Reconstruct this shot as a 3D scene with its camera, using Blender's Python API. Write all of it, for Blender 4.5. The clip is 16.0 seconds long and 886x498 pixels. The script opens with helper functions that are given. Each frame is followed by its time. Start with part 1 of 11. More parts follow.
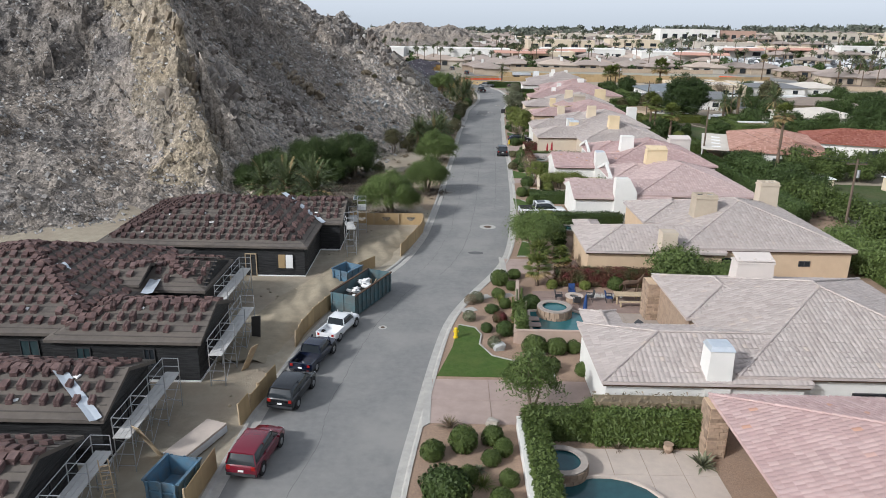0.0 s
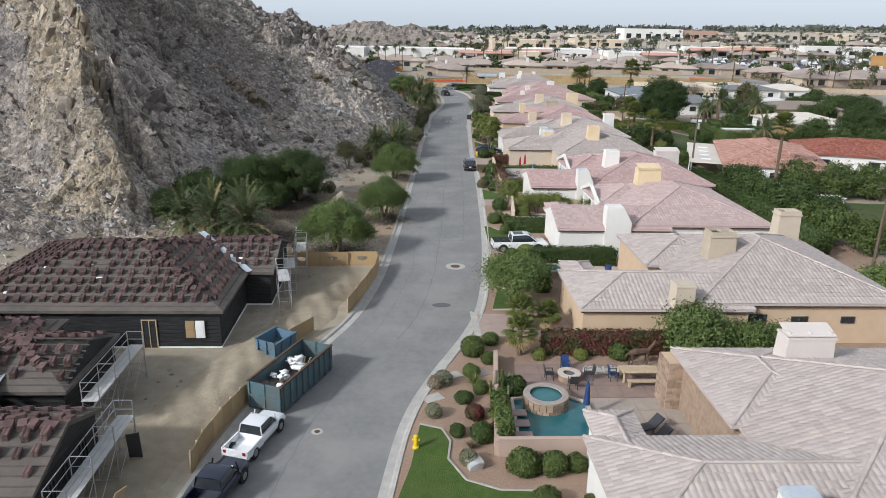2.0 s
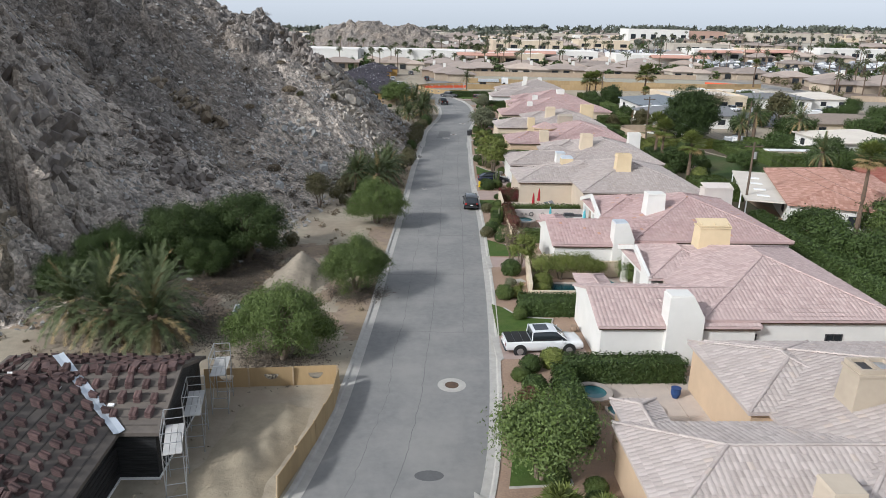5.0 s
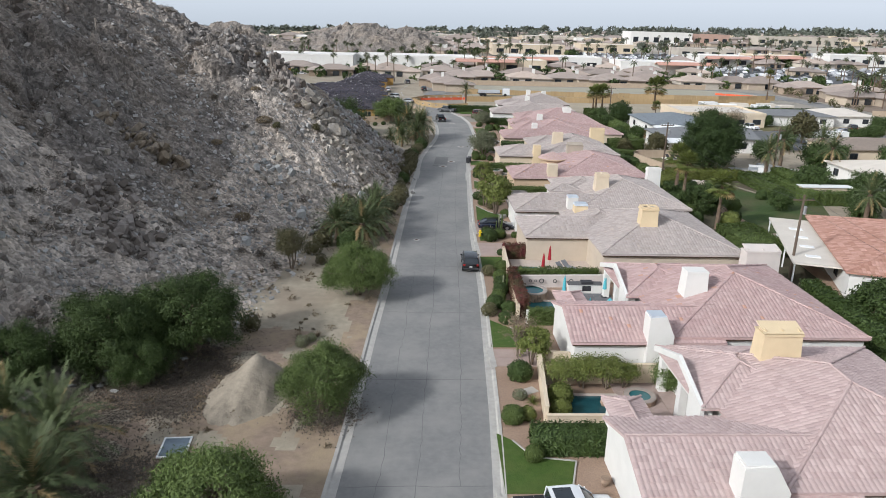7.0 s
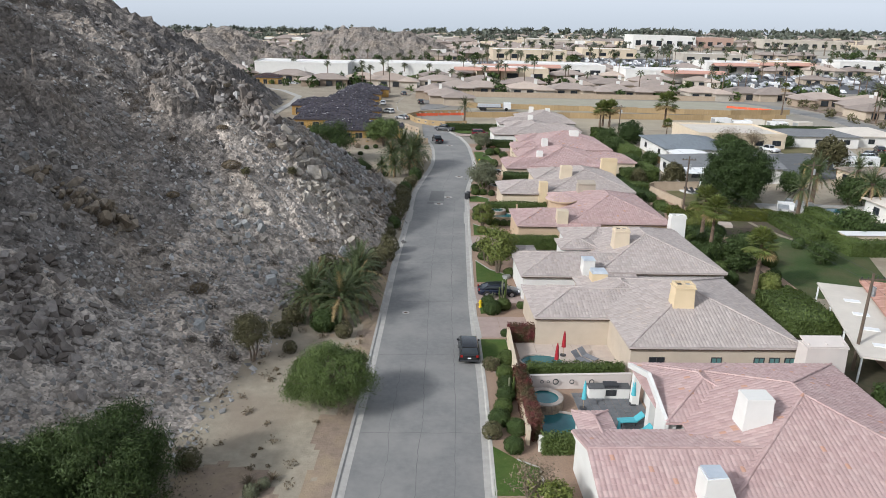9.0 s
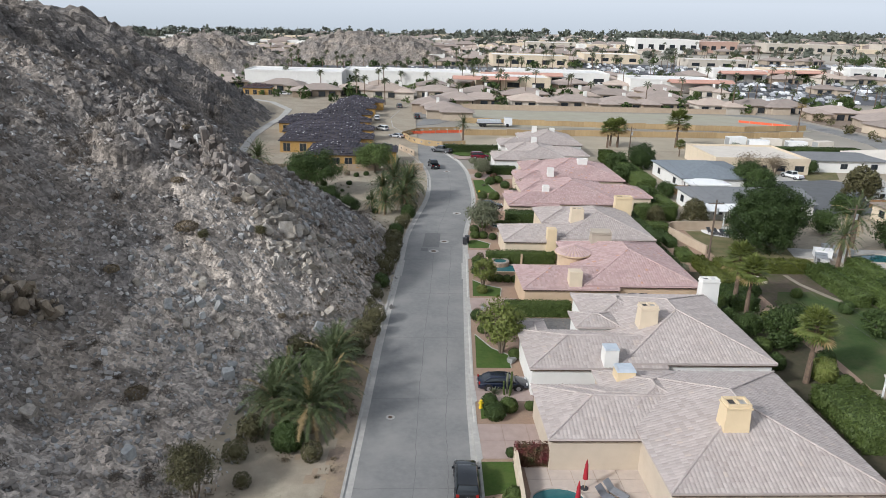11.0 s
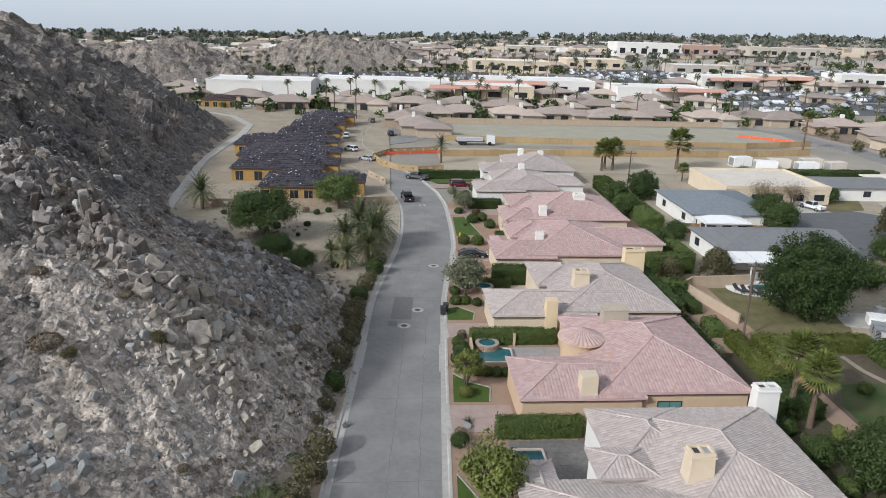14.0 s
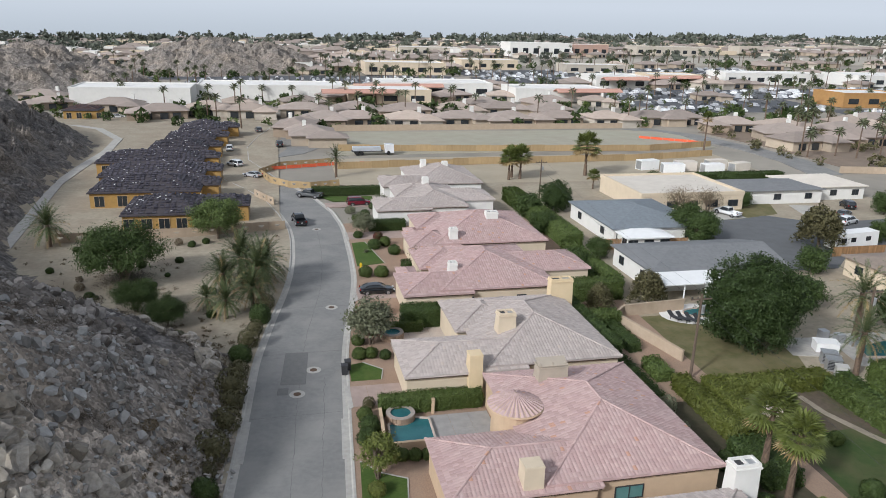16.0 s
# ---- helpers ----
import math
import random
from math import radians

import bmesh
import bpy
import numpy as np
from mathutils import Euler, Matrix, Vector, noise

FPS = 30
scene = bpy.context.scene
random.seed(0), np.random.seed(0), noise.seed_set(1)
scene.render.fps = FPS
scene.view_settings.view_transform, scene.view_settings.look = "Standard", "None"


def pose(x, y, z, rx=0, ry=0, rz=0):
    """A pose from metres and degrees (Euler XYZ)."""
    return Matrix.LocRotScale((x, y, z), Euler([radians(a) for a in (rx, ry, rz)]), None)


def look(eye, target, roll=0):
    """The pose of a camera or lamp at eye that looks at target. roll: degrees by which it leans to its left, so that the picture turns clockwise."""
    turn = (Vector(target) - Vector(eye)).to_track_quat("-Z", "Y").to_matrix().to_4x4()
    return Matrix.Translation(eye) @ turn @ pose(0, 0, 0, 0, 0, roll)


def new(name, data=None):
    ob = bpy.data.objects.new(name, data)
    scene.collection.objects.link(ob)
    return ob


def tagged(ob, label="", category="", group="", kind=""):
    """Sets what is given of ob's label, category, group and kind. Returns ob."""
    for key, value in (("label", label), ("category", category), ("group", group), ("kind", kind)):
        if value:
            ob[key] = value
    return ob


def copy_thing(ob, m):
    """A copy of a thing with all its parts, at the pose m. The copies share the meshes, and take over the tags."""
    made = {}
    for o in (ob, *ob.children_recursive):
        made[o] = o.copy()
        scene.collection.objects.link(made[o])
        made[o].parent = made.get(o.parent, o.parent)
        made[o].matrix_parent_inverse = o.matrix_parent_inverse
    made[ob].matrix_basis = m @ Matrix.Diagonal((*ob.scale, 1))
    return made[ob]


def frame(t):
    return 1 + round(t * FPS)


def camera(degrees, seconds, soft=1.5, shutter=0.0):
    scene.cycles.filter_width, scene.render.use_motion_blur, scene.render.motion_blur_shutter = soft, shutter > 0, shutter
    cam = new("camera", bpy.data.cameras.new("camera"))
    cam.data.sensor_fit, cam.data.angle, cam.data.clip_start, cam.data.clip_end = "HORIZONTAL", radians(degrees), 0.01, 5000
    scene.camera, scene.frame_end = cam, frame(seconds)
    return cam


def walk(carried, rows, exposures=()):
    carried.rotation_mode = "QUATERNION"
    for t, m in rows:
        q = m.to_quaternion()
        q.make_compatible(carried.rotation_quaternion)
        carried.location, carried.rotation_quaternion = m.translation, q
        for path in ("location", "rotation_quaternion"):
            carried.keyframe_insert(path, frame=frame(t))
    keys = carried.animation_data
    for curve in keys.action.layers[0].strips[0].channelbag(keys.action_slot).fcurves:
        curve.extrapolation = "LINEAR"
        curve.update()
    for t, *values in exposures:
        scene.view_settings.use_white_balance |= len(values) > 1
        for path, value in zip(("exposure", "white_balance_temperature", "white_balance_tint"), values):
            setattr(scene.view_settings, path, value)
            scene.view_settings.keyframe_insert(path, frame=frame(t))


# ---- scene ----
cam = camera(63.5, 16.0, soft=0.9)
METRES, EYE, TILT, LEAN, TURN = 116.0, 21.6, 0.0, 0.0, 0.1
ROWS = [
    (0.0, 0.0, 0.0, 0.0, 0.33, -17.71, -1.05),
    (0.5, 0.0011, 0.0299, -0.0003, 0.33, -17.72, -1.1),
    (0.6, 0.0013, 0.0359, -0.0004, 0.27, -17.71, -1.11),
    (0.75, 0.0016, 0.045, -0.0004, -1.4, -17.7, -1.12),
    (0.9, 0.0018, 0.054, -0.0005, -2.4, -17.69, -1.13),
    (1.0, 0.002, 0.0601, -0.0006, -2.5, -17.68, -1.13),
    (1.5, 0.0034, 0.0907, -0.001, -2.5, -17.69, -1.15),
    (2.0, 0.0051, 0.1214, -0.0013, -2.5, -17.71, -1.2),
    (2.5, 0.0069, 0.1521, -0.0014, -2.51, -17.73, -1.22),
    (3.0, 0.0089, 0.1833, -0.0018, -2.52, -17.71, -1.22),
    (3.5, 0.011, 0.2143, -0.0018, -2.52, -17.73, -1.27),
    (4.0, 0.0132, 0.2456, -0.0022, -2.53, -17.72, -1.25),
    (6.5, 0.024, 0.4012, 0.0211, -2.56, -17.86, -1.54),
    (7.0, 0.0263, 0.432, 0.0282, -2.57, -17.87, -1.56),
    (7.5, 0.029, 0.4623, 0.0355, -2.57, -17.9, -1.59),
    (8.0, 0.0312, 0.4933, 0.0424, -2.59, -17.91, -1.6),
    (8.5, 0.0336, 0.5238, 0.0496, -2.6, -17.92, -1.61),
    (9.0, 0.0359, 0.5549, 0.0566, -2.61, -17.92, -1.59),
    (11.5, 0.0473, 0.7094, 0.0924, -2.69, -17.99, -1.74),
    (12.0, 0.0498, 0.7403, 0.0984, -2.7, -17.97, -1.74),
    (12.5, 0.0523, 0.7706, 0.0998, -2.71, -17.94, -1.75),
    (13.0, 0.0549, 0.8014, 0.0996, -2.72, -17.92, -1.74),
    (13.5, 0.0575, 0.8322, 0.0998, -2.74, -17.92, -1.76),
    (14.0, 0.0608, 0.8633, 0.0999, -4.34, -17.85, -1.74),
    (14.5, 0.0638, 0.8943, 0.0995, -6.5, -17.77, -1.71),
    (15.0, 0.0671, 0.925, 0.0994, -8.6, -17.69, -1.65),
    (15.5, 0.0709, 0.9556, 0.099, -10.66, -17.62, -1.6),
    (16.0, 0.0748, 0.9863, 0.0982, -12.63, -17.55, -1.54),
]
WHITE = [(0.0, -0.05, 6000, 9), (11.0, -0.05, 6000, 9), (16.0, -0.18, 6000, 9)]
walk(cam, [(t, pose(0, 0, EYE, TILT, LEAN, TURN) @ pose(METRES * x, METRES * y, METRES * z, 90 + pitch, roll, yaw)) for t, x, y, z, yaw, pitch, roll in ROWS], WHITE)

# world: pale overcast sky, soft low sun from the west-south-west
SUN_FROM = Vector((-0.77, -0.53, 0.56)).normalized()
world = bpy.data.worlds.new("sky")
scene.world = world
world.use_nodes = True
wn, wl = world.node_tree.nodes, world.node_tree.links
wn.clear()
w_out = wn.new("ShaderNodeOutputWorld")
w_bg = wn.new("ShaderNodeBackground")
w_bg.inputs["Strength"].default_value = 0.14
w_sky = wn.new("ShaderNodeTexSky")
w_sky.sky_type = "NISHITA"
w_sky.sun_disc = False
w_sky.sun_elevation = math.asin(SUN_FROM.z)
w_sky.sun_rotation = math.atan2(SUN_FROM.x, SUN_FROM.y)
w_sky.air_density, w_sky.dust_density, w_sky.ozone_density = 1.0, 4.0, 1.0
# a veil of high cloud greys the blue
w_hsv = wn.new("ShaderNodeHueSaturation")
w_hsv.inputs["Saturation"].default_value = 0.45
w_tc = wn.new("ShaderNodeTexCoord")
w_map = wn.new("ShaderNodeMapping")
w_map.inputs["Scale"].default_value = (1.0, 1.0, 9.0)
w_noise = wn.new("ShaderNodeTexNoise")
w_noise.inputs["Scale"].default_value = 2.2
w_noise.inputs["Detail"].default_value = 6.0
w_ramp = wn.new("ShaderNodeMapRange")
w_ramp.inputs["From Min"].default_value, w_ramp.inputs["From Max"].default_value = 0.3, 0.75
w_ramp.inputs["To Min"].default_value, w_ramp.inputs["To Max"].default_value = 0.0, 0.55
w_mix = wn.new("ShaderNodeMix")
w_mix.data_type = "RGBA"
w_mix.inputs["B"].default_value = (8.0, 8.25, 8.6, 1)
wl.new(w_tc.outputs["Generated"], w_map.inputs["Vector"])
wl.new(w_map.outputs["Vector"], w_noise.inputs["Vector"])
wl.new(w_noise.outputs["Fac"], w_ramp.inputs["Value"])
wl.new(w_sky.outputs["Color"], w_hsv.inputs["Color"])
wl.new(w_hsv.outputs["Color"], w_mix.inputs["A"])
wl.new(w_ramp.outputs["Result"], w_mix.inputs["Factor"])
wl.new(w_mix.outputs["Result"], w_bg.inputs["Color"])
wl.new(w_bg.outputs["Background"], w_out.inputs["Surface"])
sun = new("sun", bpy.data.lights.new("sun", "SUN"))
sun.data.energy, sun.data.angle, sun.data.color = 3.3, radians(5), (1.0, 0.965, 0.92)
sun.matrix_world = look(SUN_FROM * 300, (0, 0, 0))

# ---- materials ----
def mat(name, a, b=None, size=2.0, rough=0.85, metal=0.0, bump=0.0, bump_size=None, vary=0.0, island=0.0, odd=None, big=None, big_size=14.0, big_amount=0.35,
        spec=0.3, detail=5.0, stretch=(1, 1, 1)):
    """A procedural surface: two colours mixed by noise of a feature size in metres, a third colour in large stains, variation per object or per island, fine relief."""
    m = bpy.data.materials.new(name)
    m.use_nodes = True
    n, l = m.node_tree.nodes, m.node_tree.links
    p = n["Principled BSDF"]
    p.inputs["Roughness"].default_value, p.inputs["Metallic"].default_value = rough, metal
    p.inputs["Specular IOR Level"].default_value = spec
    if b is None:
        b = tuple(0.8 * c for c in a)
    geo = n.new("ShaderNodeNewGeometry")
    mp = n.new("ShaderNodeMapping")
    mp.inputs["Scale"].default_value = stretch
    l.new(geo.outputs["Position"], mp.inputs["Vector"])

    def tex(sz, det):
        t = n.new("ShaderNodeTexNoise")
        t.inputs["Scale"].default_value, t.inputs["Detail"].default_value = 1.0 / sz, det
        t.inputs["Roughness"].default_value = 0.62
        l.new(mp.outputs["Vector"], t.inputs["Vector"])
        return t

    def mix(fac, ca, cb, mode="MIX"):
        x = n.new("ShaderNodeMix")
        x.data_type, x.blend_type = "RGBA", mode
        for sock, v in (("Factor", fac), ("A", ca), ("B", cb)):
            if isinstance(v, (tuple, list)):
                x.inputs[sock].default_value = (*v[:3], 1)
            elif isinstance(v, (int, float)):
                x.inputs[sock].default_value = v
            else:
                l.new(v, x.inputs[sock])
        return x.outputs["Result"]

    def rng(v, a0, a1, b0, b1):
        r = n.new("ShaderNodeMapRange")
        r.inputs["From Min"].default_value, r.inputs["From Max"].default_value = a0, a1
        r.inputs["To Min"].default_value, r.inputs["To Max"].default_value = b0, b1
        l.new(v, r.inputs["Value"])
        return r.outputs["Result"]

    t1 = tex(size, detail)
    col = mix(rng(t1.outputs["Fac"], 0.32, 0.68, 0, 1), a, b)
    if big is not None:
        t2 = tex(big_size, 4.0)
        col = mix(rng(t2.outputs["Fac"], 0.42, 0.66, 0, big_amount), col, big)
    if vary:
        oi = n.new("ShaderNodeObjectInfo")
        h = n.new("ShaderNodeHueSaturation")
        l.new(rng(oi.outputs["Random"], 0, 1, 1 - vary, 1 + vary), h.inputs["Value"])
        l.new(col, h.inputs["Color"])
        col = h.outputs["Color"]
    if island:
        h = n.new("ShaderNodeHueSaturation")
        l.new(rng(geo.outputs["Random Per Island"], 0, 1, 1 - island, 1 + island), h.inputs["Value"])
        l.new(rng(geo.outputs["Random Per Island"], 0, 1, 1 + island * 0.5, 1 - island * 0.5), h.inputs["Saturation"])
        l.new(col, h.inputs["Color"])
        col = h.outputs["Color"]
    if odd is not None:
        col = mix(rng(geo.outputs["Random Per Island"], 0.982, 0.984, 0, 0.75), col, odd)
    l.new(col, p.inputs["Base Color"])
    if bump:
        bn = n.new("ShaderNodeBump")
        bn.inputs["Strength"].default_value, bn.inputs["Distance"].default_value = min(1.0, bump), 0.05
        l.new(tex(bump_size or size * 0.3, 8.0).outputs["Fac"], bn.inputs["Height"])
        l.new(bn.outputs["Normal"], p.inputs["Normal"])
    return m


def leafy(name, a, b, size=0.5, vary=0.12):
    m = mat(name, a, b, size=size, rough=0.6, island=0.22, vary=vary, spec=0.2)
    p = m.node_tree.nodes["Principled BSDF"]
    p.inputs["Subsurface Weight"].default_value = 0.0
    return m


ASPHALT = mat("asphalt", (0.222, 0.219, 0.211), (0.184, 0.182, 0.178), size=0.5, rough=0.9, bump=0.4, bump_size=0.03, big=(0.265, 0.257, 0.242), big_size=5.0, big_amount=0.8)
ASPHALT_PATCH = mat("asphalt_patch", (0.12, 0.12, 0.122), (0.10, 0.10, 0.10), size=0.4, rough=0.9, bump=0.4, bump_size=0.03)
TAR = mat("tar", (0.13, 0.128, 0.124), (0.16, 0.157, 0.152), size=0.5, rough=0.8)
CONCRETE = mat("kerb_concrete", (0.46, 0.44, 0.40), (0.36, 0.345, 0.32), size=0.6, rough=0.9, bump=0.3, bump_size=0.05, big=(0.30, 0.28, 0.26), big_size=3.0)
SAND = mat("desert_sand", (0.375, 0.328, 0.250), (0.285, 0.248, 0.187), size=0.8, rough=0.95, bump=0.8, bump_size=0.2, big=(0.265, 0.215, 0.163), big_size=6.0, big_amount=0.8)
GRAVEL = mat("garden_gravel", (0.34, 0.235, 0.165), (0.25, 0.175, 0.13), size=0.12, rough=0.95, bump=0.8, bump_size=0.06, big=(0.38, 0.28, 0.21), big_size=3.0)
TOWN = mat("town_ground", (0.30, 0.27, 0.225), (0.20, 0.185, 0.16), size=18.0, rough=0.95, big=(0.34, 0.31, 0.26), big_size=60.0, big_amount=0.7)
LAWN = mat("lawn_grass", (0.044, 0.084, 0.013), (0.066, 0.110, 0.020), size=0.35, rough=0.9, bump=1.0, bump_size=0.08, big=(0.092, 0.115, 0.030), big_size=2.0, big_amount=0.5)
PAVER = mat("pink_paving", (0.40, 0.31, 0.27), (0.33, 0.255, 0.225), size=0.8, rough=0.85, bump=0.2, bump_size=0.1, big=(0.30, 0.235, 0.21), big_size=2.5)
PAVER_PALE = mat("pale_paving", (0.52, 0.44, 0.375), (0.45, 0.38, 0.33), size=0.8, rough=0.85, bump=0.2, bump_size=0.1)
TILE_GREY = mat("roof_tile_greyish", (0.475, 0.412, 0.380), (0.43, 0.372, 0.343), size=0.5, rough=0.85, island=0.12, odd=(0.50, 0.42, 0.36), vary=0.05, big=(0.49, 0.438, 0.41), big_size=3.0, bump=0.2, bump_size=0.05)
TILE_PINK = mat("roof_tile_pinkish", (0.505, 0.355, 0.335), (0.455, 0.322, 0.305), size=0.5, rough=0.85, island=0.12, odd=(0.50, 0.27, 0.17), vary=0.05, big=(0.475, 0.37, 0.345), big_size=3.0, bump=0.2, bump_size=0.05)
TILE_ROSE = mat("roof_tile_rose", (0.495, 0.375, 0.352), (0.515, 0.398, 0.374), size=0.5, rough=0.85, island=0.12, vary=0.05, big=(0.40, 0.31, 0.29), big_size=3.0, bump=0.2, bump_size=0.05)
TILE_RED = mat("roof_tile_red", (0.50, 0.285, 0.22), (0.44, 0.25, 0.195), size=0.6, rough=0.85, island=0.2, bump=0.2, bump_size=0.05)
TILE_BROWN = mat("loose_tile_brown", (0.066, 0.043, 0.041), (0.128, 0.080, 0.073), size=0.4, rough=0.8, vary=0.3, island=0.15)
TILE_DARK = mat("loose_tile_dark", (0.050, 0.048, 0.062), (0.075, 0.068, 0.084), size=0.6, rough=0.7, vary=0.3, island=0.25)
FELT = mat("roof_felt", (0.125, 0.108, 0.095), (0.090, 0.079, 0.070), size=0.5, rough=0.9, big=(0.15, 0.126, 0.105), big_size=3.0, big_amount=0.6, bump=0.3)
FELT_LAP = mat("roof_felt_lap", (0.066, 0.058, 0.052), (0.10, 0.087, 0.076), size=0.9, rough=0.9)
BLACK_PAPER = mat("black_sheathing_paper", (0.008, 0.009, 0.010), (0.040, 0.040, 0.041), size=0.9, rough=0.6, stretch=(0.8, 0.8, 9), bump=0.6, bump_size=0.4)
STUCCO_WHITE = mat("white_stucco", (0.70, 0.685, 0.65), (0.65, 0.635, 0.60), size=1.5, rough=0.9, bump=0.15, bump_size=0.05)
STUCCO_CREAM = mat("cream_stucco", (0.62, 0.52, 0.39), (0.56, 0.47, 0.35), size=1.5, rough=0.9, bump=0.15, bump_size=0.05)
STUCCO_TAN = mat("tan_stucco", (0.55, 0.41, 0.28), (0.49, 0.365, 0.25), size=1.5, rough=0.9, bump=0.15, bump_size=0.05)
STUCCO_GOLD = mat("gold_stucco", (0.66, 0.53, 0.345), (0.60, 0.48, 0.31), size=1.5, rough=0.9, bump=0.15, bump_size=0.05)
STONE = mat("ledge_stone", (0.36, 0.26, 0.185), (0.25, 0.18, 0.13), size=0.35, rough=0.9, vary=0.25, island=0.3, bump=0.5, bump_size=0.1)
BLOCK = mat("block_wall_tan", (0.44, 0.35, 0.26), (0.38, 0.30, 0.22), size=1.0, rough=0.95, vary=0.1, bump=0.3, bump_size=0.08)
OSB = mat("yellow_sheathing_board", (0.44, 0.27, 0.085), (0.36, 0.22, 0.075), size=0.5, rough=0.85, big=(0.30, 0.20, 0.09), big_size=2.5)
PLY = mat("fence_plywood", (0.40, 0.29, 0.155), (0.33, 0.235, 0.125), size=0.5, rough=0.85, vary=0.12, stretch=(1, 1, 0.2), big=(0.38, 0.28, 0.16), big_size=2.0)
LUMBER = mat("lumber", (0.47, 0.37, 0.25), (0.38, 0.29, 0.19), size=0.3, rough=0.8, vary=0.15)
STEEL = mat("galvanised_steel", (0.48, 0.49, 0.50), (0.40, 0.41, 0.42), size=0.3, rough=0.45, metal=0.7)
ALU_PLANK = mat("weathered_scaffold_plank", (0.50, 0.49, 0.47), (0.42, 0.41, 0.39), size=0.5, rough=0.7)
WHITE_PAINT = mat("white_paint", (0.78, 0.78, 0.77), (0.72, 0.72, 0.71), size=1.0, rough=0.5)
FLASHING = mat("bright_flashing", (0.68, 0.72, 0.76), (0.58, 0.63, 0.68), size=0.6, rough=0.35, metal=0.5)
DARK_METAL = mat("dark_metal", (0.035, 0.036, 0.04), (0.05, 0.05, 0.052), size=0.3, rough=0.5)
GLASS_DARK = mat("dark_window_glass", (0.02, 0.025, 0.03), (0.03, 0.035, 0.04), size=1.0, rough=0.08, spec=0.6)
WOOD_POLE = mat("weathered_pole_wood", (0.10, 0.075, 0.055), (0.14, 0.105, 0.08), size=0.3, rough=0.9, stretch=(1, 1, 0.1))
FENCE_WOOD = mat("brown_fence_wood", (0.30, 0.175, 0.085), (0.24, 0.14, 0.07), size=0.4, rough=0.85, vary=0.15, stretch=(1, 1, 0.2))
BARK = mat("tree_bark", (0.13, 0.10, 0.075), (0.19, 0.15, 0.115), size=0.2, rough=0.95, bump=0.6, bump_size=0.05)
PALM_BARK = mat("palm_bark", (0.17, 0.12, 0.085), (0.11, 0.08, 0.06), size=0.25, rough=0.95, bump=0.8, bump_size=0.1)
LEAF = leafy("tree_leaf", (0.076, 0.110, 0.030), (0.118, 0.158, 0.048))
LEAF_TWIG = leafy("dry_twigs", (0.085, 0.070, 0.056), (0.13, 0.105, 0.08), size=0.8)
# for far trees: distance haze is put into the paler leaf colour
LEAF_FAR = leafy("hazy_tree_leaf", (0.088, 0.100, 0.078), (0.125, 0.136, 0.108))
LEAF_FICUS = leafy("glossy_dark_leaf", (0.025, 0.043, 0.011), (0.042, 0.066, 0.018), size=0.8)
LEAF_DARK = leafy("dark_tree_leaf", (0.034, 0.055, 0.015), (0.055, 0.082, 0.022))
LEAF_HEDGE = leafy("hedge_leaf", (0.050, 0.074, 0.017), (0.082, 0.110, 0.030))
LEAF_YELLOW = leafy("yellow_green_leaf", (0.10, 0.125, 0.026), (0.15, 0.165, 0.045))
LEAF_GREY = leafy("grey_green_leaf", (0.12, 0.13, 0.075), (0.17, 0.175, 0.11))
LEAF_PALM = leafy("palm_leaf", (0.056, 0.076, 0.030), (0.098, 0.118, 0.052), vary=0.15)
LEAF_FAN = leafy("fan_palm_leaf", (0.080, 0.100, 0.022), (0.125, 0.145, 0.040), vary=0.12)
# town palms too carry haze in a lighter grey-green
LEAF_TOWN_PALM = leafy("hazy_palm_leaf", (0.075, 0.088, 0.046), (0.115, 0.125, 0.070), vary=0.15)
LEAF_DRY = leafy("dry_palm_leaf", (0.25, 0.18, 0.085), (0.32, 0.24, 0.12))
LEAF_BROWN = leafy("dry_brush", (0.15, 0.115, 0.075), (0.20, 0.16, 0.105))
LEAF_BRUSH = leafy("desert_brush", (0.075, 0.07, 0.032), (0.11, 0.10, 0.05))
LEAF_RED = leafy("red_bougainvillea", (0.125, 0.024, 0.030), (0.048, 0.066, 0.022), size=1.1)
POOL = mat("pool_water", (0.036, 0.14, 0.15), (0.028, 0.11, 0.125), size=0.7, rough=0.06, spec=0.5, bump=0.08, bump_size=0.4)
POOL_DEEP = mat("deep_pool_water", (0.02, 0.075, 0.085), (0.015, 0.055, 0.065), size=0.7, rough=0.06, spec=0.5, bump=0.08, bump_size=0.4)
RUBBER = mat("tyre_rubber", (0.018, 0.018, 0.019), (0.025, 0.025, 0.025), size=0.2, rough=0.8)
RIM = mat("wheel_rim", (0.45, 0.45, 0.46), (0.38, 0.38, 0.39), size=0.2, rough=0.35, metal=0.8)
LAMP_RED = mat("red_lamp_lens", (0.30, 0.015, 0.012), (0.24, 0.012, 0.01), size=0.2, rough=0.2)
LAMP_CLEAR = mat("clear_lamp_lens", (0.65, 0.65, 0.66), (0.55, 0.55, 0.57), size=0.2, rough=0.15)
TEAL_PAINT = mat("teal_skip_paint", (0.07, 0.125, 0.145), (0.095, 0.15, 0.165), size=0.5, rough=0.6, big=(0.11, 0.095, 0.08), big_size=0.8, big_amount=0.6)
BLUE_PAINT = mat("blue_skip_paint", (0.07, 0.155, 0.235), (0.10, 0.18, 0.25), size=0.4, rough=0.55, big=(0.13, 0.12, 0.11), big_size=0.7, big_amount=0.6)
RUST = mat("rusty_steel", (0.12, 0.075, 0.05), (0.08, 0.055, 0.04), size=0.3, rough=0.9)
YELLOW = mat("yellow_paint", (0.70, 0.50, 0.02), (0.62, 0.44, 0.02), size=0.3, rough=0.5)
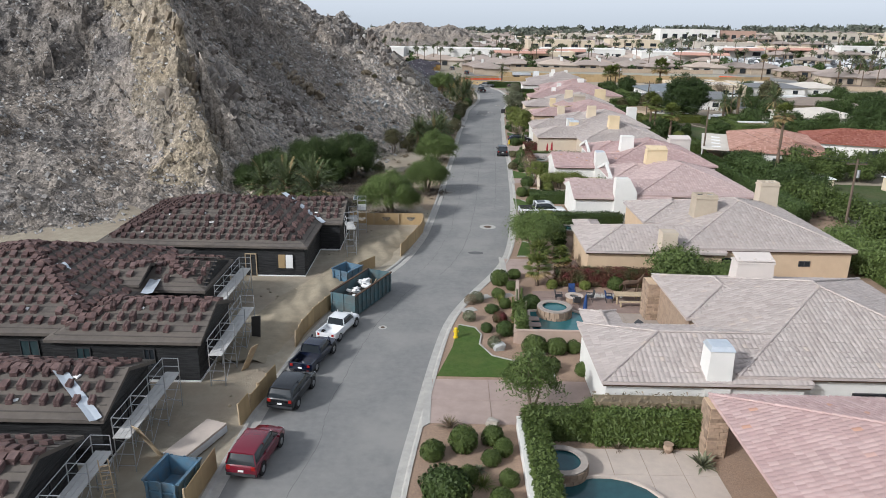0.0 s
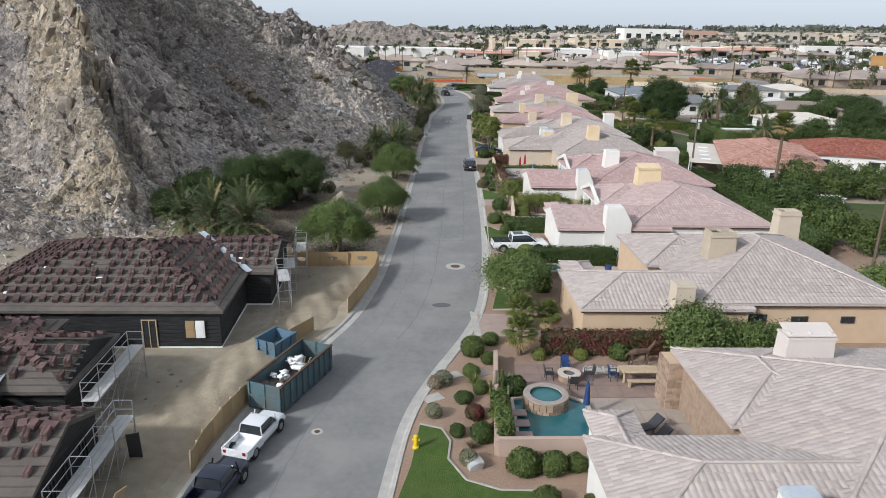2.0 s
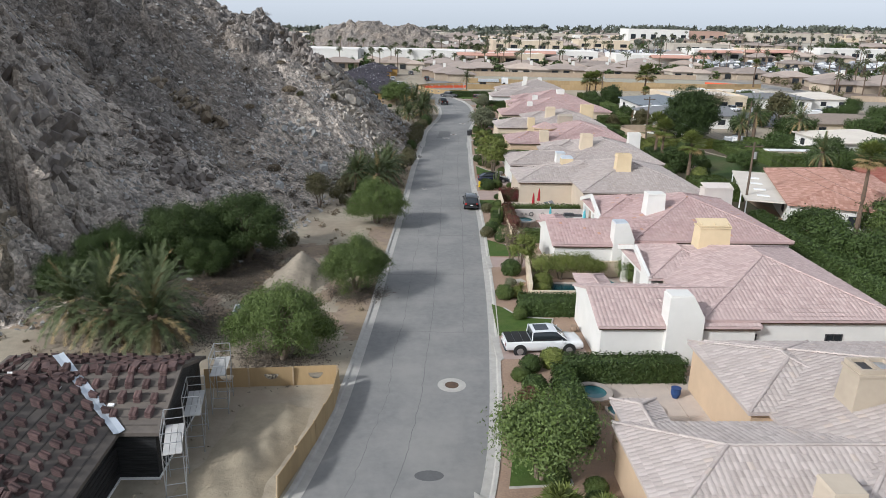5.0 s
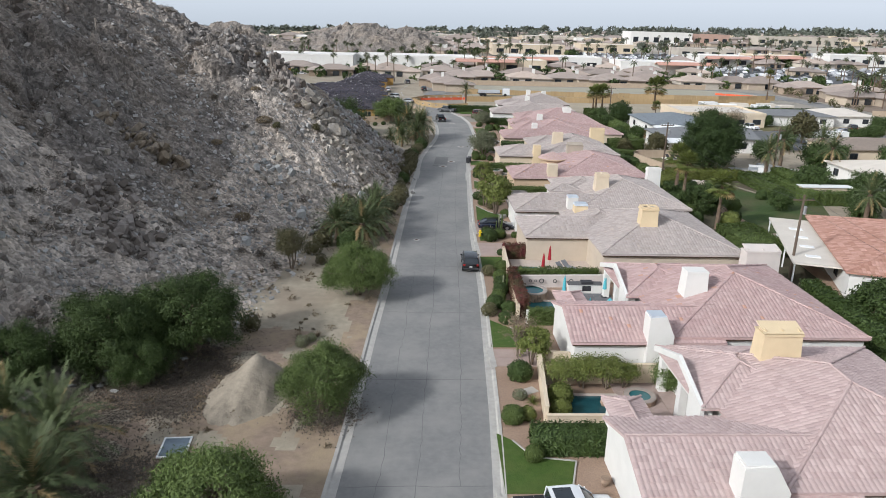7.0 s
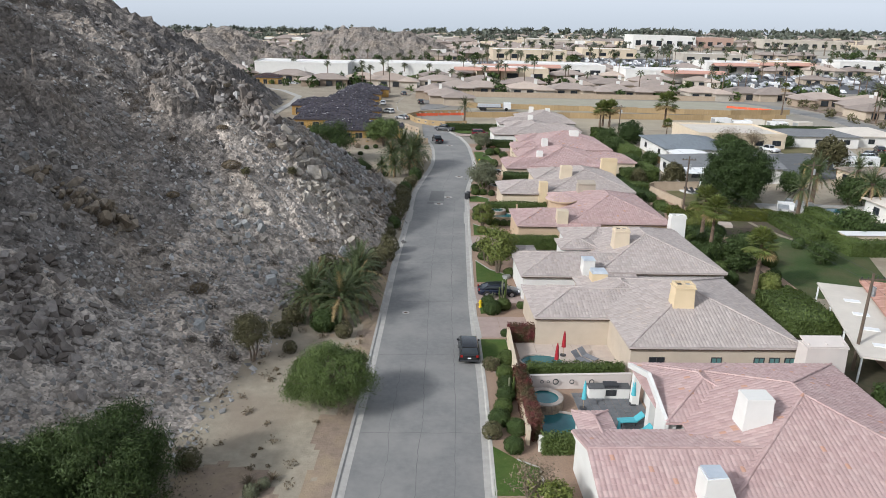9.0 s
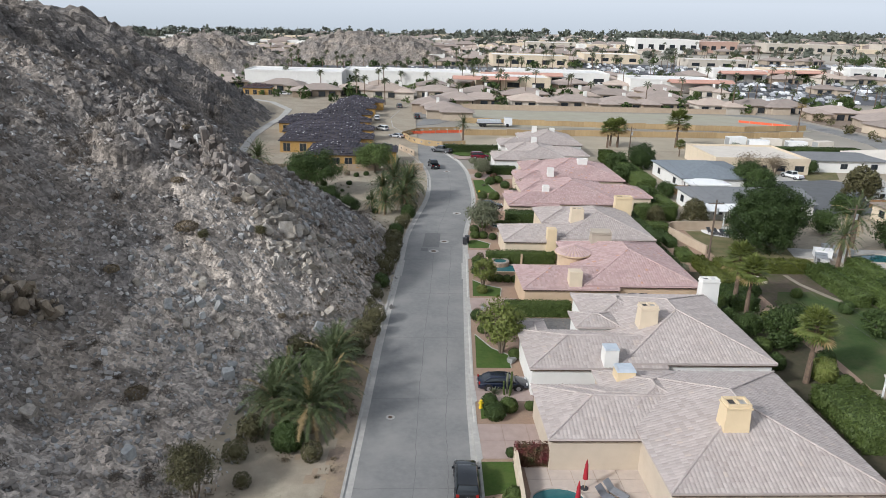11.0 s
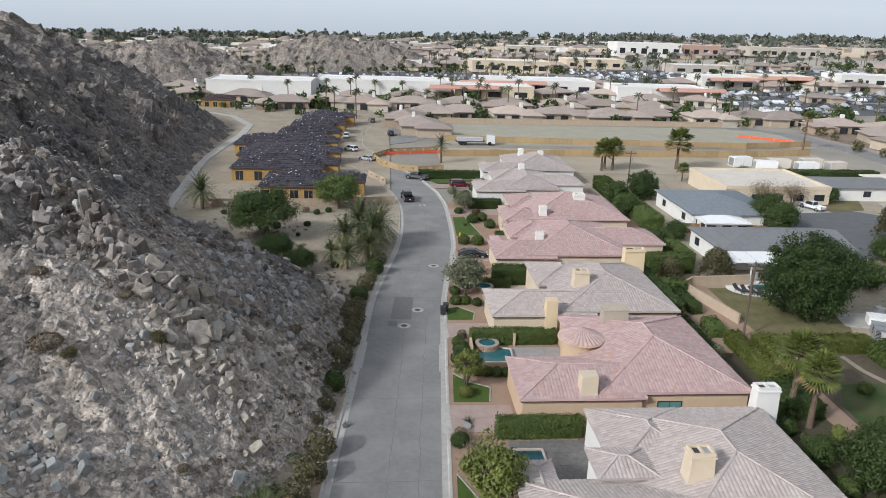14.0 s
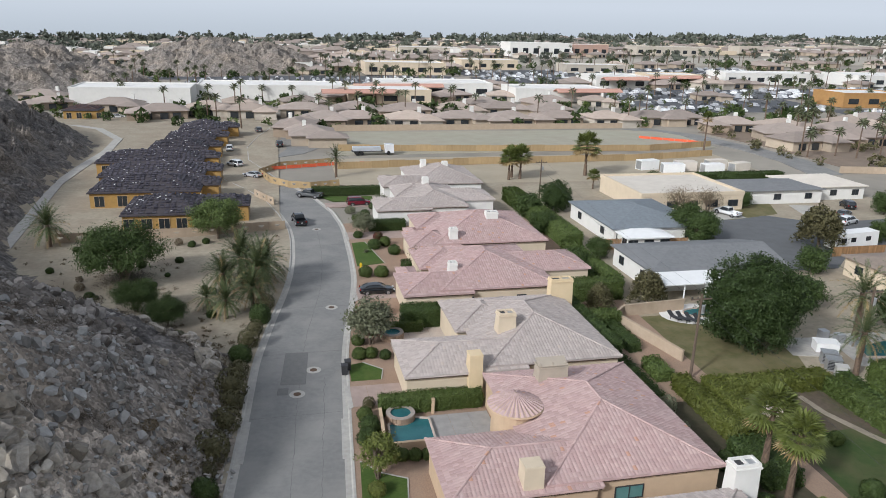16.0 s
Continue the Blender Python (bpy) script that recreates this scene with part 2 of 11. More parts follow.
BLUE_CLOTH = mat("blue_cloth", (0.02, 0.05, 0.14), (0.03, 0.06, 0.17), size=0.3, rough=0.9)
TEAL_CLOTH = mat("turquoise_cloth", (0.12, 0.45, 0.52), (0.10, 0.40, 0.46), size=0.3, rough=0.9)
RED_CLOTH = mat("red_cloth", (0.35, 0.02, 0.03), (0.28, 0.02, 0.03), size=0.3, rough=0.9)
ORANGE_NET = mat("orange_barrier_mesh", (0.70, 0.13, 0.06), (0.60, 0.11, 0.05), size=0.4, rough=0.8)
GREY_SHINGLE = mat("grey_shingle", (0.19, 0.195, 0.20), (0.15, 0.155, 0.16), size=0.5, rough=0.9, big=(0.22, 0.22, 0.225), big_size=3.0)
FLAT_ROOF = mat("pale_flat_roof", (0.62, 0.57, 0.50), (0.55, 0.50, 0.44), size=2.0, rough=0.9)
WHITE_ROOF = mat("white_flat_roof", (0.74, 0.72, 0.69), (0.66, 0.645, 0.62), size=4.0, rough=0.85)


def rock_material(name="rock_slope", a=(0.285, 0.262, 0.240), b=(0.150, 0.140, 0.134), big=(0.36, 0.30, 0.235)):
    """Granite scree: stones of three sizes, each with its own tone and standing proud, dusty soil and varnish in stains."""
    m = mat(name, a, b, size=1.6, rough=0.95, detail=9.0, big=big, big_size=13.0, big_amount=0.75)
    n, l = m.node_tree.nodes, m.node_tree.links
    p = n["Principled BSDF"]
    geo = [k for k in n if k.type == "NEW_GEOMETRY"][0]
    wob = n.new("ShaderNodeTexNoise")
    wob.inputs["Scale"].default_value, wob.inputs["Detail"].default_value = 1.3, 4.0
    add = n.new("ShaderNodeMix")
    add.data_type = "VECTOR"
    add.inputs["Factor"].default_value = 0.3
    l.new(geo.outputs["Position"], wob.inputs["Vector"])
    l.new(geo.outputs["Position"], add.inputs["A"])
    l.new(wob.outputs["Color"], add.inputs["B"])
    col = p.inputs["Base Color"].links[0].from_socket
    bump = None
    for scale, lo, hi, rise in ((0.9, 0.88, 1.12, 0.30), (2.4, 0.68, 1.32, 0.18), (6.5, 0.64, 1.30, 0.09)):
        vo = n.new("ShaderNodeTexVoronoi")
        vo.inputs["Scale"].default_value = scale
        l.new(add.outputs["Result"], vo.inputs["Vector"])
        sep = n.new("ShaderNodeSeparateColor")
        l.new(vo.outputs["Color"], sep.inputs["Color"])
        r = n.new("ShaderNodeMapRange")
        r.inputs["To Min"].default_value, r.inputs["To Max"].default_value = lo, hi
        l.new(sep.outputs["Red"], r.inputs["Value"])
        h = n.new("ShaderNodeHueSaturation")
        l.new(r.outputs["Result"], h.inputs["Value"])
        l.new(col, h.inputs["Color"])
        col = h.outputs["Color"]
        top = n.new("ShaderNodeMath")
        top.operation = "MULTIPLY_ADD"
        top.inputs[1].default_value, top.inputs[2].default_value = -1.2, 1.0
        l.new(vo.outputs["Distance"], top.inputs[0])
        mul = n.new("ShaderNodeMath")
        mul.operation = "MULTIPLY"
        l.new(top.outputs["Value"], mul.inputs[0])
        l.new(sep.outputs["Green"], mul.inputs[1])
        bn = n.new("ShaderNodeBump")
        bn.inputs["Strength"].default_value, bn.inputs["Distance"].default_value = 1.0, rise
        l.new(mul.outputs["Value"], bn.inputs["Height"])
        if bump is not None:
            l.new(bump, bn.inputs["Normal"])
        bump = bn.outputs["Normal"]
    l.new(col, p.inputs["Base Color"])
    l.new(bump, p.inputs["Normal"])
    return m


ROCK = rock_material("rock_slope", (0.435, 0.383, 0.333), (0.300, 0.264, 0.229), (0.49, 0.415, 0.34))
# the steep face's own shade is put into this tone, beside desert varnish
ROCK_MID = rock_material("varnished_shaded_rock", (0.252, 0.225, 0.201), (0.140, 0.125, 0.112), (0.31, 0.26, 0.21))
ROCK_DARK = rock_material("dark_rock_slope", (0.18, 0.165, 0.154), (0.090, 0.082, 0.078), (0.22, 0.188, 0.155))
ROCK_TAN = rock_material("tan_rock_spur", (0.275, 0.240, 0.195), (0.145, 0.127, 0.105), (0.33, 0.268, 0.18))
VERGE = mat("reddish_verge_soil", (0.295, 0.222, 0.168), (0.215, 0.165, 0.125), size=0.5, rough=0.95, bump=0.8, bump_size=0.15, big=(0.34, 0.265, 0.17), big_size=3.0, big_amount=0.8)
BOULDER = mat("boulder_stone", (0.39, 0.378, 0.36), (0.27, 0.262, 0.25), size=0.5, rough=0.95, island=0.45, vary=0.25, bump=0.8, bump_size=0.15)
BOULDER_DARK = mat("varnished_boulder", (0.25, 0.226, 0.204), (0.145, 0.131, 0.12), size=0.5, rough=0.95, island=0.5, vary=0.2, bump=0.8, bump_size=0.15)
BOULDER_MID = mat("weathered_stone", (0.36, 0.327, 0.292), (0.225, 0.204, 0.184), size=0.5, rough=0.95, island=0.45, bump=0.8, bump_size=0.15)
BOULDER_PALE = mat("pale_granite", (0.40, 0.365, 0.32), (0.20, 0.182, 0.16), size=0.35, rough=0.95, island=0.3, vary=0.2, bump=0.8, bump_size=0.2, big=(0.42, 0.35, 0.25), big_size=1.6)
BOULDER_BLUE = mat("bluish_granite", (0.40, 0.40, 0.385), (0.25, 0.25, 0.243), size=0.4, rough=0.95, island=0.15, vary=0.25, bump=0.8, bump_size=0.15)
BOULDER_TAN = mat("tan_bedrock", (0.31, 0.256, 0.19), (0.17, 0.14, 0.107), size=0.5, rough=0.95, island=0.35, bump=0.9, bump_size=0.15, stretch=(1, 1, 0.5))
BOULDER_GREY = mat("grey_bedrock", (0.255, 0.227, 0.196), (0.135, 0.12, 0.105), size=0.7, rough=0.95, island=0.3, bump=0.9, bump_size=0.2, stretch=(1, 1, 0.4), big=(0.40, 0.31, 0.20), big_size=5.0, big_amount=0.5)
BOULDER_BROWN = mat("brown_bedrock", (0.27, 0.236, 0.208), (0.155, 0.135, 0.12), size=0.6, rough=0.95, island=0.4, bump=0.9, bump_size=0.2, stretch=(1, 1, 0.5))
SAND_PALE = mat("heaped_sand", (0.295, 0.254, 0.197), (0.215, 0.183, 0.142), size=0.35, rough=0.95, bump=1.0, bump_size=0.15, big=(0.33, 0.286, 0.224), big_size=1.2, big_amount=0.7)

# ---- geometry helpers ----
class Geo:
    """Collects vertices and faces of one mesh."""

    def __init__(self):
        self.v, self.f = [], []

    def add(self, verts, faces):
        k = len(self.v)
        self.v.extend(verts)
        self.f.extend([tuple(i + k for i in q) for q in faces])
        return self

    def box(self, x0, x1, y0, y1, z0, z1, m=None, taper=0.0):
        t = taper
        vs = [(x0, y0, z0), (x1, y0, z0), (x1, y1, z0), (x0, y1, z0), (x0 + t, y0 + t, z1), (x1 - t, y0 + t, z1), (x1 - t, y1 - t, z1), (x0 + t, y1 - t, z1)]
        if m is not None:
            vs = [tuple(m @ Vector(p)) for p in vs]
        return self.add(vs, [(3, 2, 1, 0), (4, 5, 6, 7), (0, 1, 5, 4), (1, 2, 6, 5), (2, 3, 7, 6), (3, 0, 4, 7)])

    def beam(self, a, b, w, h=None):
        """A square bar from a to b."""
        a, b = Vector(a), Vector(b)
        d = b - a
        q = d.to_track_quat("Z", "Y").to_matrix().to_4x4()
        h = h or w
        return self.box(-w / 2, w / 2, -h / 2, h / 2, 0, d.length, Matrix.Translation(a) @ q)

    def tube(self, pts, radii, n=8, cap=True):
        pts = [Vector(p) for p in pts]
        if not isinstance(radii, (list, tuple)):
            radii = [radii] * len(pts)
        vs, fs = [], []
        for i, p in enumerate(pts):
            d = pts[min(i + 1, len(pts) - 1)] - pts[max(i - 1, 0)]
            q = d.to_track_quat("Z", "Y")
            for k in range(n):
                a = 2 * math.pi * k / n
                vs.append(tuple(p + q @ Vector((math.cos(a) * radii[i], math.sin(a) * radii[i], 0))))
        for i in range(len(pts) - 1):
            for k in range(n):
                fs.append((i * n + k, i * n + (k + 1) % n, (i + 1) * n + (k + 1) % n, (i + 1) * n + k))
        if cap:
            fs.append(tuple(reversed(range(n))))
            fs.append(tuple((len(pts) - 1) * n + k for k in range(n)))
        return self.add(vs, fs)

    def cyl(self, x, y, z0, z1, r, n=12, r1=None):
        return self.tube([(x, y, z0), (x, y, z1)], [r, r if r1 is None else r1], n)

    def prism(self, poly, z0, z1):
        """An upright slab over a plan polygon, counter-clockwise."""
        n = len(poly)
        vs = [(x, y, z0) for x, y in poly] + [(x, y, z1) for x, y in poly]
        return self.add(vs, [tuple(reversed(range(n))), tuple(range(n, 2 * n))] + [(i, (i + 1) % n, n + (i + 1) % n, n + i) for i in range(n)])

    def strip(self, left, right, z0, z1):
        """A slab between two plan lines of as many points."""
        n = len(left)
        vs = []
        for (a, b), (c, d) in zip(left, right):
            vs += [(a, b, z1), (c, d, z1), (a, b, z0), (c, d, z0)]
        fs = []
        for i in range(n - 1):
            k, j = 4 * i, 4 * i + 4
            fs += [(k, k + 1, j + 1, j), (k, j, j + 2, k + 2), (k + 1, k + 3, j + 3, j + 1)]
        fs += [(0, 2, 3, 1), (4 * n - 4, 4 * n - 3, 4 * n - 1, 4 * n - 2)]
        return self.add(vs, fs)

    def disc(self, x, y, z0, z1, rx, ry, n=24):
        return self.prism([(x + rx * math.cos(2 * math.pi * k / n), y + ry * math.sin(2 * math.pi * k / n)) for k in range(n)], z0, z1)

    def ring(self, x, y, z0, z1, ro, ri, n=24):
        vs, fs = [], []
        for k in range(n):
            c, s = math.cos(2 * math.pi * k / n), math.sin(2 * math.pi * k / n)
            vs += [(x + ro * c, y + ro * s, z0), (x + ro * c, y + ro * s, z1), (x + ri * c, y + ri * s, z1), (x + ri * c, y + ri * s, z0)]
        for k in range(n):
            a, b = 4 * k, 4 * ((k + 1) % n)
            for i in range(4):
                fs.append((a + i, b + i, b + (i + 1) % 4, a + (i + 1) % 4))
        return self.add(vs, fs)

    def mesh(self, name, material, smooth=False, weld=False):
        me = bpy.data.meshes.new(name)
        me.from_pydata(self.v, [], self.f)
        if weld:
            bm = bmesh.new()
            bm.from_mesh(me)
            bmesh.ops.remove_doubles(bm, verts=bm.verts, dist=0.002)
            bm.to_mesh(me)
            bm.free()
        me.materials.append(material)
        if smooth:
            me.polygons.foreach_set("use_smooth", [True] * len(me.polygons))
        me.update()
        return me


def thing(name, label, category, at=(0, 0, 0), rz=0.0, group="", kind="", scale=1.0):
    ob = new(name)
    ob.empty_display_size = 0.3
    ob.matrix_basis = pose(*at, 0, 0, rz) @ Matrix.Scale(scale, 4)
    return tagged(ob, label, category, group, kind)


def part(name, geo, material, parent=None, label="", smooth=False, weld=False):
    """One mesh object under a thing or a part; at top level without a parent."""
    ob = new(name, geo.mesh(name, material, smooth, weld))
    ob.parent = parent
    return tagged(ob, label)


def solid(name, geo, material, label, category, group="", kind="", smooth=False):
    """A thing that is one mesh."""
    return tagged(part(name, geo, material, smooth=smooth), label, category, group, kind)


def lerp_line(rows, y):
    """x at y on a plan line of (y, x) rows, smooth between them."""
    if y <= rows[0][0]:
        return rows[0][1]
    for (ya, xa), (yb, xb) in zip(rows, rows[1:]):
        if y <= yb:
            return xa + (xb - xa) * (y - ya) / (yb - ya)
    return rows[-1][1]


def soft_line(rows, y, w=4.0):
    return sum(lerp_line(rows, y + w * k / 3) for k in (-3, -2, -1, 0, 1, 2, 3)) / 7

# ---- ground, road, mountain ----
KERB_R = [(-40, -3.2), (20, -2.3), (30, -1.8), (43, -0.4), (49.6, 0.5), (53.3, 1.7), (57.8, 3.5), (61.5, 5.1), (66.5, 6.4), (73, 7.3), (82, 8.2), (91, 8.9), (115, 10.3), (133, 10.9), (148, 11.8), (165, 12.9),
          (181, 14.0), (188, 14.9), (197, 16.4), (205, 17.4), (214, 17.8), (228, 18.0), (236, 17.6)]
KERB_L = [(-40, -12.0), (20, -11.2), (32, -10.7), (40, -10.2), (47, -9.3), (53, -7.9), (58.2, -5.9), (63.7, -3.7), (71.8, -2.2), (79.6, -1.5), (90, -0.7), (103, 0.0), (116, 0.9), (127, 1.5), (145, 2.5), (166, 4.1), (182, 5.1),
          (192, 6.6), (200.6, 8.1), (208, 9.0), (216, 9.4), (225, 9.5), (232, 9.0), (240, 8.0)]
TOE = [(-80, -60), (40, -60), (60, -56), (72, -43), (84, -29), (92, -21.5), (100, -16.5), (108, -13), (118, -11), (126, -10), (133, -8), (140, -4.5), (147, -1.0), (155, 1.2), (165, 2.4), (175, 3.0), (183, 1.6), (189, -4), (194, -13), (201, -21),
       (215, -28), (230, -33.5), (260, -36.5), (285, -38), (305, -38.5), (325, -43), (345, -55), (370, -78), (430, -150)]
RIDGES = [  # crest lines of (x, y, extra height, half width)
    [(-1, 176, 0.0, 5), (-6, 167, 2.5, 7), (-13, 157, 6.0, 9), (-21, 159, 5.5, 10), (-31, 164, 3.5, 11), (-44, 172, 3.0, 13), (-75, 178, 9.0, 20)],
    [(-29, 88, 2.0, 3), (-31.5, 91, 5.5, 4.0), (-34, 95, 8.0, 5), (-38, 102, 9.5, 7), (-46, 112, 12.0, 10), (-62, 126, 14.0, 16)],
    [(-36, 133, 4.0, 8), (-41, 146, 5.0, 9), (-55, 150, 8.0, 14)],
    [(-50, 236, 2.0, 9), (-66, 238, 5.0, 12), (-95, 232, 10.0, 18)],
]


SPUR = [(-60, -29), (88, -29), (91, -31.5), (95, -34), (102, -38), (112, -46), (126, -62), (150, -95)]


def seg_dist(px, py, ax, ay, bx, by):
    dx, dy = bx - ax, by - ay
    t = max(0.0, min(1.0, ((px - ax) * dx + (py - ay) * dy) / (dx * dx + dy * dy)))
    return math.hypot(px - ax - t * dx, py - ay - t * dy), t


def inland(x, y):
    """Distance uphill from the foot of the mountain, negative on the flat."""
    best = 1e9
    for (ya, xa), (yb, xb) in zip(TOE, TOE[1:]):
        if ya - 70 < y < yb + 70:
            best = min(best, seg_dist(x, y, xa, ya, xb, yb)[0])
    return best if x < lerp_line(TOE, y) else -best


def crag(x, y, s):
    n1 = noise.noise((x / s, y / s, 3.1))
    return 1.0 - abs(n1) * 2.0


def facets(x, y, s, lift, tilt, seed):
    """Broken bedrock: tilted facets over uneven cells, stretched down the slope."""
    u, v = x / s, y / s
    u += 0.45 * noise.noise((u * 0.8, v * 0.8, seed))
    v += 0.45 * noise.noise((u * 0.8, v * 0.8, seed + 5))
    _, near = noise.voronoi((u * 0.75, v, seed))
    p = near[0]
    a, b, c = noise.cell(p * 19.1), noise.cell(p * 31.7), noise.cell(p * 47.3)
    return lift * a + tilt * s * (b * (u * 0.75 - p.x) + c * (v - p.y))


def height(x, y):
    d = inland(x, y)
    if d < -6:
        wave = max(0.0, min(1.0, (y - 98) / 6, (132 - y) / 8))  # washed-out soil below the scree
        return 0.10 + (0.10 * noise.noise((x / 5, y / 5, 0.7)) + wave * (0.16 + 0.30 * noise.noise((x / 2.6, y / 4.2, 6.0)) + 0.08 * noise.noise((x / 0.8, y / 1.3, 8.0)))) * min(1.0, (-d - 6) / 4)
    up = max(0.0, d + 1.0)
    h = 0.66 * up - 0.002 * up * up if up < 50 else 28.0 + 0.15 * (up - 50)
    # a gentle apron of scree before the steep face
    fan = max(0.0, min(1.0, (y - 80) / 8, (142 - y) / 10))
    h -= fan * min(3.6, 0.36 * up)
    k = min(1.0, up / 9.0)
    for line in RIDGES:
        best = 0.0
        for (ax, ay, ah, aw), (bx, by, bh, bw) in zip(line, line[1:]):
            q, t = seg_dist(x, y, ax, ay, bx, by)
            e, w = ah + (bh - ah) * t, aw + (bw - aw) * t
            best = max(best, e * max(0.0, 1 - q / (1.6 * w)) ** 1.2)
        h += best * min(1.0, up / 4.0)
    rough = 1.3 * k * (crag(x, y, 11.0) - 0.3) + 0.4 * k * (crag(x + 40, y, 4.3) - 0.4)
    # solid rock shows on the spur, in patches of the upper face and over the farther shoulder
    east = x - lerp_line(SPUR, y)
    spur = max(0.0, 1 - abs(east - 3.0) / 11.0) * min(1.0, max(0.0, (y - 82) / 5)) * min(1.0, max(0.0, (136 - y) / 8))
    h += 2.6 * max(0.0, min(1.0, (2.2 - east) / 2.4)) * max(0.0, min(1.0, (east + 10) / 8)) * min(1.0, max(0.0, (y - 84) / 4)) * min(1.0, max(0.0, (128 - y) / 20)) * min(1.0, up / 3)
    patch = min(1.0, max(0.0, 0.45 + 1.5 * noise.noise((x / 14, y / 14, 21)))) * min(1.0, max(0.15, (up - 8) / 20))
    bed = k * max(min(1.0, 1.6 * spur), patch, 0.8 * min(1.0, max(0.0, (y - 0.35 * (x + 20) - 186) / 12)))
    rough += bed * (facets(x, y, 4.6, 1.0 + 1.0 * spur, 0.85 + 0.35 * spur, 2.0) + facets(x, y, 1.9, 0.42 + 0.3 * spur, 0.8 + 0.3 * spur, 7.0)) + min(1.0, up / 2) * facets(x, y, 1.1, 0.10, 0.35, 11.0)
    rough += 0.10 * min(1.0, up / 2) * noise.noise((x / 0.7, y / 0.7, 9.0))
    return 0.10 + h + rough


def terrain():
    g = Geo()
    ys = np.concatenate([np.arange(-40, 74, 1.0), np.arange(74, 200, 0.36), np.arange(200, 264, 0.6), np.arange(264, 381, 1.5)])
    vs = [0.40 * i for i in range(138)]
    while vs[-1] < 230:
        vs.append(vs[-1] + 0.45 + 0.04 * (vs[-1] - 55))
    nx = len(vs)
    for y in ys:
        x0 = soft_line(KERB_L, y, 2.0) - 0.28
        for i, v in enumerate(vs):
            x = x0 - v
            z = height(x, y)
            if v < 2.0:
                z = 0.12 + (z - 0.12) * v / 2.0
            g.v.append((x, y, z))
    for j in range(len(ys) - 1):
        for i in range(nx - 1):
            a = j * nx + i
            g.f.append((a + 1, a, a + nx, a + nx + 1))
    me = g.mesh("mountain_ground", SAND, True)
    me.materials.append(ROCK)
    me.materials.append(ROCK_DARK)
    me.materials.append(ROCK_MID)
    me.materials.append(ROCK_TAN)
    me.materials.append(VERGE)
    flags = np.zeros(len(me.polygons), dtype=np.int32)
    sm = np.ones(len(me.polygons), dtype=bool)
    k = 0
    for j in range(len(ys) - 1):
        for i in range(nx - 1):
            x, y, z = g.v[j * nx + i]
            if inland(x, y) > -1.2 + 3.0 * noise.noise((x / 4, y / 4, 5)):
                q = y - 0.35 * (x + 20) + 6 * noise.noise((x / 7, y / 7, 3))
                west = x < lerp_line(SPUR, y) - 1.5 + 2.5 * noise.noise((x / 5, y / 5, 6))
                # darker rock follows both the varnish and the shade painted on the east face
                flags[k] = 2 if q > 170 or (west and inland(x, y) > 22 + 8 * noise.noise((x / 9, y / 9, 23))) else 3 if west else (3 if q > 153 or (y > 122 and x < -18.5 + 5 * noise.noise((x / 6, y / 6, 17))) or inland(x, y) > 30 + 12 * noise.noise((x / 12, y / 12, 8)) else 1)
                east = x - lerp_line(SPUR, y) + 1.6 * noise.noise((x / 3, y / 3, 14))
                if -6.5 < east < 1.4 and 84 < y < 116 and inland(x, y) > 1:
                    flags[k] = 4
                sm[k] = False
            elif 82 < y < 146 and soft_line(KERB_L, y, 2.0) - x < 1.9 + 2.4 * noise.noise((x / 1.1, y / 2.2, 15)) + 1.2 * noise.noise((x / 4, y / 9, 19)):
                flags[k] = 5
            elif 84 < y < 104 + 3 * noise.noise((x / 3, y / 3, 27)) and -34 < x and noise.noise((x / 2.2, y / 2.8, 25)) > -0.16:
                flags[k] = 5
            k += 1
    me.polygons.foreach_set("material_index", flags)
    me.polygons.foreach_set("use_smooth", sm)
    me.update()
    return tagged(new("ground_hillside", me), "rocky desert hillside of grey scree above a sandy verge", "hillside", kind="structure")


terrain()
g = Geo()
yy = [-400, 0, 200, 330, 370, 420, 470, 520, 580, 900, 4700]
for y in yy:
    for x in (-4000, -1000, -300, 0, 300, 1000, 4000):
        g.v.append((x, y, -0.08 - 0.25 * (y > 400) + 0.021 * x * min(1.0, max(0.0, (y - 330) / 250))))
for j in range(len(yy) - 1):
    for i in range(6):
        k = j * 7 + i
        g.f.append((k, k + 1, k + 8, k + 7))
solid("ground", g, TOWN, "flat dry valley floor reaching the horizon", "ground", kind="structure")

road_y = list(np.arange(-38, 232.1, 1.5))
left = [(soft_line(KERB_L, y, 2.5), y) for y in road_y]
right = [(soft_line(KERB_R, y, 2.5), y) for y in road_y]
# beyond the bend the street turns north-west past the far houses
left += [(7.6, 240), (5.4, 250), (1.5, 260), (-3.5, 270), (-7.5, 280), (-10, 292), (-10.5, 310), (-8, 330), (-4, 350)]
right += [(17.0, 240), (14.6, 250), (11.2, 260), (7.0, 270), (4.0, 280), (0.5, 292), (-0.5, 310), (2.0, 330), (6, 350)]
g = Geo()
g.strip(left, right, -0.3, 0.0)
solid("road", g, ASPHALT, "grey asphalt street with cracks and patches", "road", kind="structure")


def offset(line, d):
    out = []
    for i, (x, y) in enumerate(line):
        ax, ay = line[max(i - 1, 0)]
        bx, by = line[min(i + 1, len(line) - 1)]
        n = math.hypot(bx - ax, by - ay)
        out.append((x + d * (by - ay) / n, y - d * (bx - ax) / n))
    return out


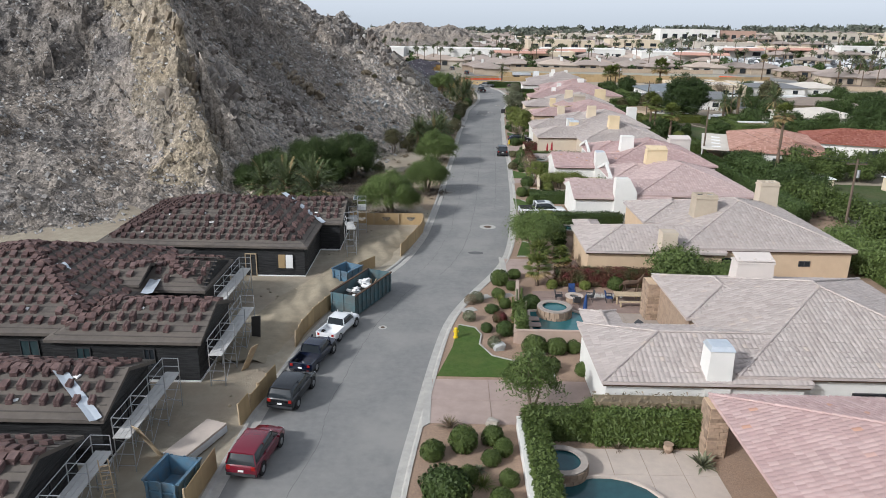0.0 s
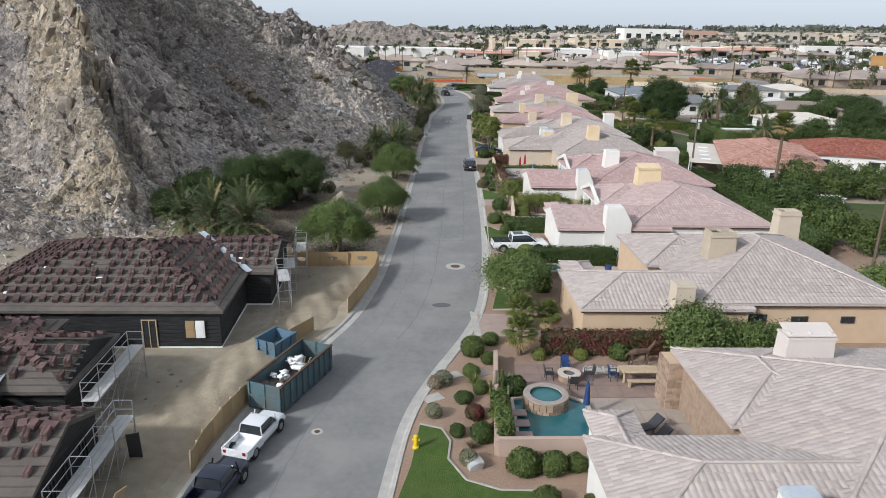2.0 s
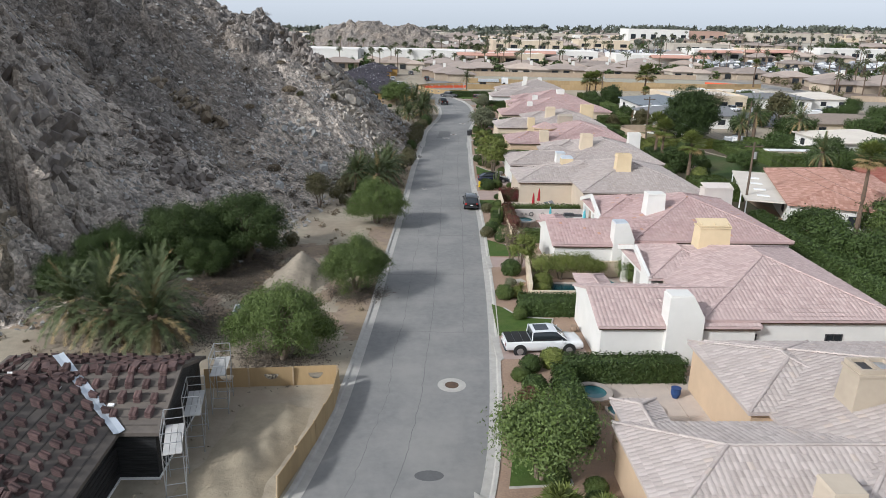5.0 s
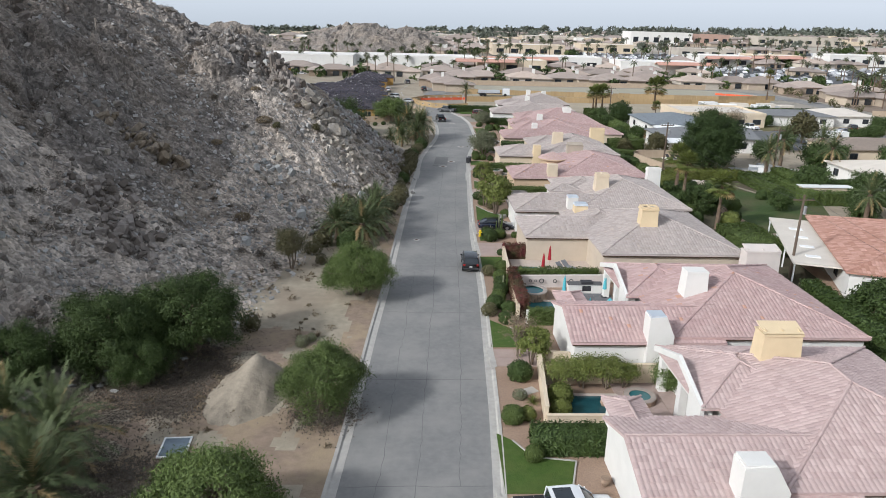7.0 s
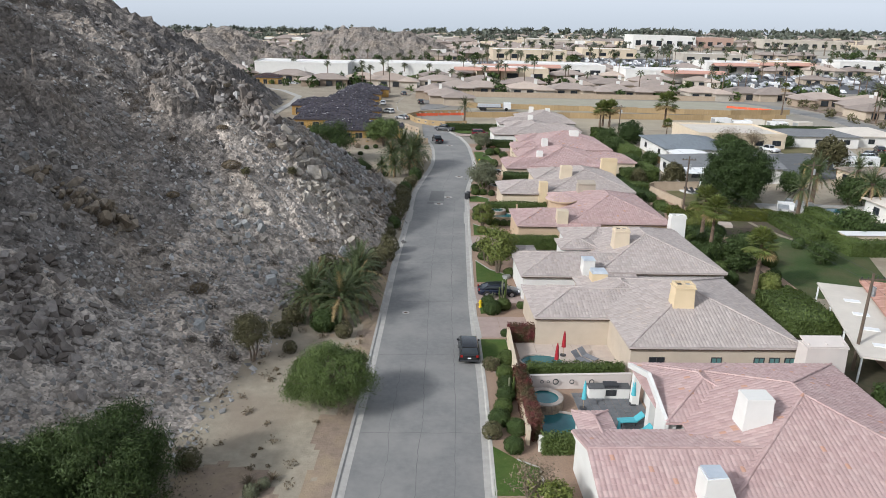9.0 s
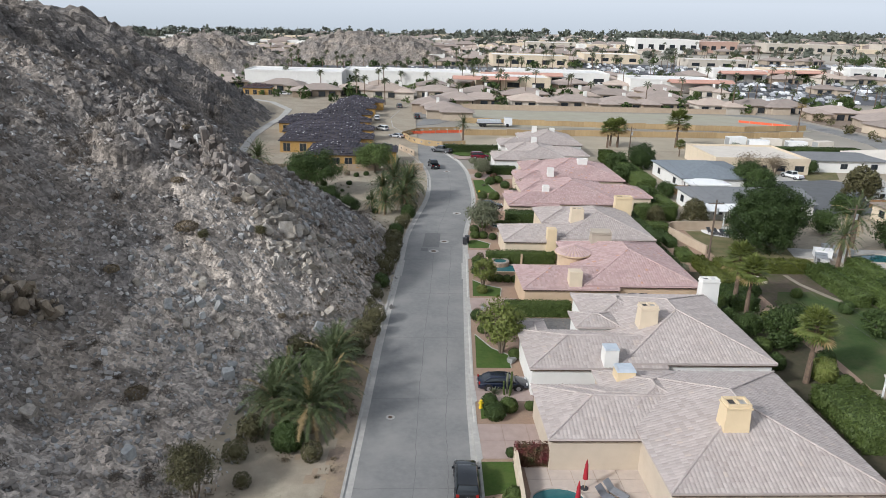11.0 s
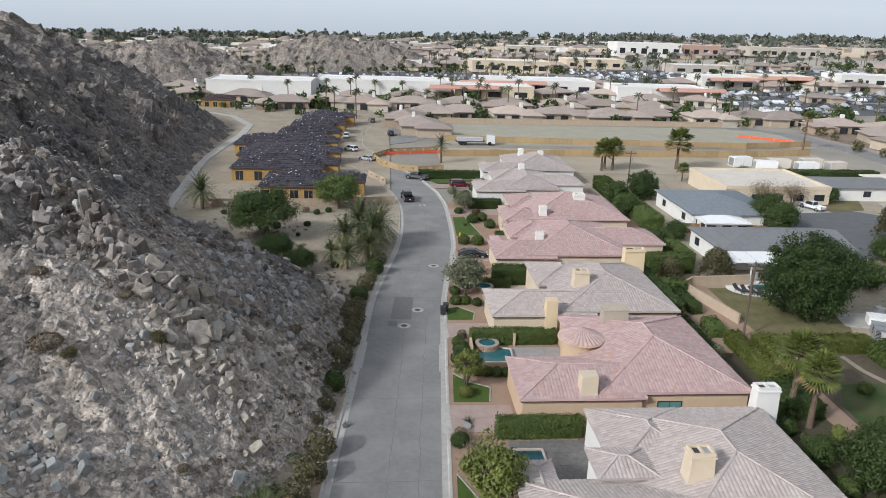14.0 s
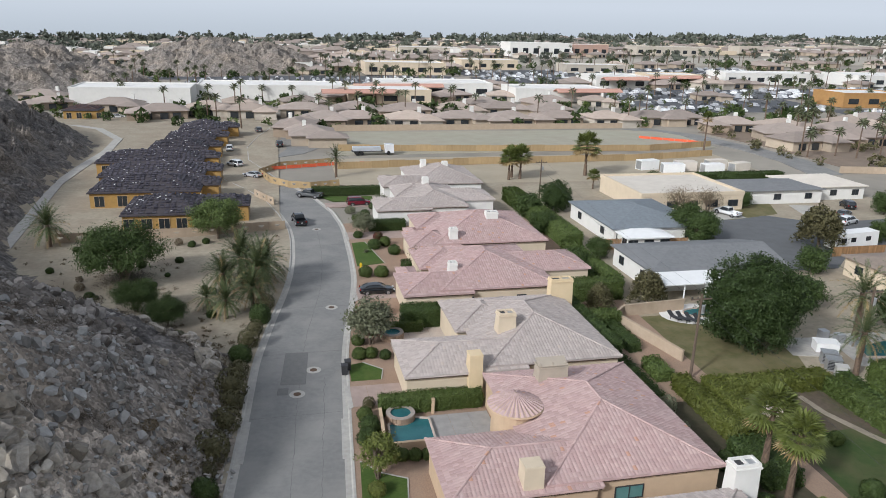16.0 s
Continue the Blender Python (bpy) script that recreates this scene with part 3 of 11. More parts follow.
def kerb(name, line, side):
    ob = thing(name, "pale concrete gutter and rolled kerb along the street", "kerb", kind="structure")
    g = Geo()
    g.strip(*((offset(line, 0.0), offset(line, -0.45 * side))[::int(side)]), -0.2, 0.012)
    part("gutter", g, CONCRETE, ob)
    n = len(line)
    a, b, c = offset(line, 0.0), offset(line, 0.10 * side), offset(line, 0.30 * side)
    g = Geo()
    vs, fs = [], []
    for i in range(n):
        vs += [(*a[i], 0.012), (*b[i], 0.12), (*c[i], 0.145), (*c[i], -0.2)]
    for i in range(n - 1):
        for k in range(3):
            q = (4 * i + k, 4 * i + k + 1, 4 * i + k + 5, 4 * i + k + 4)
            fs.append(q if side < 0 else q[::-1])
    g.add(vs, fs)
    part("kerbstone", g, CONCRETE, ob)


kerb("kerb_east", right, 1)
kerb("kerb_west", left, -1)

g = Geo()
g.strip([(x + 0.28, y) for x, y in right[:181]], [(44.0 + 0.03 * y, y) for x, y in right[:181]], -0.3, 0.10)
solid("front_gardens", g, GRAVEL, "tan decomposed granite garden ground beside the street", "garden ground", kind="structure")

# ---- tiled roofs and houses of the row ----
def roof_plane(poly, eave_a, eave_b, up, slope, z0, tile=(0.30, 0.41), bump=0.02, pieces=0):
    """Barrel tiles over one plane. poly: plan polygon; the eave runs from a to b; up: unit plan vector uphill."""
    ex, ey = eave_b[0] - eave_a[0], eave_b[1] - eave_a[1]
    ln = math.hypot(ex, ey)
    ex, ey = ex / ln, ey / ln
    depth = max((x - eave_a[0]) * up[0] + (y - eave_a[1]) * up[1] for x, y in poly)
    tmin = min((x - eave_a[0]) * ex + (y - eave_a[1]) * ey for x, y in poly)
    tmax = max((x - eave_a[0]) * ex + (y - eave_a[1]) * ey for x, y in poly)
    w, c = tile
    run = c / math.hypot(1, slope)
    T, S = np.meshgrid(np.arange(tmin + w / 2, tmax, w), np.arange(run / 2, depth, run))
    T, S = T.ravel(), S.ravel()
    X, Y = eave_a[0] + ex * T + up[0] * S, eave_a[1] + ey * T + up[1] * S
    inside = np.zeros(len(X), dtype=bool)
    n = len(poly)
    for i in range(n):
        (xa, ya), (xb, yb) = poly[i], poly[(i + 1) % n]
        if abs(yb - ya) < 1e-9:
            continue
        cross = ((ya > Y) != (yb > Y)) & (X < (xb - xa) * (Y - ya) / (yb - ya) + xa)
        inside ^= cross
    X, Y, S = X[inside], Y[inside], S[inside]
    lone = [(X[i], Y[i], z0 + S[i] * slope) for i in range(min(pieces, len(X)))]
    X, Y, S = X[len(lone):], Y[len(lone):], S[len(lone):]
    m = len(X)
    if not m:
        return np.zeros((0, 3)), np.zeros((0, 4), dtype=int), lone
    prof = [(-0.5, 0.0), (-0.28, 0.62), (-0.05, 1.0), (0.20, 0.62), (0.40, 0.0)]
    jit = np.random.uniform(-0.012, 0.018, (m, 2))
    V = np.zeros((m, 10, 3))
    for i, (a, h) in enumerate(prof):
        for j, (s, lift) in enumerate(((-0.56, 0.05), (0.5, 0.0))):
            k = i * 2 + j
            V[:, k, 0] = X + ex * a * w + up[0] * s * run
            V[:, k, 1] = Y + ey * a * w + up[1] * s * run
            V[:, k, 2] = z0 + (S + s * run) * slope + h * bump + lift + jit[:, j]
    base = np.array([(0, 2, 3, 1), (2, 4, 5, 3), (4, 6, 7, 5), (6, 8, 9, 7)])
    F = (base[None] + 10 * np.arange(m)[:, None, None]).reshape(-1, 4)
    return V.reshape(-1, 3), F, lone


def one_tile(slope, w, c, bump, m):
    """A single barrel tile, eave side towards -y."""
    g = Geo()
    run = c / math.hypot(1, slope)
    for a, h in [(-0.5, 0.0), (-0.28, 0.62), (-0.05, 1.0), (0.20, 0.62), (0.40, 0.0)]:
        for s, lift in ((-0.56, 0.05), (0.5, 0.0)):
            g.v.append((a * w, s * run, s * run * slope + h * bump + lift))
    g.f += [(0, 2, 3, 1), (2, 4, 5, 3), (4, 6, 7, 5), (6, 8, 9, 7)]
    return g.mesh("tile", m)


def hip_planes(x0, x1, y0, y1, gable=""):
    """Four planes of a hip roof over a rectangle; gable: sides among NSEW that stand up straight. Returns planes and the crest lines in plan with their height share."""
    w, d = x1 - x0, y1 - y0
    r = min(w, d) / 2
    planes = []
    if w >= d:
        ym = (y0 + y1) / 2
        a = (x0 if "W" in gable else x0 + r, ym)
        b = (x1 if "E" in gable else x1 - r, ym)
        planes.append(([(x0, y0), (x1, y0), b, a], (x0, y0), (x1, y0), (0, 1)))
        planes.append(([(x1, y1), (x0, y1), a, b], (x1, y1), (x0, y1), (0, -1)))
        if "W" not in gable:
            planes.append(([(x0, y1), (x0, y0), a], (x0, y1), (x0, y0), (1, 0)))
        if "E" not in gable:
            planes.append(([(x1, y0), (x1, y1), b], (x1, y0), (x1, y1), (-1, 0)))
    else:
        xm = (x0 + x1) / 2
        a = (xm, y0 if "S" in gable else y0 + r)
        b = (xm, y1 if "N" in gable else y1 - r)
        planes.append(([(x0, y1), (x0, y0), a, b], (x0, y1), (x0, y0), (1, 0)))
        planes.append(([(x1, y0), (x1, y1), b, a], (x1, y0), (x1, y1), (-1, 0)))
        if "S" not in gable:
            planes.append(([(x0, y0), (x1, y0), a], (x0, y0), (x1, y0), (0, 1)))
        if "N" not in gable:
            planes.append(([(x1, y1), (x0, y1), b], (x1, y1), (x0, y1), (0, -1)))
    crest = [(a, b, r, r)]
    for cx, cy, e in ((x0, y0, a), (x1, y1, b), (x0, y1, a if w >= d else b), (x1, y0, b if w >= d else a)):
        side_w = "W" if e == a else "E"
        side_d = "S" if e == a else "N"
        if (w >= d and side_w in gable) or (w < d and side_d in gable):
            continue
        crest.append(((cx, cy), e, 0, r))
    return planes, crest, r


def deck_geo(g, planes, slope, z0, thick=0.16):
    """The roof deck under the tiles, a closed slab a little below the planes."""
    for poly, ea, eb, up in planes:
        zs = [z0 + slope * ((x - ea[0]) * up[0] + (y - ea[1]) * up[1]) for x, y in poly]
        n = len(poly)
        vs = [(x, y, z) for (x, y), z in zip(poly, zs)] + [(x, y, z - thick) for (x, y), z in zip(poly, zs)]
        g.add(vs, [tuple(range(n)), tuple(reversed(range(n, 2 * n)))] + [(i, n + i, n + (i + 1) % n, (i + 1) % n) for i in range(n)])


def ridge_caps(g, crest, slope, z0, w=0.10):
    for a, b, ra, rb in crest:
        pa, pb = Vector((*a, z0 + slope * ra + 0.03)), Vector((*b, z0 + slope * rb + 0.03))
        ln = (pb - pa).length
        if ln < 0.3:
            continue
        n = max(1, int(ln / 0.42))
        for i in range(n):
            p, q = pa.lerp(pb, i / n), pa.lerp(pb, (i + 1.12) / n)
            d = (q - p).normalized()
            s = d.cross(Vector((0, 0, 1))).normalized() * w
            u = s.cross(d).normalized()
            vs = []
            for e, lift in ((p, 0.045), (q, 0.0)):
                for ang in (0, 50, 90, 130, 180):
                    c, t = math.cos(radians(ang)), math.sin(radians(ang))
                    vs.append(tuple(e + s * c + u * (w * 0.62 * t + lift)))
            g.add(vs, [(i2, i2 + 1, i2 + 6, i2 + 5) for i2 in range(4)])


RNG_TILE = np.random.default_rng(2)


def tile_roof(parent, rects, tile_mat, slope=0.32, name="roof", deck=None, tile=(0.30, 0.41), pieces=0):
    """rects: (x0, x1, y0, y1, eave z, gable sides)."""
    gd, gr = Geo(), Geo()
    allv, allf, k, singles = [], [], 0, []
    for x0, x1, y0, y1, z, gable in rects:
        planes, crest, r = hip_planes(x0, x1, y0, y1, gable)
        deck_geo(gd, planes, slope, z)
        ridge_caps(gr, crest, slope, z)
        for poly, ea, eb, up in planes:
            v, f, lone = roof_plane(poly, ea, eb, up, slope, z, tile, pieces=pieces if up == (0, 1) else 0)
            singles += lone
            allv.append(v)
            allf.append(f + k)
            k += len(v)
    ob = part(name, gd, deck or tile_mat, parent, weld=True)
    if singles:
        me = one_tile(slope, tile[0], tile[1], 0.02, tile_mat)
        for x, y, z in singles:
            o = new("tile", me)
            o.parent = ob
            o.matrix_basis = pose(x, y, z + RNG_TILE.uniform(-0.005, 0.012), 0, RNG_TILE.uniform(-2, 2), RNG_TILE.uniform(-1.5, 1.5))
    V, F = np.concatenate(allv), np.concatenate(allf)
    me = bpy.data.meshes.new("tiles")
    me.from_pydata(V.tolist(), [], F.tolist())
    me.materials.append(tile_mat)
    me.update()
    t = tagged(new("tiles", me), kind="stuff")
    t.parent = ob
    tagged(part("ridge_tiles", gr, tile_mat, ob), kind="stuff")
    return ob


def window(parent, x, y, z, w, h, face="S", frame_mat=None, glass=None, deep=0.07):
    """A framed window set proud of a wall; x, y: its middle on the wall's face."""
    rz = {"S": 0, "E": 90, "N": 180, "W": 270}[face]
    m = pose(x, y, z, 0, 0, rz)
    g = Geo()
    t = 0.07
    for a, b, c, d in ((-w / 2, w / 2, -h / 2, -h / 2 + t), (-w / 2, w / 2, h / 2 - t, h / 2), (-w / 2, -w / 2 + t, -h / 2 + t, h / 2 - t), (w / 2 - t, w / 2, -h / 2 + t, h / 2 - t), (-t / 3, t / 3, -h / 2 + t, h / 2 - t)):
        g.box(a, b, -deep, 0.02, c, d, m)
    win = part("window", g, frame_mat or DARK_METAL, parent)
    g = Geo()
    g.box(-w / 2 + t, w / 2 - t, -deep * 0.35, 0.02, -h / 2 + t, h / 2 - t, m)
    part("pane", g, glass or GLASS_DARK, win)


def chimney(parent, x, y, z0, z1, w, d, m, cap=None, style="flat"):
    g = Geo()
    if style == "flare":  # a stack with one sloping shoulder
        prof = [(-w * 0.5, z0), (w * 0.95, z0), (w * 0.95, z1 - 1.5), (w * 0.42, z1), (-w * 0.5, z1 - 0.12)]
        n = len(prof)
        g.add([(x + a, yy, b) for yy in (y - d / 2, y + d / 2) for a, b in prof], [tuple(range(n)), tuple(range(2 * n - 1, n - 1, -1))] + [(i, n + i, n + (i + 1) % n, (i + 1) % n) for i in range(n)])
        ch = part("chimney", g, m, parent)
        g = Geo()
        g.box(x - w * 0.5 + 0.05, x + w * 0.40, y - d / 2 + 0.06, y + d / 2 - 0.06, z1 - 0.12, z1 + 0.04)
        part("cap", g, cap or m, ch)
        return ch
    g.box(x - w / 2 - 0.1, x + w / 2 + 0.1, y - d / 2 - 0.1, y + d / 2 + 0.1, z0, z1 - 0.25, taper=0.1)
    ch = part("chimney", g, m, parent)
    if style == "plain":
        g = Geo()
        g.box(x - w / 2 - 0.04, x + w / 2 + 0.04, y - d / 2 - 0.04, y + d / 2 + 0.04, z1 - 0.25, z1 - 0.1, taper=0.03)
        part("cap", g, cap or m, ch)
        return ch
    g = Geo()
    if style == "lid":  # a bent sheet cover lifted off the flue
        g.box(x - w / 2 - 0.06, x + w / 2 + 0.06, y - d / 2 - 0.06, y + d / 2 + 0.06, z1 - 0.27, z1 - 0.15)
        for k in (-1, 0, 1):
            g.box(x + k * w * 0.44 - 0.05, x + k * w * 0.44 + 0.05, y - d * 0.35, y + d * 0.35, z1 - 0.15, z1 + 0.1)
        part("cap", g, cap or m, ch)
        g = Geo()
        g.box(-w / 2 - 0.05, w / 2 + 0.05, -d / 2, d / 2, 0, 0.06, pose(x, y, z1 + 0.06, 16, 0, 0))
        part("cover", g, cap or m, ch)
        return ch
    if style == "slant":
        g.box(x - w / 2 - 0.05, x + w / 2 + 0.05, y - d / 2 - 0.05, y + d / 2 + 0.05, z1 - 0.25, z1, taper=0.12)
        part("cap", g, cap or FLASHING, ch)
    else:
        g.box(x - w / 2 - 0.08, x + w / 2 + 0.08, y - d / 2 - 0.08, y + d / 2 + 0.08, z1 - 0.25, z1 - 0.12)
        for a, b, c, e in ((-w / 2, w / 2, -d / 2, -d / 2 + 0.16), (-w / 2, w / 2, d / 2 - 0.16, d / 2), (-w / 2, -w / 2 + 0.16, -d / 2 + 0.16, d / 2 - 0.16), (w / 2 - 0.16, w / 2, -d / 2 + 0.16, d / 2 - 0.16), (-0.08, 0.08, -d / 2 + 0.16, d / 2 - 0.16)):
            g.box(x + a, x + b, y + c, y + e, z1 - 0.12, z1 + 0.14)
        part("cap", g, cap or m, ch)
        for sx in (-1, 1):
            g = Geo()
            q = sx * (w / 4 - 0.02)
            g.box(x + q - w / 4 + 0.12, x + q + w / 4 - 0.12, y - d / 2 + 0.17, y + d / 2 - 0.17, z1 - 0.115, z1 - 0.03)
            part("flue", g, STEEL if sx > 0 else DARK_METAL, ch)
    return ch


def walls(parent, rects, m, inset=0.30, porch=0.0):
    for x0, x1, y0, y1, z, gable in rects:
        g = Geo()
        i = inset
        g.box(x0 + i + porch, x1 - i, y0 + i, y1 - i, 0.0, z + 0.05)
        if "W" in gable and m not in (BLACK_PAPER, OSB):
            g.add([(xx, p, q) for xx in (x0 + 0.06, x0 + i + 0.02) for p, q in ((y0 + 0.06, z - 0.12), (y1 - 0.06, z - 0.12), ((y0 + y1) / 2, z + 0.32 * (y1 - y0) / 2 - 0.05))], [(0, 2, 1), (3, 4, 5), (0, 1, 4, 3), (1, 2, 5, 4), (2, 0, 3, 5)])
        part("wall", g, m, parent)


def row_house(y0, wx, mx, ex, tiles, stucco, wing_d=8.0, main_d=16.5, wing_at=0.0, label="", nw=True, chims=(), wins=(), porch=True, extra=(), pieces=0, nw_out=1.1, west_gables=False, nw_wall=None, open_west=0.0):
    """A main hip block, a low wing towards the street with a small porch roof, and a block at its north-west corner."""
    ob = thing("house", label, "house", group="row of tiled houses")
    ws = y0 - 0.4 + wing_at
    blocks = [(mx, ex, y0, y0 + main_d, 3.2, ""), (wx, mx + 4.0, ws, ws + wing_d, 2.9, "EW" if west_gables else "E")]
    if nw:
        blocks.append((mx - nw_out, mx + 6.5, y0 + main_d - 8.6, y0 + main_d - 0.1, 3.25, "EW" if west_gables else "E"))
    if porch:
        blocks.append((wx + 0.6, wx + 3.1, ws + wing_d - 3.0, ws + wing_d + 2.6, 2.75, "S"))
    blocks += list(extra)
    for i, b in enumerate(blocks):
        tile_roof(ob, [b], tiles, pieces=pieces if i == 0 else pieces // 3)
    for i, b in enumerate(blocks):
        if i == 2 and nw and west_gables:
            b = (*b[:5], "E")
        walls(ob, [b], nw_wall if nw_wall and i == 2 else stucco, porch=open_west if i == 0 else 2.4 if i == 2 and nw and west_gables else 0.0)
    if nw and west_gables:
        x0, _, ya, yb = blocks[2][:4]
        # a raked wall end to the south, a raked beam over the open porch
        ym = (ya + yb) / 2
        rake = lambda y: 3.25 + 0.32 * min(y - ya, yb - y)
        for name, y1, y2, deep in (("rake_wall", ya + 0.02, ya + 1.9, 9.0), ("rake_beam", ya + 1.9, ym, 0.34), ("rake_beam", ym, yb - 0.02, 0.34)):
            g = Geo()
            q = [(y1, max(0.0, rake(y1) - deep)), (y2, max(0.0, rake(y2) - deep)), (y2, rake(y2) + 0.07), (y1, rake(y1) + 0.07)]
            g.add([(xx, p, z) for xx in (x0 - 0.06, x0 + 0.2) for p, z in q], [(0, 3, 2, 1), (4, 5, 6, 7), (0, 1, 5, 4), (1, 2, 6, 5), (2, 3, 7, 6), (3, 0, 4, 7)])
            part(name, g, stucco, ob)
        for yy in (ya + 0.6, (ya + yb) / 2, yb - 0.6):
            g = Geo()
            g.box(x0 + 0.3, x0 + 0.85, yy - 0.3, yy + 0.3, 0.0, 3.2)
            part("porch_pier", g, stucco, ob)
        g = Geo()
        g.box(x0 + 0.32, x0 + 0.7, ya + 0.32, yb - 0.32, 2.6, 3.22)
        part("porch_lintel", g, stucco, ob)
    for x0, x1, ya, yb, z, _ in blocks[:2]:
        g = Geo()
        n = int((x1 - x0) / 1.1)
        g.box(x0 + 0.1, x1 - 0.1, ya + 0.08, ya + 0.12, z - 0.30, z - 0.14)
        for k in range(n):
            xx = x0 + 0.6 + k * 1.1
            g.box(xx - 0.06, xx + 0.06, ya + 0.02, ya + 0.5, z - 0.28, z - 0.15)
        part("eave_board", g, DARK_WOOD, ob)
    for c in chims:
        chimney(ob, *c)
    for w in wins:
        window(ob, *w)
    return ob


PINK_WHITE = mat("pinkish_white_stucco", (0.60, 0.54, 0.50), (0.55, 0.495, 0.46), size=1.5, rough=0.9, bump=0.15, bump_size=0.05)
PINK_TAN = mat("pinkish_tan_stucco", (0.44, 0.335, 0.275), (0.39, 0.295, 0.24), size=1.5, rough=0.9, bump=0.15, bump_size=0.05)
PUTTY = mat("putty_brown_stucco", (0.43, 0.365, 0.285), (0.38, 0.32, 0.25), size=1.0, rough=0.9)
BEIGE = mat("beige_stucco", (0.51, 0.435, 0.345), (0.46, 0.39, 0.31), size=1.5, rough=0.9, bump=0.15, bump_size=0.05)
DARK_WOOD = mat("dark_stained_wood", (0.07, 0.045, 0.032), (0.10, 0.065, 0.045), size=0.3, rough=0.7)
TEAL_GLASS = mat("teal_window_glass", (0.10, 0.22, 0.21), (0.13, 0.26, 0.25), size=1.0, rough=0.1, spec=0.6)
W, C, T, G = STUCCO_WHITE, STUCCO_CREAM, STUCCO_TAN, STUCCO_GOLD


def S(x, y0, z=1.75, w=1.2, h=0.7, glass=None):
    return (x, y0 + 0.30, z, w, h, "S", None, glass)


# the row: south eave, wing's west eave, main west eave, east eave
row_house(17.0, 6.5, 14.0, 31, TILE_PINK, C, label="cream stucco house with pink clay tile roof", nw=False, porch=False, wing_at=-6.0, open_west=3.4)
row_house(35.6, 8.8, 16.4, 32, TILE_GREY, W, label="white stucco house with pale clay tile roof", nw_wall=STONE, pieces=100, nw_out=0.4, chims=[(22.3, 49.1, 3, 5.7, 2.6, 1.2, PINK_WHITE, None, "lid"), (15.25, 36.0, 0, 5.0, 1.3, 1.2, W, FLASHING, "slant")], wins=[S(24.5, 35.6, 1.7, 3.0, 0.9), S(12.5, 35.2, 1.2, 0.9, 0.5)])
row_house(59.2, 12.2, 20.4, 35.8, TILE_GREY, T, label="tan stucco house with pale clay tile roof", pieces=100, chims=[(24.6, 66.3, 4, 6.3, 2.0, 1.4, PUTTY), (19.3, 59.3, 0, 4.8, 1.3, 1.3, BEIGE, None, "plain"), (33.9, 74.0, 2, 6.0, 1.9, 1.3, BEIGE)], wins=[S(31.5, 59.2, 1.9, 1.0, 0.5), S(24.5, 59.2, 1.9, 2.2, 0.8), S(28, 59.2, 1.9, 1.2, 0.5)])
row_house(79.0, 14.5, 21.6, 35.8, TILE_ROSE, W, label="white stucco house with rose clay tile roof", west_gables=True, pieces=90, chims=[(19.9, 79.1, 0, 5.1, 1.7, 1.3, W, W, "flare"), (26.9, 91.3, 4, 6.5, 2.5, 1.3, G, None, "lid")], wins=[S(25, 79.0), S(31, 79.0)])
row_house(97.0, 14.85, 22.3, 37.3, TILE_PINK, W, label="white stucco house with pink clay tile roof", west_gables=True, pieces=90, chims=[(21.0, 97.1, 0, 5.0, 1.3, 1.3, W, FLASHING, "flare"), (26.0, 103.2, 4, 6.4, 1.7, 1.3, W, None, "plain")], wins=[S(23.6, 97.0, 1.9, 1.0, 0.3), S(27.2, 97.0, 1.9, 1.6, 0.3), S(30.2, 97.0, 1.9, 1.6, 0.3)])
row_house(116.3, 15.5, 22.1, 36.9, TILE_GREY, BEIGE, wing_at=7.0, label="beige stucco house with grey clay tile roof", chims=[(28.1, 121.6, 4, 6.7, 1.7, 1.2, G), (37.3, 114.9, 0, 4.4, 3.3, 1.4, PINK_WHITE, None, "lid"), (23.1, 130.6, 0, 4.8, 1.5, 1.3, G, FLASHING, "slant")],
          wins=[(24.6, 116.6, 1.2, 1.3, 2.0, "S"), S(29.6, 116.3, 1.8, 0.9, 0.8, TEAL_GLASS), S(33.2, 116.3, 1.8, 0.9, 0.8, TEAL_GLASS), S(34.5, 116.3, 1.8, 0.9, 0.8, TEAL_GLASS), S(35.8, 116.3, 1.8, 0.9, 0.8, TEAL_GLASS)], porch=False, extra=[(18.0, 25.0, 124.8, 130.5, 3.1, "E")])
row_house(134.2, 15.9, 24.1, 38.0, TILE_GREY, W, label="white stucco house with grey clay tile roof", chims=[(23.0, 134.5, 0, 4.8, 1.2, 1.2, W, FLASHING, "plain"), (27.9, 140.0, 4, 6.3, 1.6, 1.2, C), (38.4, 150.9, 0, 5.0, 1.9, 1.1, W)], wins=[S(25.0, 134.2, 1.8, 1.0, 0.5), S(27.8, 134.2, 1.6, 1.6, 1.2), S(30.2, 134.2, 1.9, 1.0, 0.5), S(33.6, 134.2, 1.9, 1.0, 0.5)], extra=[(21.4, 25.8, 140.7, 144.4, 3.7, "")])
row_house(153.2, 18.2, 25.2, 38.8, TILE_PINK, T, label="tan stucco house with pink clay tile roof and round turret", chims=[(24.2, 153.8, 0, 4.9, 1.4, 1.2, C, None, "plain"), (30.1, 165.9, 4, 5.8, 2.5, 1.2, mat("putty_stucco", (0.42, 0.36, 0.29), (0.37, 0.32, 0.26), size=1.0), None, "lid")], wins=[S(31.5, 153.2, 1.7, 2.2, 1.1, TEAL_GLASS)], nw=False, porch=False)
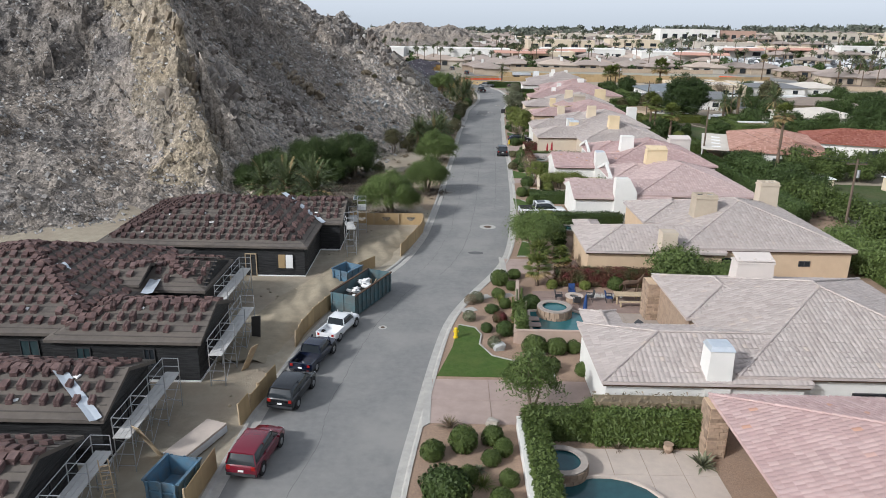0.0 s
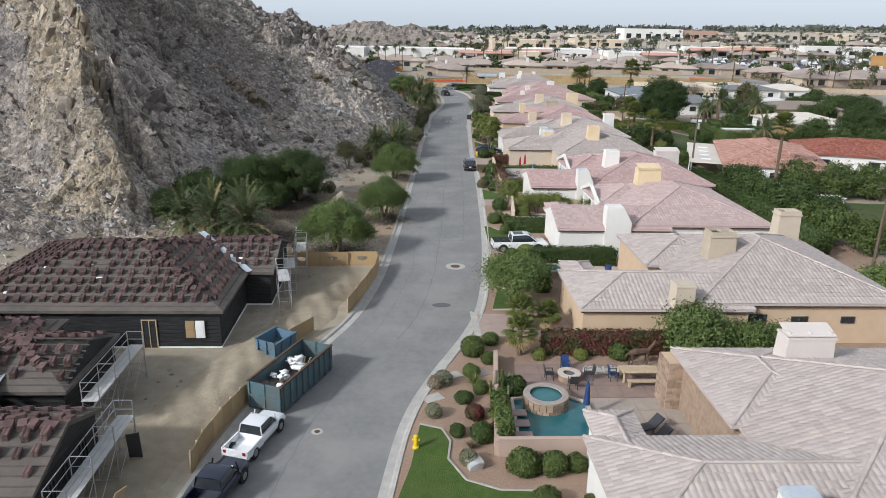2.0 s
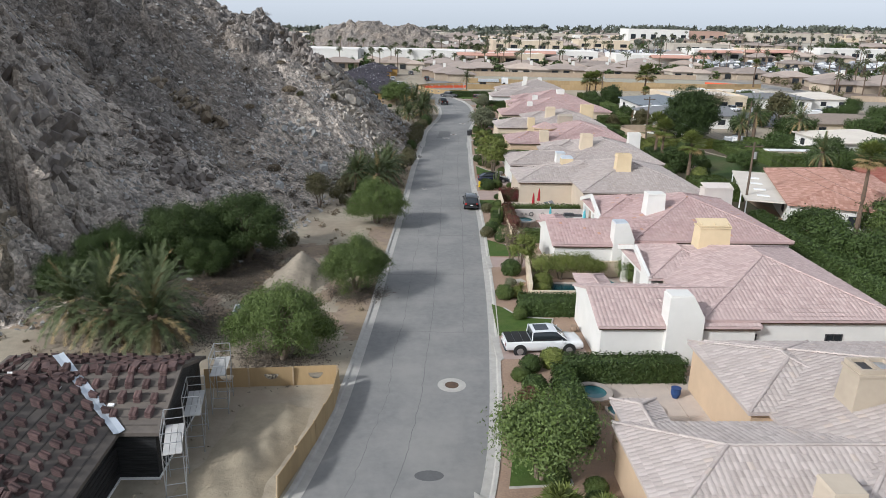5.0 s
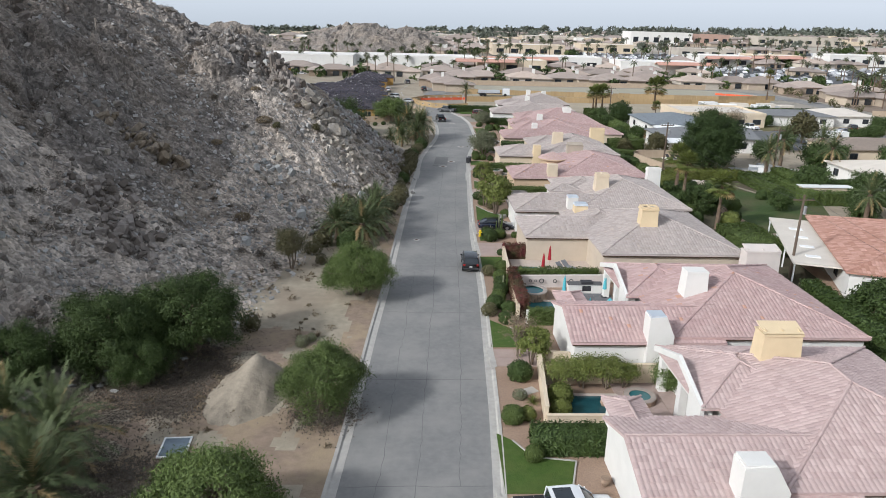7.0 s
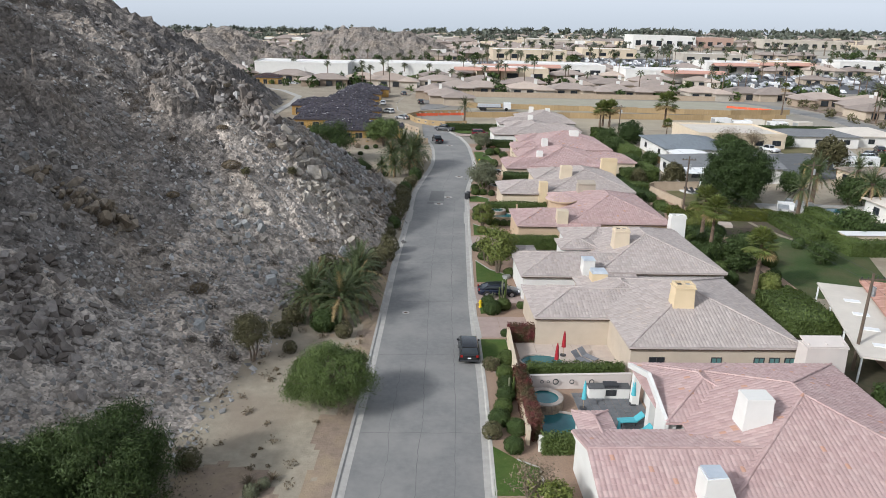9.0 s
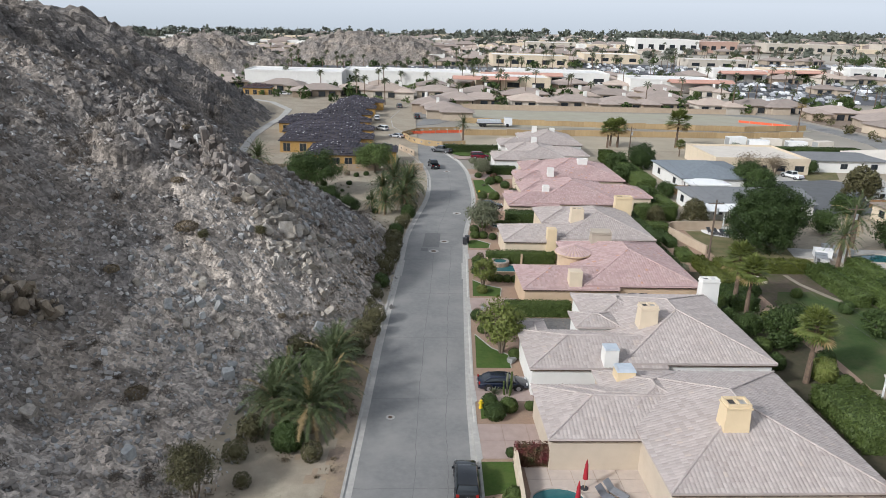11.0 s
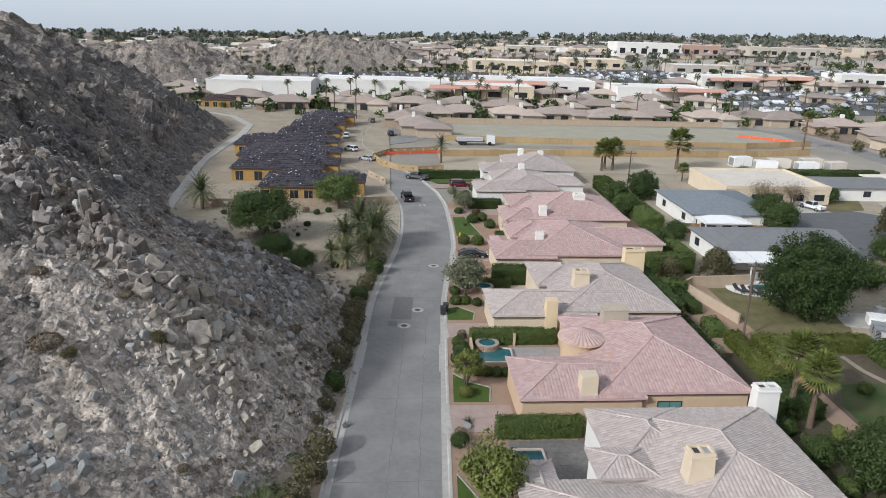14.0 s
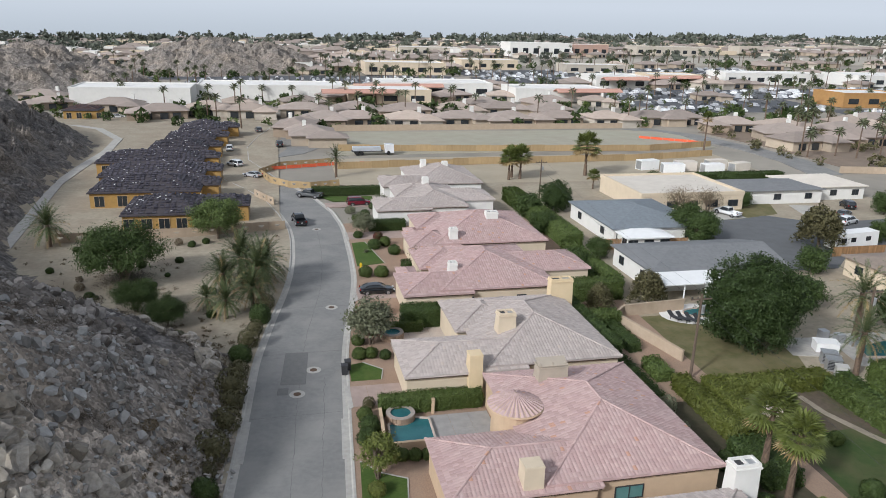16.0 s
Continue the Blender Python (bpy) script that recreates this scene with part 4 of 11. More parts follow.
row_house(171.0, 18.3, 26.0, 39.4, TILE_GREY, C, label="cream stucco house with grey clay tile roof", chims=[(24.8, 171.0, 0, 4.8, 1.2, 1.2, G, None, "plain"), (29.4, 176.6, 4, 6.0, 1.7, 1.2, C)], wins=[S(28.5, 171.0, 1.8, 1.4, 0.6), S(35, 171.0, 1.8, 1.2, 0.6), S(26.8, 171.0, 1.8, 0.9, 0.6, TEAL_GLASS)], porch=False)
row_house(190.5, 21.5, 26.0, 40.5, TILE_PINK, C, label="cream stucco house with pink clay tile roof and arched porch", chims=[(39.0, 186.4, 0, 5.5, 2.6, 1.2, G), (28.4, 195.2, 3, 5.0, 1.0, 1.0, W)], wins=[S(29.5, 190.5), S(36, 190.5)], extra=[(36, 47.2, 196.0, 204.0, 3.1, "W")])
row_house(208.5, 25.5, 29.0, 46.0, TILE_PINK, C, label="cream stucco house with pink clay tile roof beside a lawn", chims=[(39.0, 214.8, 3, 6.0, 1.8, 1.2, W), (32.0, 210, 3, 5.0, 1.1, 1.0, W)], wins=[S(33, 208.5), S(40, 208.5)])
row_house(229.5, 23.5, 29.0, 39.5, TILE_GREY, W, label="white stucco house with grey clay tile roof and arches", chims=[(34.0, 241.0, 3, 5.8, 1.1, 1.0, W)], wins=[S(33, 229.5)], extra=[(36, 45.5, 234.0, 242.0, 3.1, "W")])
row_house(247.5, 27.0, 33.0, 47.0, TILE_GREY, W, label="white stucco house with grey tile roof near the empty plot", chims=[(37.0, 258.5, 3, 5.8, 1.1, 1.0, W), (41.0, 256.0, 3, 5.8, 1.1, 1.0, W)], wins=[S(36, 247.5)], nw=False)

# round turret roof of the tan house
ob = thing("turret", "round tan turret with a radial pink tile roof", "turret")
g = Geo()
g.cyl(25.9, 162.6, 0.0, 4.1, 1.9, 24)
part("wall", g, STUCCO_TAN, ob)
allv, allf = [], []
for k in range(30):
    a0, a1 = 2 * math.pi * k / 30, 2 * math.pi * (k + 0.86) / 30
    for j in range(5):
        r0, r1 = 2.25 - 0.44 * j, max(0.06, 2.25 - 0.44 * (j + 1.1))
        z0, z1 = 4.1 + 0.2 * j + 0.04, 4.1 + 0.2 * (j + 1.1)
        am = (a0 + a1) / 2
        i = len(allv)
        for r, z in ((r0, z0), (r1, z1)):
            for a, up in ((a0, 0), (am, 0.08 * r / 2.25), (a1, 0)):
                allv.append((25.9 + r * math.cos(a), 162.6 + r * math.sin(a), z + up))
        allf += [(i, i + 1, i + 4, i + 3), (i + 1, i + 2, i + 5, i + 4)]
g = Geo()
g.add(allv, allf)
tagged(part("roof_tiles", g, TILE_PINK, ob), kind="stuff")
g = Geo()
g.tube([(25.9, 162.6, 4.0), (25.9, 162.6, 4.1), (25.9, 162.6, 5.08)], [2.3, 2.3, 0.05], 30)
part("roof_deck", g, STUCCO_TAN, ob)

# ---- plants ----
RNG = np.random.default_rng(7)


def unit(a):
    return a / (np.linalg.norm(a, axis=1)[:, None] + 1e-9)


def cards(points, size, flat=0.0, aspect=2.2, out=None, hang=0.0):
    """Narrow pointed leaves at points; out: the way they face, roughly; hang: how far they droop."""
    p = np.asarray(points)
    n = len(p)
    face = RNG.normal(size=(n, 3))
    if out is not None:
        face = unit(face) * 0.75 + unit(np.asarray(out))
    face = unit(face)
    a = RNG.normal(size=(n, 3))
    a[:, 2] = a[:, 2] * (1 - flat) - hang
    a = unit(a - (a * face).sum(1)[:, None] * face)
    b = np.cross(face, a)
    s = np.asarray(size).reshape(-1, 1) * RNG.uniform(0.6, 1.3, (n, 1))
    a, b = a * s * aspect / 2, b * s / 2
    V = np.stack([p - a * 0.8 - b, p - a * 0.6 + b, p + a], axis=1).reshape(-1, 3)
    return V, np.arange(3 * n).reshape(n, 3)


def put_cards(g, V, F):
    g.add([tuple(v) for v in V.tolist()], F.tolist())


def blob(g, c, r, squash=1.0, n=8, m=6, jag=0.12, seed=0.0):
    """A lumpy body inside a clipped bush."""
    vs, fs = [], []
    for j in range(m + 1):
        th = math.pi * j / m
        for i in range(n):
            ph = 2 * math.pi * i / n
            d = Vector((math.sin(th) * math.cos(ph), math.sin(th) * math.sin(ph), math.cos(th)))
            k = 1 + jag * noise.noise(d * 1.7 + Vector((seed, seed * 2, 0)))
            vs.append((c[0] + d.x * r * k, c[1] + d.y * r * k, c[2] + d.z * r * k * squash))
    for j in range(m):
        for i in range(n):
            fs.append((j * n + i, (j + 1) * n + i, (j + 1) * n + (i + 1) % n, j * n + (i + 1) % n))
    g.add(vs, fs)


def crown_points(n_clump, per, rx, rz, zc, spread, hollow=0.35, bottom=-0.55, seed=1):
    """Clump centres over an uneven ellipsoid with gaps, and the leaves round them."""
    rng = np.random.default_rng(seed)
    out = []
    while len(out) < n_clump:
        d = rng.normal(size=3)
        d /= np.linalg.norm(d)
        if d[2] < bottom:
            continue
        k = rng.uniform(hollow, 1.0) ** 0.5 * (0.96 + 0.30 * noise.noise(Vector(d) * 1.6 + Vector((seed * 3.3, 0, 0))) + 0.22 * noise.noise(Vector(d) * 4.0 + Vector((0, seed * 2.1, 0))))
        out.append((d[0] * rx * k, d[1] * rx * k, zc + d[2] * rz * k))
    c = np.array(out)
    pts = np.repeat(c, per, axis=0) + rng.normal(size=(n_clump * per, 3)) * spread * np.array([1, 1, 0.7])
    return c, pts


def tree(name, label, rx, rz, zc, trunk_r, leaf, n_clump=60, per=75, leaf_size=0.22, spread=0.48, seed=1, fork=0.25, stems=1, bark=None, bottom=-0.55, category="tree", droop=0.0, aspect=2.0, hang=0.0):
    ob = thing(name, label, category)
    rng = np.random.default_rng(seed + 50)
    c, pts = crown_points(n_clump, per, rx, rz, zc, spread, seed=seed, bottom=bottom)
    if droop:
        rr = np.hypot(pts[:, 0], pts[:, 1]) / rx
        pts[:, 2] -= droop * rr ** 2 * rz
    out = unit(pts - np.array([0, 0, zc * 0.75])) * 0.55 + (pts - np.repeat(c, per, axis=0)) / spread * 0.55 + np.array([0, 0, 0.25])
    V, F = cards(pts, leaf_size, aspect=aspect, out=out, hang=hang)
    g = Geo()
    put_cards(g, V, F)
    part("crown", g, leaf, ob)
    g = Geo()
    for s in range(stems):
        a = 2 * math.pi * s / stems + seed
        o = Vector((math.cos(a), math.sin(a), 0)) * (0.12 * (stems > 1))
        top = Vector((o.x * 4, o.y * 4, zc * fork + 0.8))
        g.tube([tuple(o + Vector((0, 0, -0.15))), tuple(o + (top - o) * 0.5 + Vector((0.06 * seed % 0.2, 0.05, 0))), tuple(top)], [trunk_r * 1.2, trunk_r, trunk_r * 0.8], 7)
        for k in rng.choice(len(c), size=min(10, len(c)), replace=False):
            e = Vector(c[k])
            mid = top.lerp(e, 0.5) + Vector((0, 0, 0.25))
            g.tube([tuple(top), tuple(mid), tuple(e)], [trunk_r * 0.6, trunk_r * 0.35, trunk_r * 0.12], 5)
    part("trunk", g, bark or BARK, ob)
    return ob


def frond_pinnate(g, base, az, el, length, bend, leaf=0.46, n=17, width=0.04):
    """An arching feather leaf with narrow leaflets."""
    d = Vector((math.cos(az) * math.cos(el), math.sin(az) * math.cos(el), math.sin(el)))
    p = Vector(base)
    step = length / n
    side = Vector((-math.sin(az), math.cos(az), 0))
    for i in range(n):
        q = p + d * step
        f = i / n
        w = width * (1 - f) + 0.008
        k = len(g.v)
        g.v += [tuple(p - side * w), tuple(p + side * w), tuple(q)]
        g.f.append((k, k + 1, k + 2))
        if i > 1:
            up = side.cross(d).normalized()
            for h in (0.0, 0.5):
                ll = leaf * (1.15 - abs(f - 0.4) * 1.2) * (0.9 + 0.2 * ((i * 7 + int(h * 2)) % 5) / 4)
                b = p + d * step * h
                for s in (-1, 1):
                    t = b + (side * s * 0.75 + d * 0.75 + up * (0.12 - 0.35 * ((i + s) % 3 == 0))) * ll
                    k = len(g.v)
                    g.v += [tuple(b), tuple(b + d * step * 0.36), tuple(t)]
                    g.f.append((k, k + 1, k + 2))
        d = (d + Vector((0, 0, -bend / n * (0.5 + f)))).normalized()
        p = q


def fan_leaf(g, base, az, el, stalk, r, n=13, droop=0.16):
    """A fan leaf on its stalk."""
    d = Vector((math.cos(az) * math.cos(el), math.sin(az) * math.cos(el), math.sin(el)))
    side = Vector((-math.sin(az), math.cos(az), 0))
    b = Vector(base)
    c = b + d * stalk
    k = len(g.v)
    g.v += [tuple(b - side * 0.025), tuple(b + side * 0.025), tuple(c + side * 0.02), tuple(c - side * 0.02)]
    g.f.append((k, k + 1, k + 2, k + 3))
    for i in range(n):
        a = radians(-100 + 200 * i / (n - 1))
        e = d * math.cos(a) + side * math.sin(a)
        t = c + e * r + Vector((0, 0, -droop * r))
        m1 = c + e * r * 0.55
        s2 = e.cross(Vector((0, 0, 1)))
        s2 = s2.normalized() * r * 0.085 if s2.length > 1e-4 else side * 0.1
        k = len(g.v)
        g.v += [tuple(c), tuple(m1 + s2), tuple(t), tuple(m1 - s2)]
        g.f.append((k, k + 1, k + 2, k + 3))


def date_palm(label, trunk_h, length=3.4, n=54, seed=1, trunk_r=0.26):
    ob = thing("date_palm", label, "palm tree")
    rng = np.random.default_rng(seed)
    g, dry = Geo(), Geo()
    for i in range(n):
        f = i / n
        el = radians(86 - 118 * f + rng.normal(0, 5))
        frond_pinnate(dry if f > 0.88 or i % 17 == 5 else g, (0, 0, trunk_h + 0.25 * (1 - f)), i * 2.39996 + rng.normal(0, 0.1), el, length * rng.uniform(0.85, 1.1), 1.1 + 0.5 * rng.random())
    part("crown", g, LEAF_PALM, ob)
    part("dry_fronds", dry, LEAF_DRY, ob, "yellowed hanging fronds")
    g = Geo()
    zs = [-0.2] + [trunk_h * k / 8 for k in range(1, 9)] + [trunk_h + 0.3]
    g.tube([(0.03 * math.sin(z), 0.03 * math.cos(z), z) for z in zs], [trunk_r * (1.25 if k == 0 else 1.0 + 0.12 * (k % 2)) for k in range(len(zs))], 9)
    part("trunk", g, PALM_BARK, ob)
    return ob


def fan_palm(label, trunk_h, crown=1.6, n=44, seed=1, trunk_r=0.2, skirt=0.25):
    ob = thing("fan_palm", label, "palm tree")
    rng = np.random.default_rng(seed)
    g, dry = Geo(), Geo()
    for i in range(n):
        f = i / n
        el = radians(82 - 118 * f + rng.normal(0, 8))
        fan_leaf(dry if f > 1 - skirt else g, (0, 0, trunk_h - 0.4 * f), i * 2.39996 + rng.normal(0, 0.15), el, crown * 0.55, crown * 0.6 * rng.uniform(0.85, 1.15))
    part("crown", g, LEAF_FAN, ob)
    part("dry_skirt", dry, LEAF_DRY, ob, "dry hanging leaves")
    g = Geo()
    lean = rng.normal(0, 0.02, 2)
    zs = [trunk_h * k / 6 for k in range(7)]
    zs[0] = -0.2
    g.tube([(lean[0] * z * (1 - z / trunk_h), lean[1] * z * (1 - z / trunk_h), z) for z in zs], [trunk_r * (1.5 - 0.7 * k / 6) for k in range(7)], 8)
    part("trunk", g, PALM_BARK, ob)
    return ob


def bush_mesh(r, squash, leaf, seed, n=420, size=0.13, solid_body=0.88):
    g = Geo()
    rng = np.random.default_rng(seed)
    d = rng.normal(size=(n, 3))
    d /= np.linalg.norm(d, axis=1)[:, None]
    d = d[d[:, 2] > -0.75]
    k = np.array([1 + 0.16 * noise.noise(Vector(v) * 1.8 + Vector((seed, 0, 0))) for v in d]) * rng.uniform(0.9, 1.04, len(d))
    pts = d * (r * k)[:, None] * np.array([1, 1, squash]) + np.array([0, 0, r * squash * 0.82])
    if solid_body:
        blob(g, (0, 0, r * squash * 0.82), r * solid_body, squash, seed=seed)
    V, F = cards(pts, size, out=d)
    put_cards(g, V, F)
    return g.mesh("bush", leaf)


def spiky_mesh(r, n, leaf, seed, up=0.5, w=0.05):
    """A rosette of narrow pointed leaves."""
    g = Geo()
    rng = np.random.default_rng(seed)
    for i in range(n):
        az, el = i * 2.39996, radians(rng.uniform(8, 85)) * (0.4 + up)
        d = Vector((math.cos(az) * math.cos(el), math.sin(az) * math.cos(el), math.sin(el)))
        s = Vector((-math.sin(az), math.cos(az), 0)) * w
        ln = r * rng.uniform(0.75, 1.1)
        a, b = d * ln * 0.55, d * ln - Vector((0, 0, 0.12 * ln))
        k = len(g.v)
        g.v += [tuple(-s * 0.6), tuple(s * 0.6), tuple(a + s), tuple(b), tuple(a - s)]
        g.f += [(k, k + 1, k + 2, k + 4), (k + 4, k + 2, k + 3)]
    return g.mesh("rosette", leaf)


def hedge(x0, x1, y0, y1, h, leaf, label, z=0.1, dens=120, size=0.11, name="hedge"):
    g = Geo()
    e = 0.10
    g.box(x0 + e, x1 - e, y0 + e, y1 - e, z - 0.05, z + h - e)
    pts = []
    rng = np.random.default_rng(int(abs(x0 * 31 + y0 * 17)) + 3)
    for area, fn in (((x1 - x0) * (y1 - y0), lambda a, b: (x0 + a * (x1 - x0), y0 + b * (y1 - y0), z + h)),
                     ((x1 - x0) * h, lambda a, b: (x0 + a * (x1 - x0), y0, z + b * h)), ((x1 - x0) * h, lambda a, b: (x0 + a * (x1 - x0), y1, z + b * h)),
                     ((y1 - y0) * h, lambda a, b: (x0, y0 + a * (y1 - y0), z + b * h)), ((y1 - y0) * h, lambda a, b: (x1, y0 + a * (y1 - y0), z + b * h))):
        for _ in range(int(area * dens)):
            pts.append(fn(rng.random(), rng.random()))
    pts = np.array(pts) + rng.normal(size=(len(pts), 3)) * 0.06
    wob = np.array([0.13 * noise.noise(Vector(p) * 0.9) for p in pts])
    pts[:, 2] += wob * (pts[:, 2] - z) / h
    out = (pts - np.array([(x0 + x1) / 2, (y0 + y1) / 2, z])) / np.array([x1 - x0, y1 - y0, h])
    V, F = cards(pts, size, out=out)
    put_cards(g, V, F)
    return solid(name, g, leaf, label, "hedge")


BUSHES = {}


def bush(x, y, r, leaf="green", label="", squash=0.85, z=0.1, group="garden shrubs"):
    kinds = {"green": (LEAF_HEDGE, "rounded clipped green shrub on the gravel"), "dark": (LEAF_DARK, "rounded dark green shrub on the gravel"), "yellow": (LEAF_YELLOW, "bright yellow-green shrub on the gravel"),
             "brown": (LEAF_BROWN, "dry brown twiggy desert bush"), "grey": (LEAF_GREY, "grey-green loose desert bush"), "red": (LEAF_RED, "reddish flowering shrub beside the wall"), "brush": (LEAF_BRUSH, "olive desert bush by the rocks")}
    m, text = kinds[leaf]
    k = (leaf, len(BUSHES) % 2 if leaf in ("brown",) else 0, round(squash, 1))
    if k not in BUSHES:
        loose = leaf in ("brown", "grey", "brush")
        BUSHES[k] = bush_mesh(1.0, squash, m, len(BUSHES) + 1, n=1700 if not loose else 1100, size=0.10 if not loose else 0.11, solid_body=0 if leaf == "brown" else (0.6 if loose else 0.9))
    ob = new("shrub", BUSHES[k])
    ob.matrix_basis = pose(x, y, z - 0.05 * r, 0, 0, RNG.uniform(0, 360)) @ Matrix.Diagonal((r, r * RNG.uniform(0.9, 1.1), r * RNG.uniform(0.9, 1.1), 1))
    return tagged(ob, label or text, "shrub", group)


ROSETTES = {}


def rosette(x, y, r, kind="agave", z=0.1):
    if kind not in ROSETTES:
        ROSETTES[kind] = spiky_mesh(1.0, 46 if kind == "agave" else 90, {"agave": LEAF_GREY, "grass": LEAF_BROWN, "yucca": LEAF_YELLOW, "cycad": LEAF_PALM}[kind], len(ROSETTES) + 5, w=0.07 if kind == "agave" else 0.025)
    ob = new({"agave": "agave", "grass": "grass_tuft", "yucca": "yucca", "cycad": "cycad"}[kind], ROSETTES[kind])
    ob.matrix_basis = pose(x, y, z, 0, 0, RNG.uniform(0, 360)) @ Matrix.Scale(r, 4)
    return tagged(ob, {"agave": "grey-blue agave rosette on the gravel", "grass": "dry tan ornamental grass tuft", "yucca": "bright green yucca rosette on the gravel", "cycad": "dark green cycad with arching leaves"}[kind], "plant", "garden rosettes")


def cactus(x, y, h=1.8, n=6):
    ob = thing("column_cactus", "cluster of pale green column cactus stems", "cactus", (x, y, 0.1))
    for i in range(n):
        a = i * 2.4
        r = 0.12 + 0.07 * i
        g = Geo()
        hh = h * (1 - 0.1 * i)
        g.tube([(r * math.cos(a), r * math.sin(a), -0.05), (r * math.cos(a) * 1.3, r * math.sin(a) * 1.3, hh * 0.5), (r * math.cos(a) * 1.3, r * math.sin(a) * 1.3, hh), (r * math.cos(a) * 1.3, r * math.sin(a) * 1.3, hh + 0.08)], [0.09, 0.10, 0.085, 0.02], 8)
        part("stem", g, LEAF_GREY if i % 2 else LEAF_HEDGE, ob)
    return ob


def plant_at(ob, rows, first=True):
    """Stand a built plant at the first (x, y, z, turn, scale) and copies of it at the others."""
    for i, (x, y, z, rz, s) in enumerate(rows):
        m = pose(x, y, z, 0, 0, rz) @ Matrix.Scale(s, 4)
        if i == 0:
            ob.matrix_basis = m
        else:
            copy_plain(ob, m)


def copy_plain(ob, m):
    c = copy_thing(ob, Matrix.Identity(4))
    c.matrix_basis = m
    return c

# ---- rocks on the hillside ----
def rock_mesh(seed, material, points=13, shape=(1.1, 0.9, 0.75)):
    """An angular block: a box with uneven corners, some of them broken off."""
    rg = np.random.default_rng(seed)
    bm = bmesh.new()
    pts = []
    for c in range(8):
        d = np.array([1 if c & 1 else -1, 1 if c & 2 else -1, 1 if c & 4 else -1]) * (rg.uniform(0.5, 0.85, 3) if points > 9 else rg.uniform(0.28, 0.95, 3))
        if points > 9:
            pts += [d * np.array([rg.uniform(0.4, 0.8), 1, 1]), d * np.array([1, rg.uniform(0.4, 0.8), 1]), d * np.array([1, 1, rg.uniform(0.3, 0.75)])]
        else:
            pts.append(d)
    for d in pts:
        bm.verts.new(d * 0.98 * np.array(shape))
    hull = bmesh.ops.convex_hull(bm, input=bm.verts)
    bmesh.ops.delete(bm, geom=[v for v in hull["geom_interior"] if isinstance(v, bmesh.types.BMVert)], context="VERTS")
    me = bpy.data.meshes.new("rock")
    bm.to_mesh(me)
    bm.free()
    me.materials.append(material)
    return me


def scree(name, count, lo, hi, power, material, seed, area, label, dmin=-1.0, ridge_only=False):
    """Loose stones strewn over the slope, joined."""
    rng = np.random.default_rng(seed)
    shapes = []
    for k in range(6):
        me = rock_mesh(seed * 10 + k, material, 9, (1.2, 0.9, 0.55))
        shapes.append((np.array([v.co[:] for v in me.vertices]), [tuple(p.vertices) for p in me.polygons]))
    allv, allf, k = [], [], 0
    made = 0
    while made < count:
        x, y = rng.uniform(area[0], area[1]), rng.uniform(area[2], area[3])
        d = inland(x, y)
        if d < dmin or d > 95:
            continue
        dens = 0.5 + 0.9 * noise.noise((x / 7, y / 7, seed)) + 0.4 * noise.noise((x / 2, y / 2, seed))
        if rng.random() > dens + 0.1:
            continue
        s = lo + (hi - lo) * rng.random() ** power
        vv, ff = shapes[made % 6]
        R = np.array((Euler((0, 0.55, 0)).to_matrix() @ Euler((rng.normal(0, 0.4), rng.normal(0, 0.4), rng.uniform(0, 6.28))).to_matrix()))
        sc = s * rng.uniform(0.6, 1.3, 3)
        p = (vv * sc) @ R.T + np.array([x, y, height(x, y) + 0.22 * s])
        allv.append(p)
        allf += [tuple(i + k for i in q) for q in ff]
        k += len(p)
        made += 1
    me = bpy.data.meshes.new(name)
    me.from_pydata(np.concatenate(allv).tolist(), [], allf)
    me.materials.append(material)
    me.update()
    return tagged(new(name, me), label, "rocks", kind="stuff")


scree("scree_stones", 17000, 0.05, 0.30, 3.2, BOULDER, 3, (-62, 4, 68, 172), "loose grey stones scattered over the slope", dmin=-3.0)
scree("scree_rubble", 15000, 0.05, 0.40, 3.0, BOULDER_MID, 4, (-70, 4, 66, 200), "darker loose rocks scattered over the slope")
scree("scree_blocks", 4000, 0.14, 0.6, 2.6, BOULDER_DARK, 5, (-85, -18, 192, 262), "dark broken rocks over the farther shoulder", dmin=0.5)


def outcrop(label, line, width, n, lo, hi, material, seed, dip=(0.5, 0.0, 0.8), long=1.7, wild=0.28, sink=-0.18):
    """Broken bedrock: slabs that lean one way, crowded along a line."""
    rng = np.random.default_rng(seed)
    shapes = []
    for k in range(6):
        me = rock_mesh(seed * 10 + k, material, 16, (0.72, 0.5, long * 0.8))
        shapes.append((np.array([v.co[:] for v in me.vertices]), [tuple(p.vertices) for p in me.polygons]))
    base = np.array(Vector(dip).to_track_quat("Z", "Y").to_matrix())
    ends = np.array(line, dtype=float)
    g = Geo()
    for k in range(n):
        f = rng.random() * (len(ends) - 1)
        i = int(f)
        c = ends[i] + (ends[i + 1] - ends[i]) * (f - i) + rng.normal(0, width * 0.45, 2)
        s = lo + (hi - lo) * rng.random() ** 1.7
        vv, ff = shapes[k % 6]
        R = base @ np.array(Euler(rng.normal(0, wild, 3)).to_matrix()) @ np.array(Euler((0, 0, rng.uniform(0, 6.28))).to_matrix())
        p = (vv * s * rng.uniform(0.65, 1.25, 3)) @ R.T + np.array([c[0], c[1], height(c[0], c[1]) - sink * s])
        g.add([tuple(q) for q in p.tolist()], ff)
    return solid("rock_outcrop", g, material, label, "rock outcrop", kind="stuff")


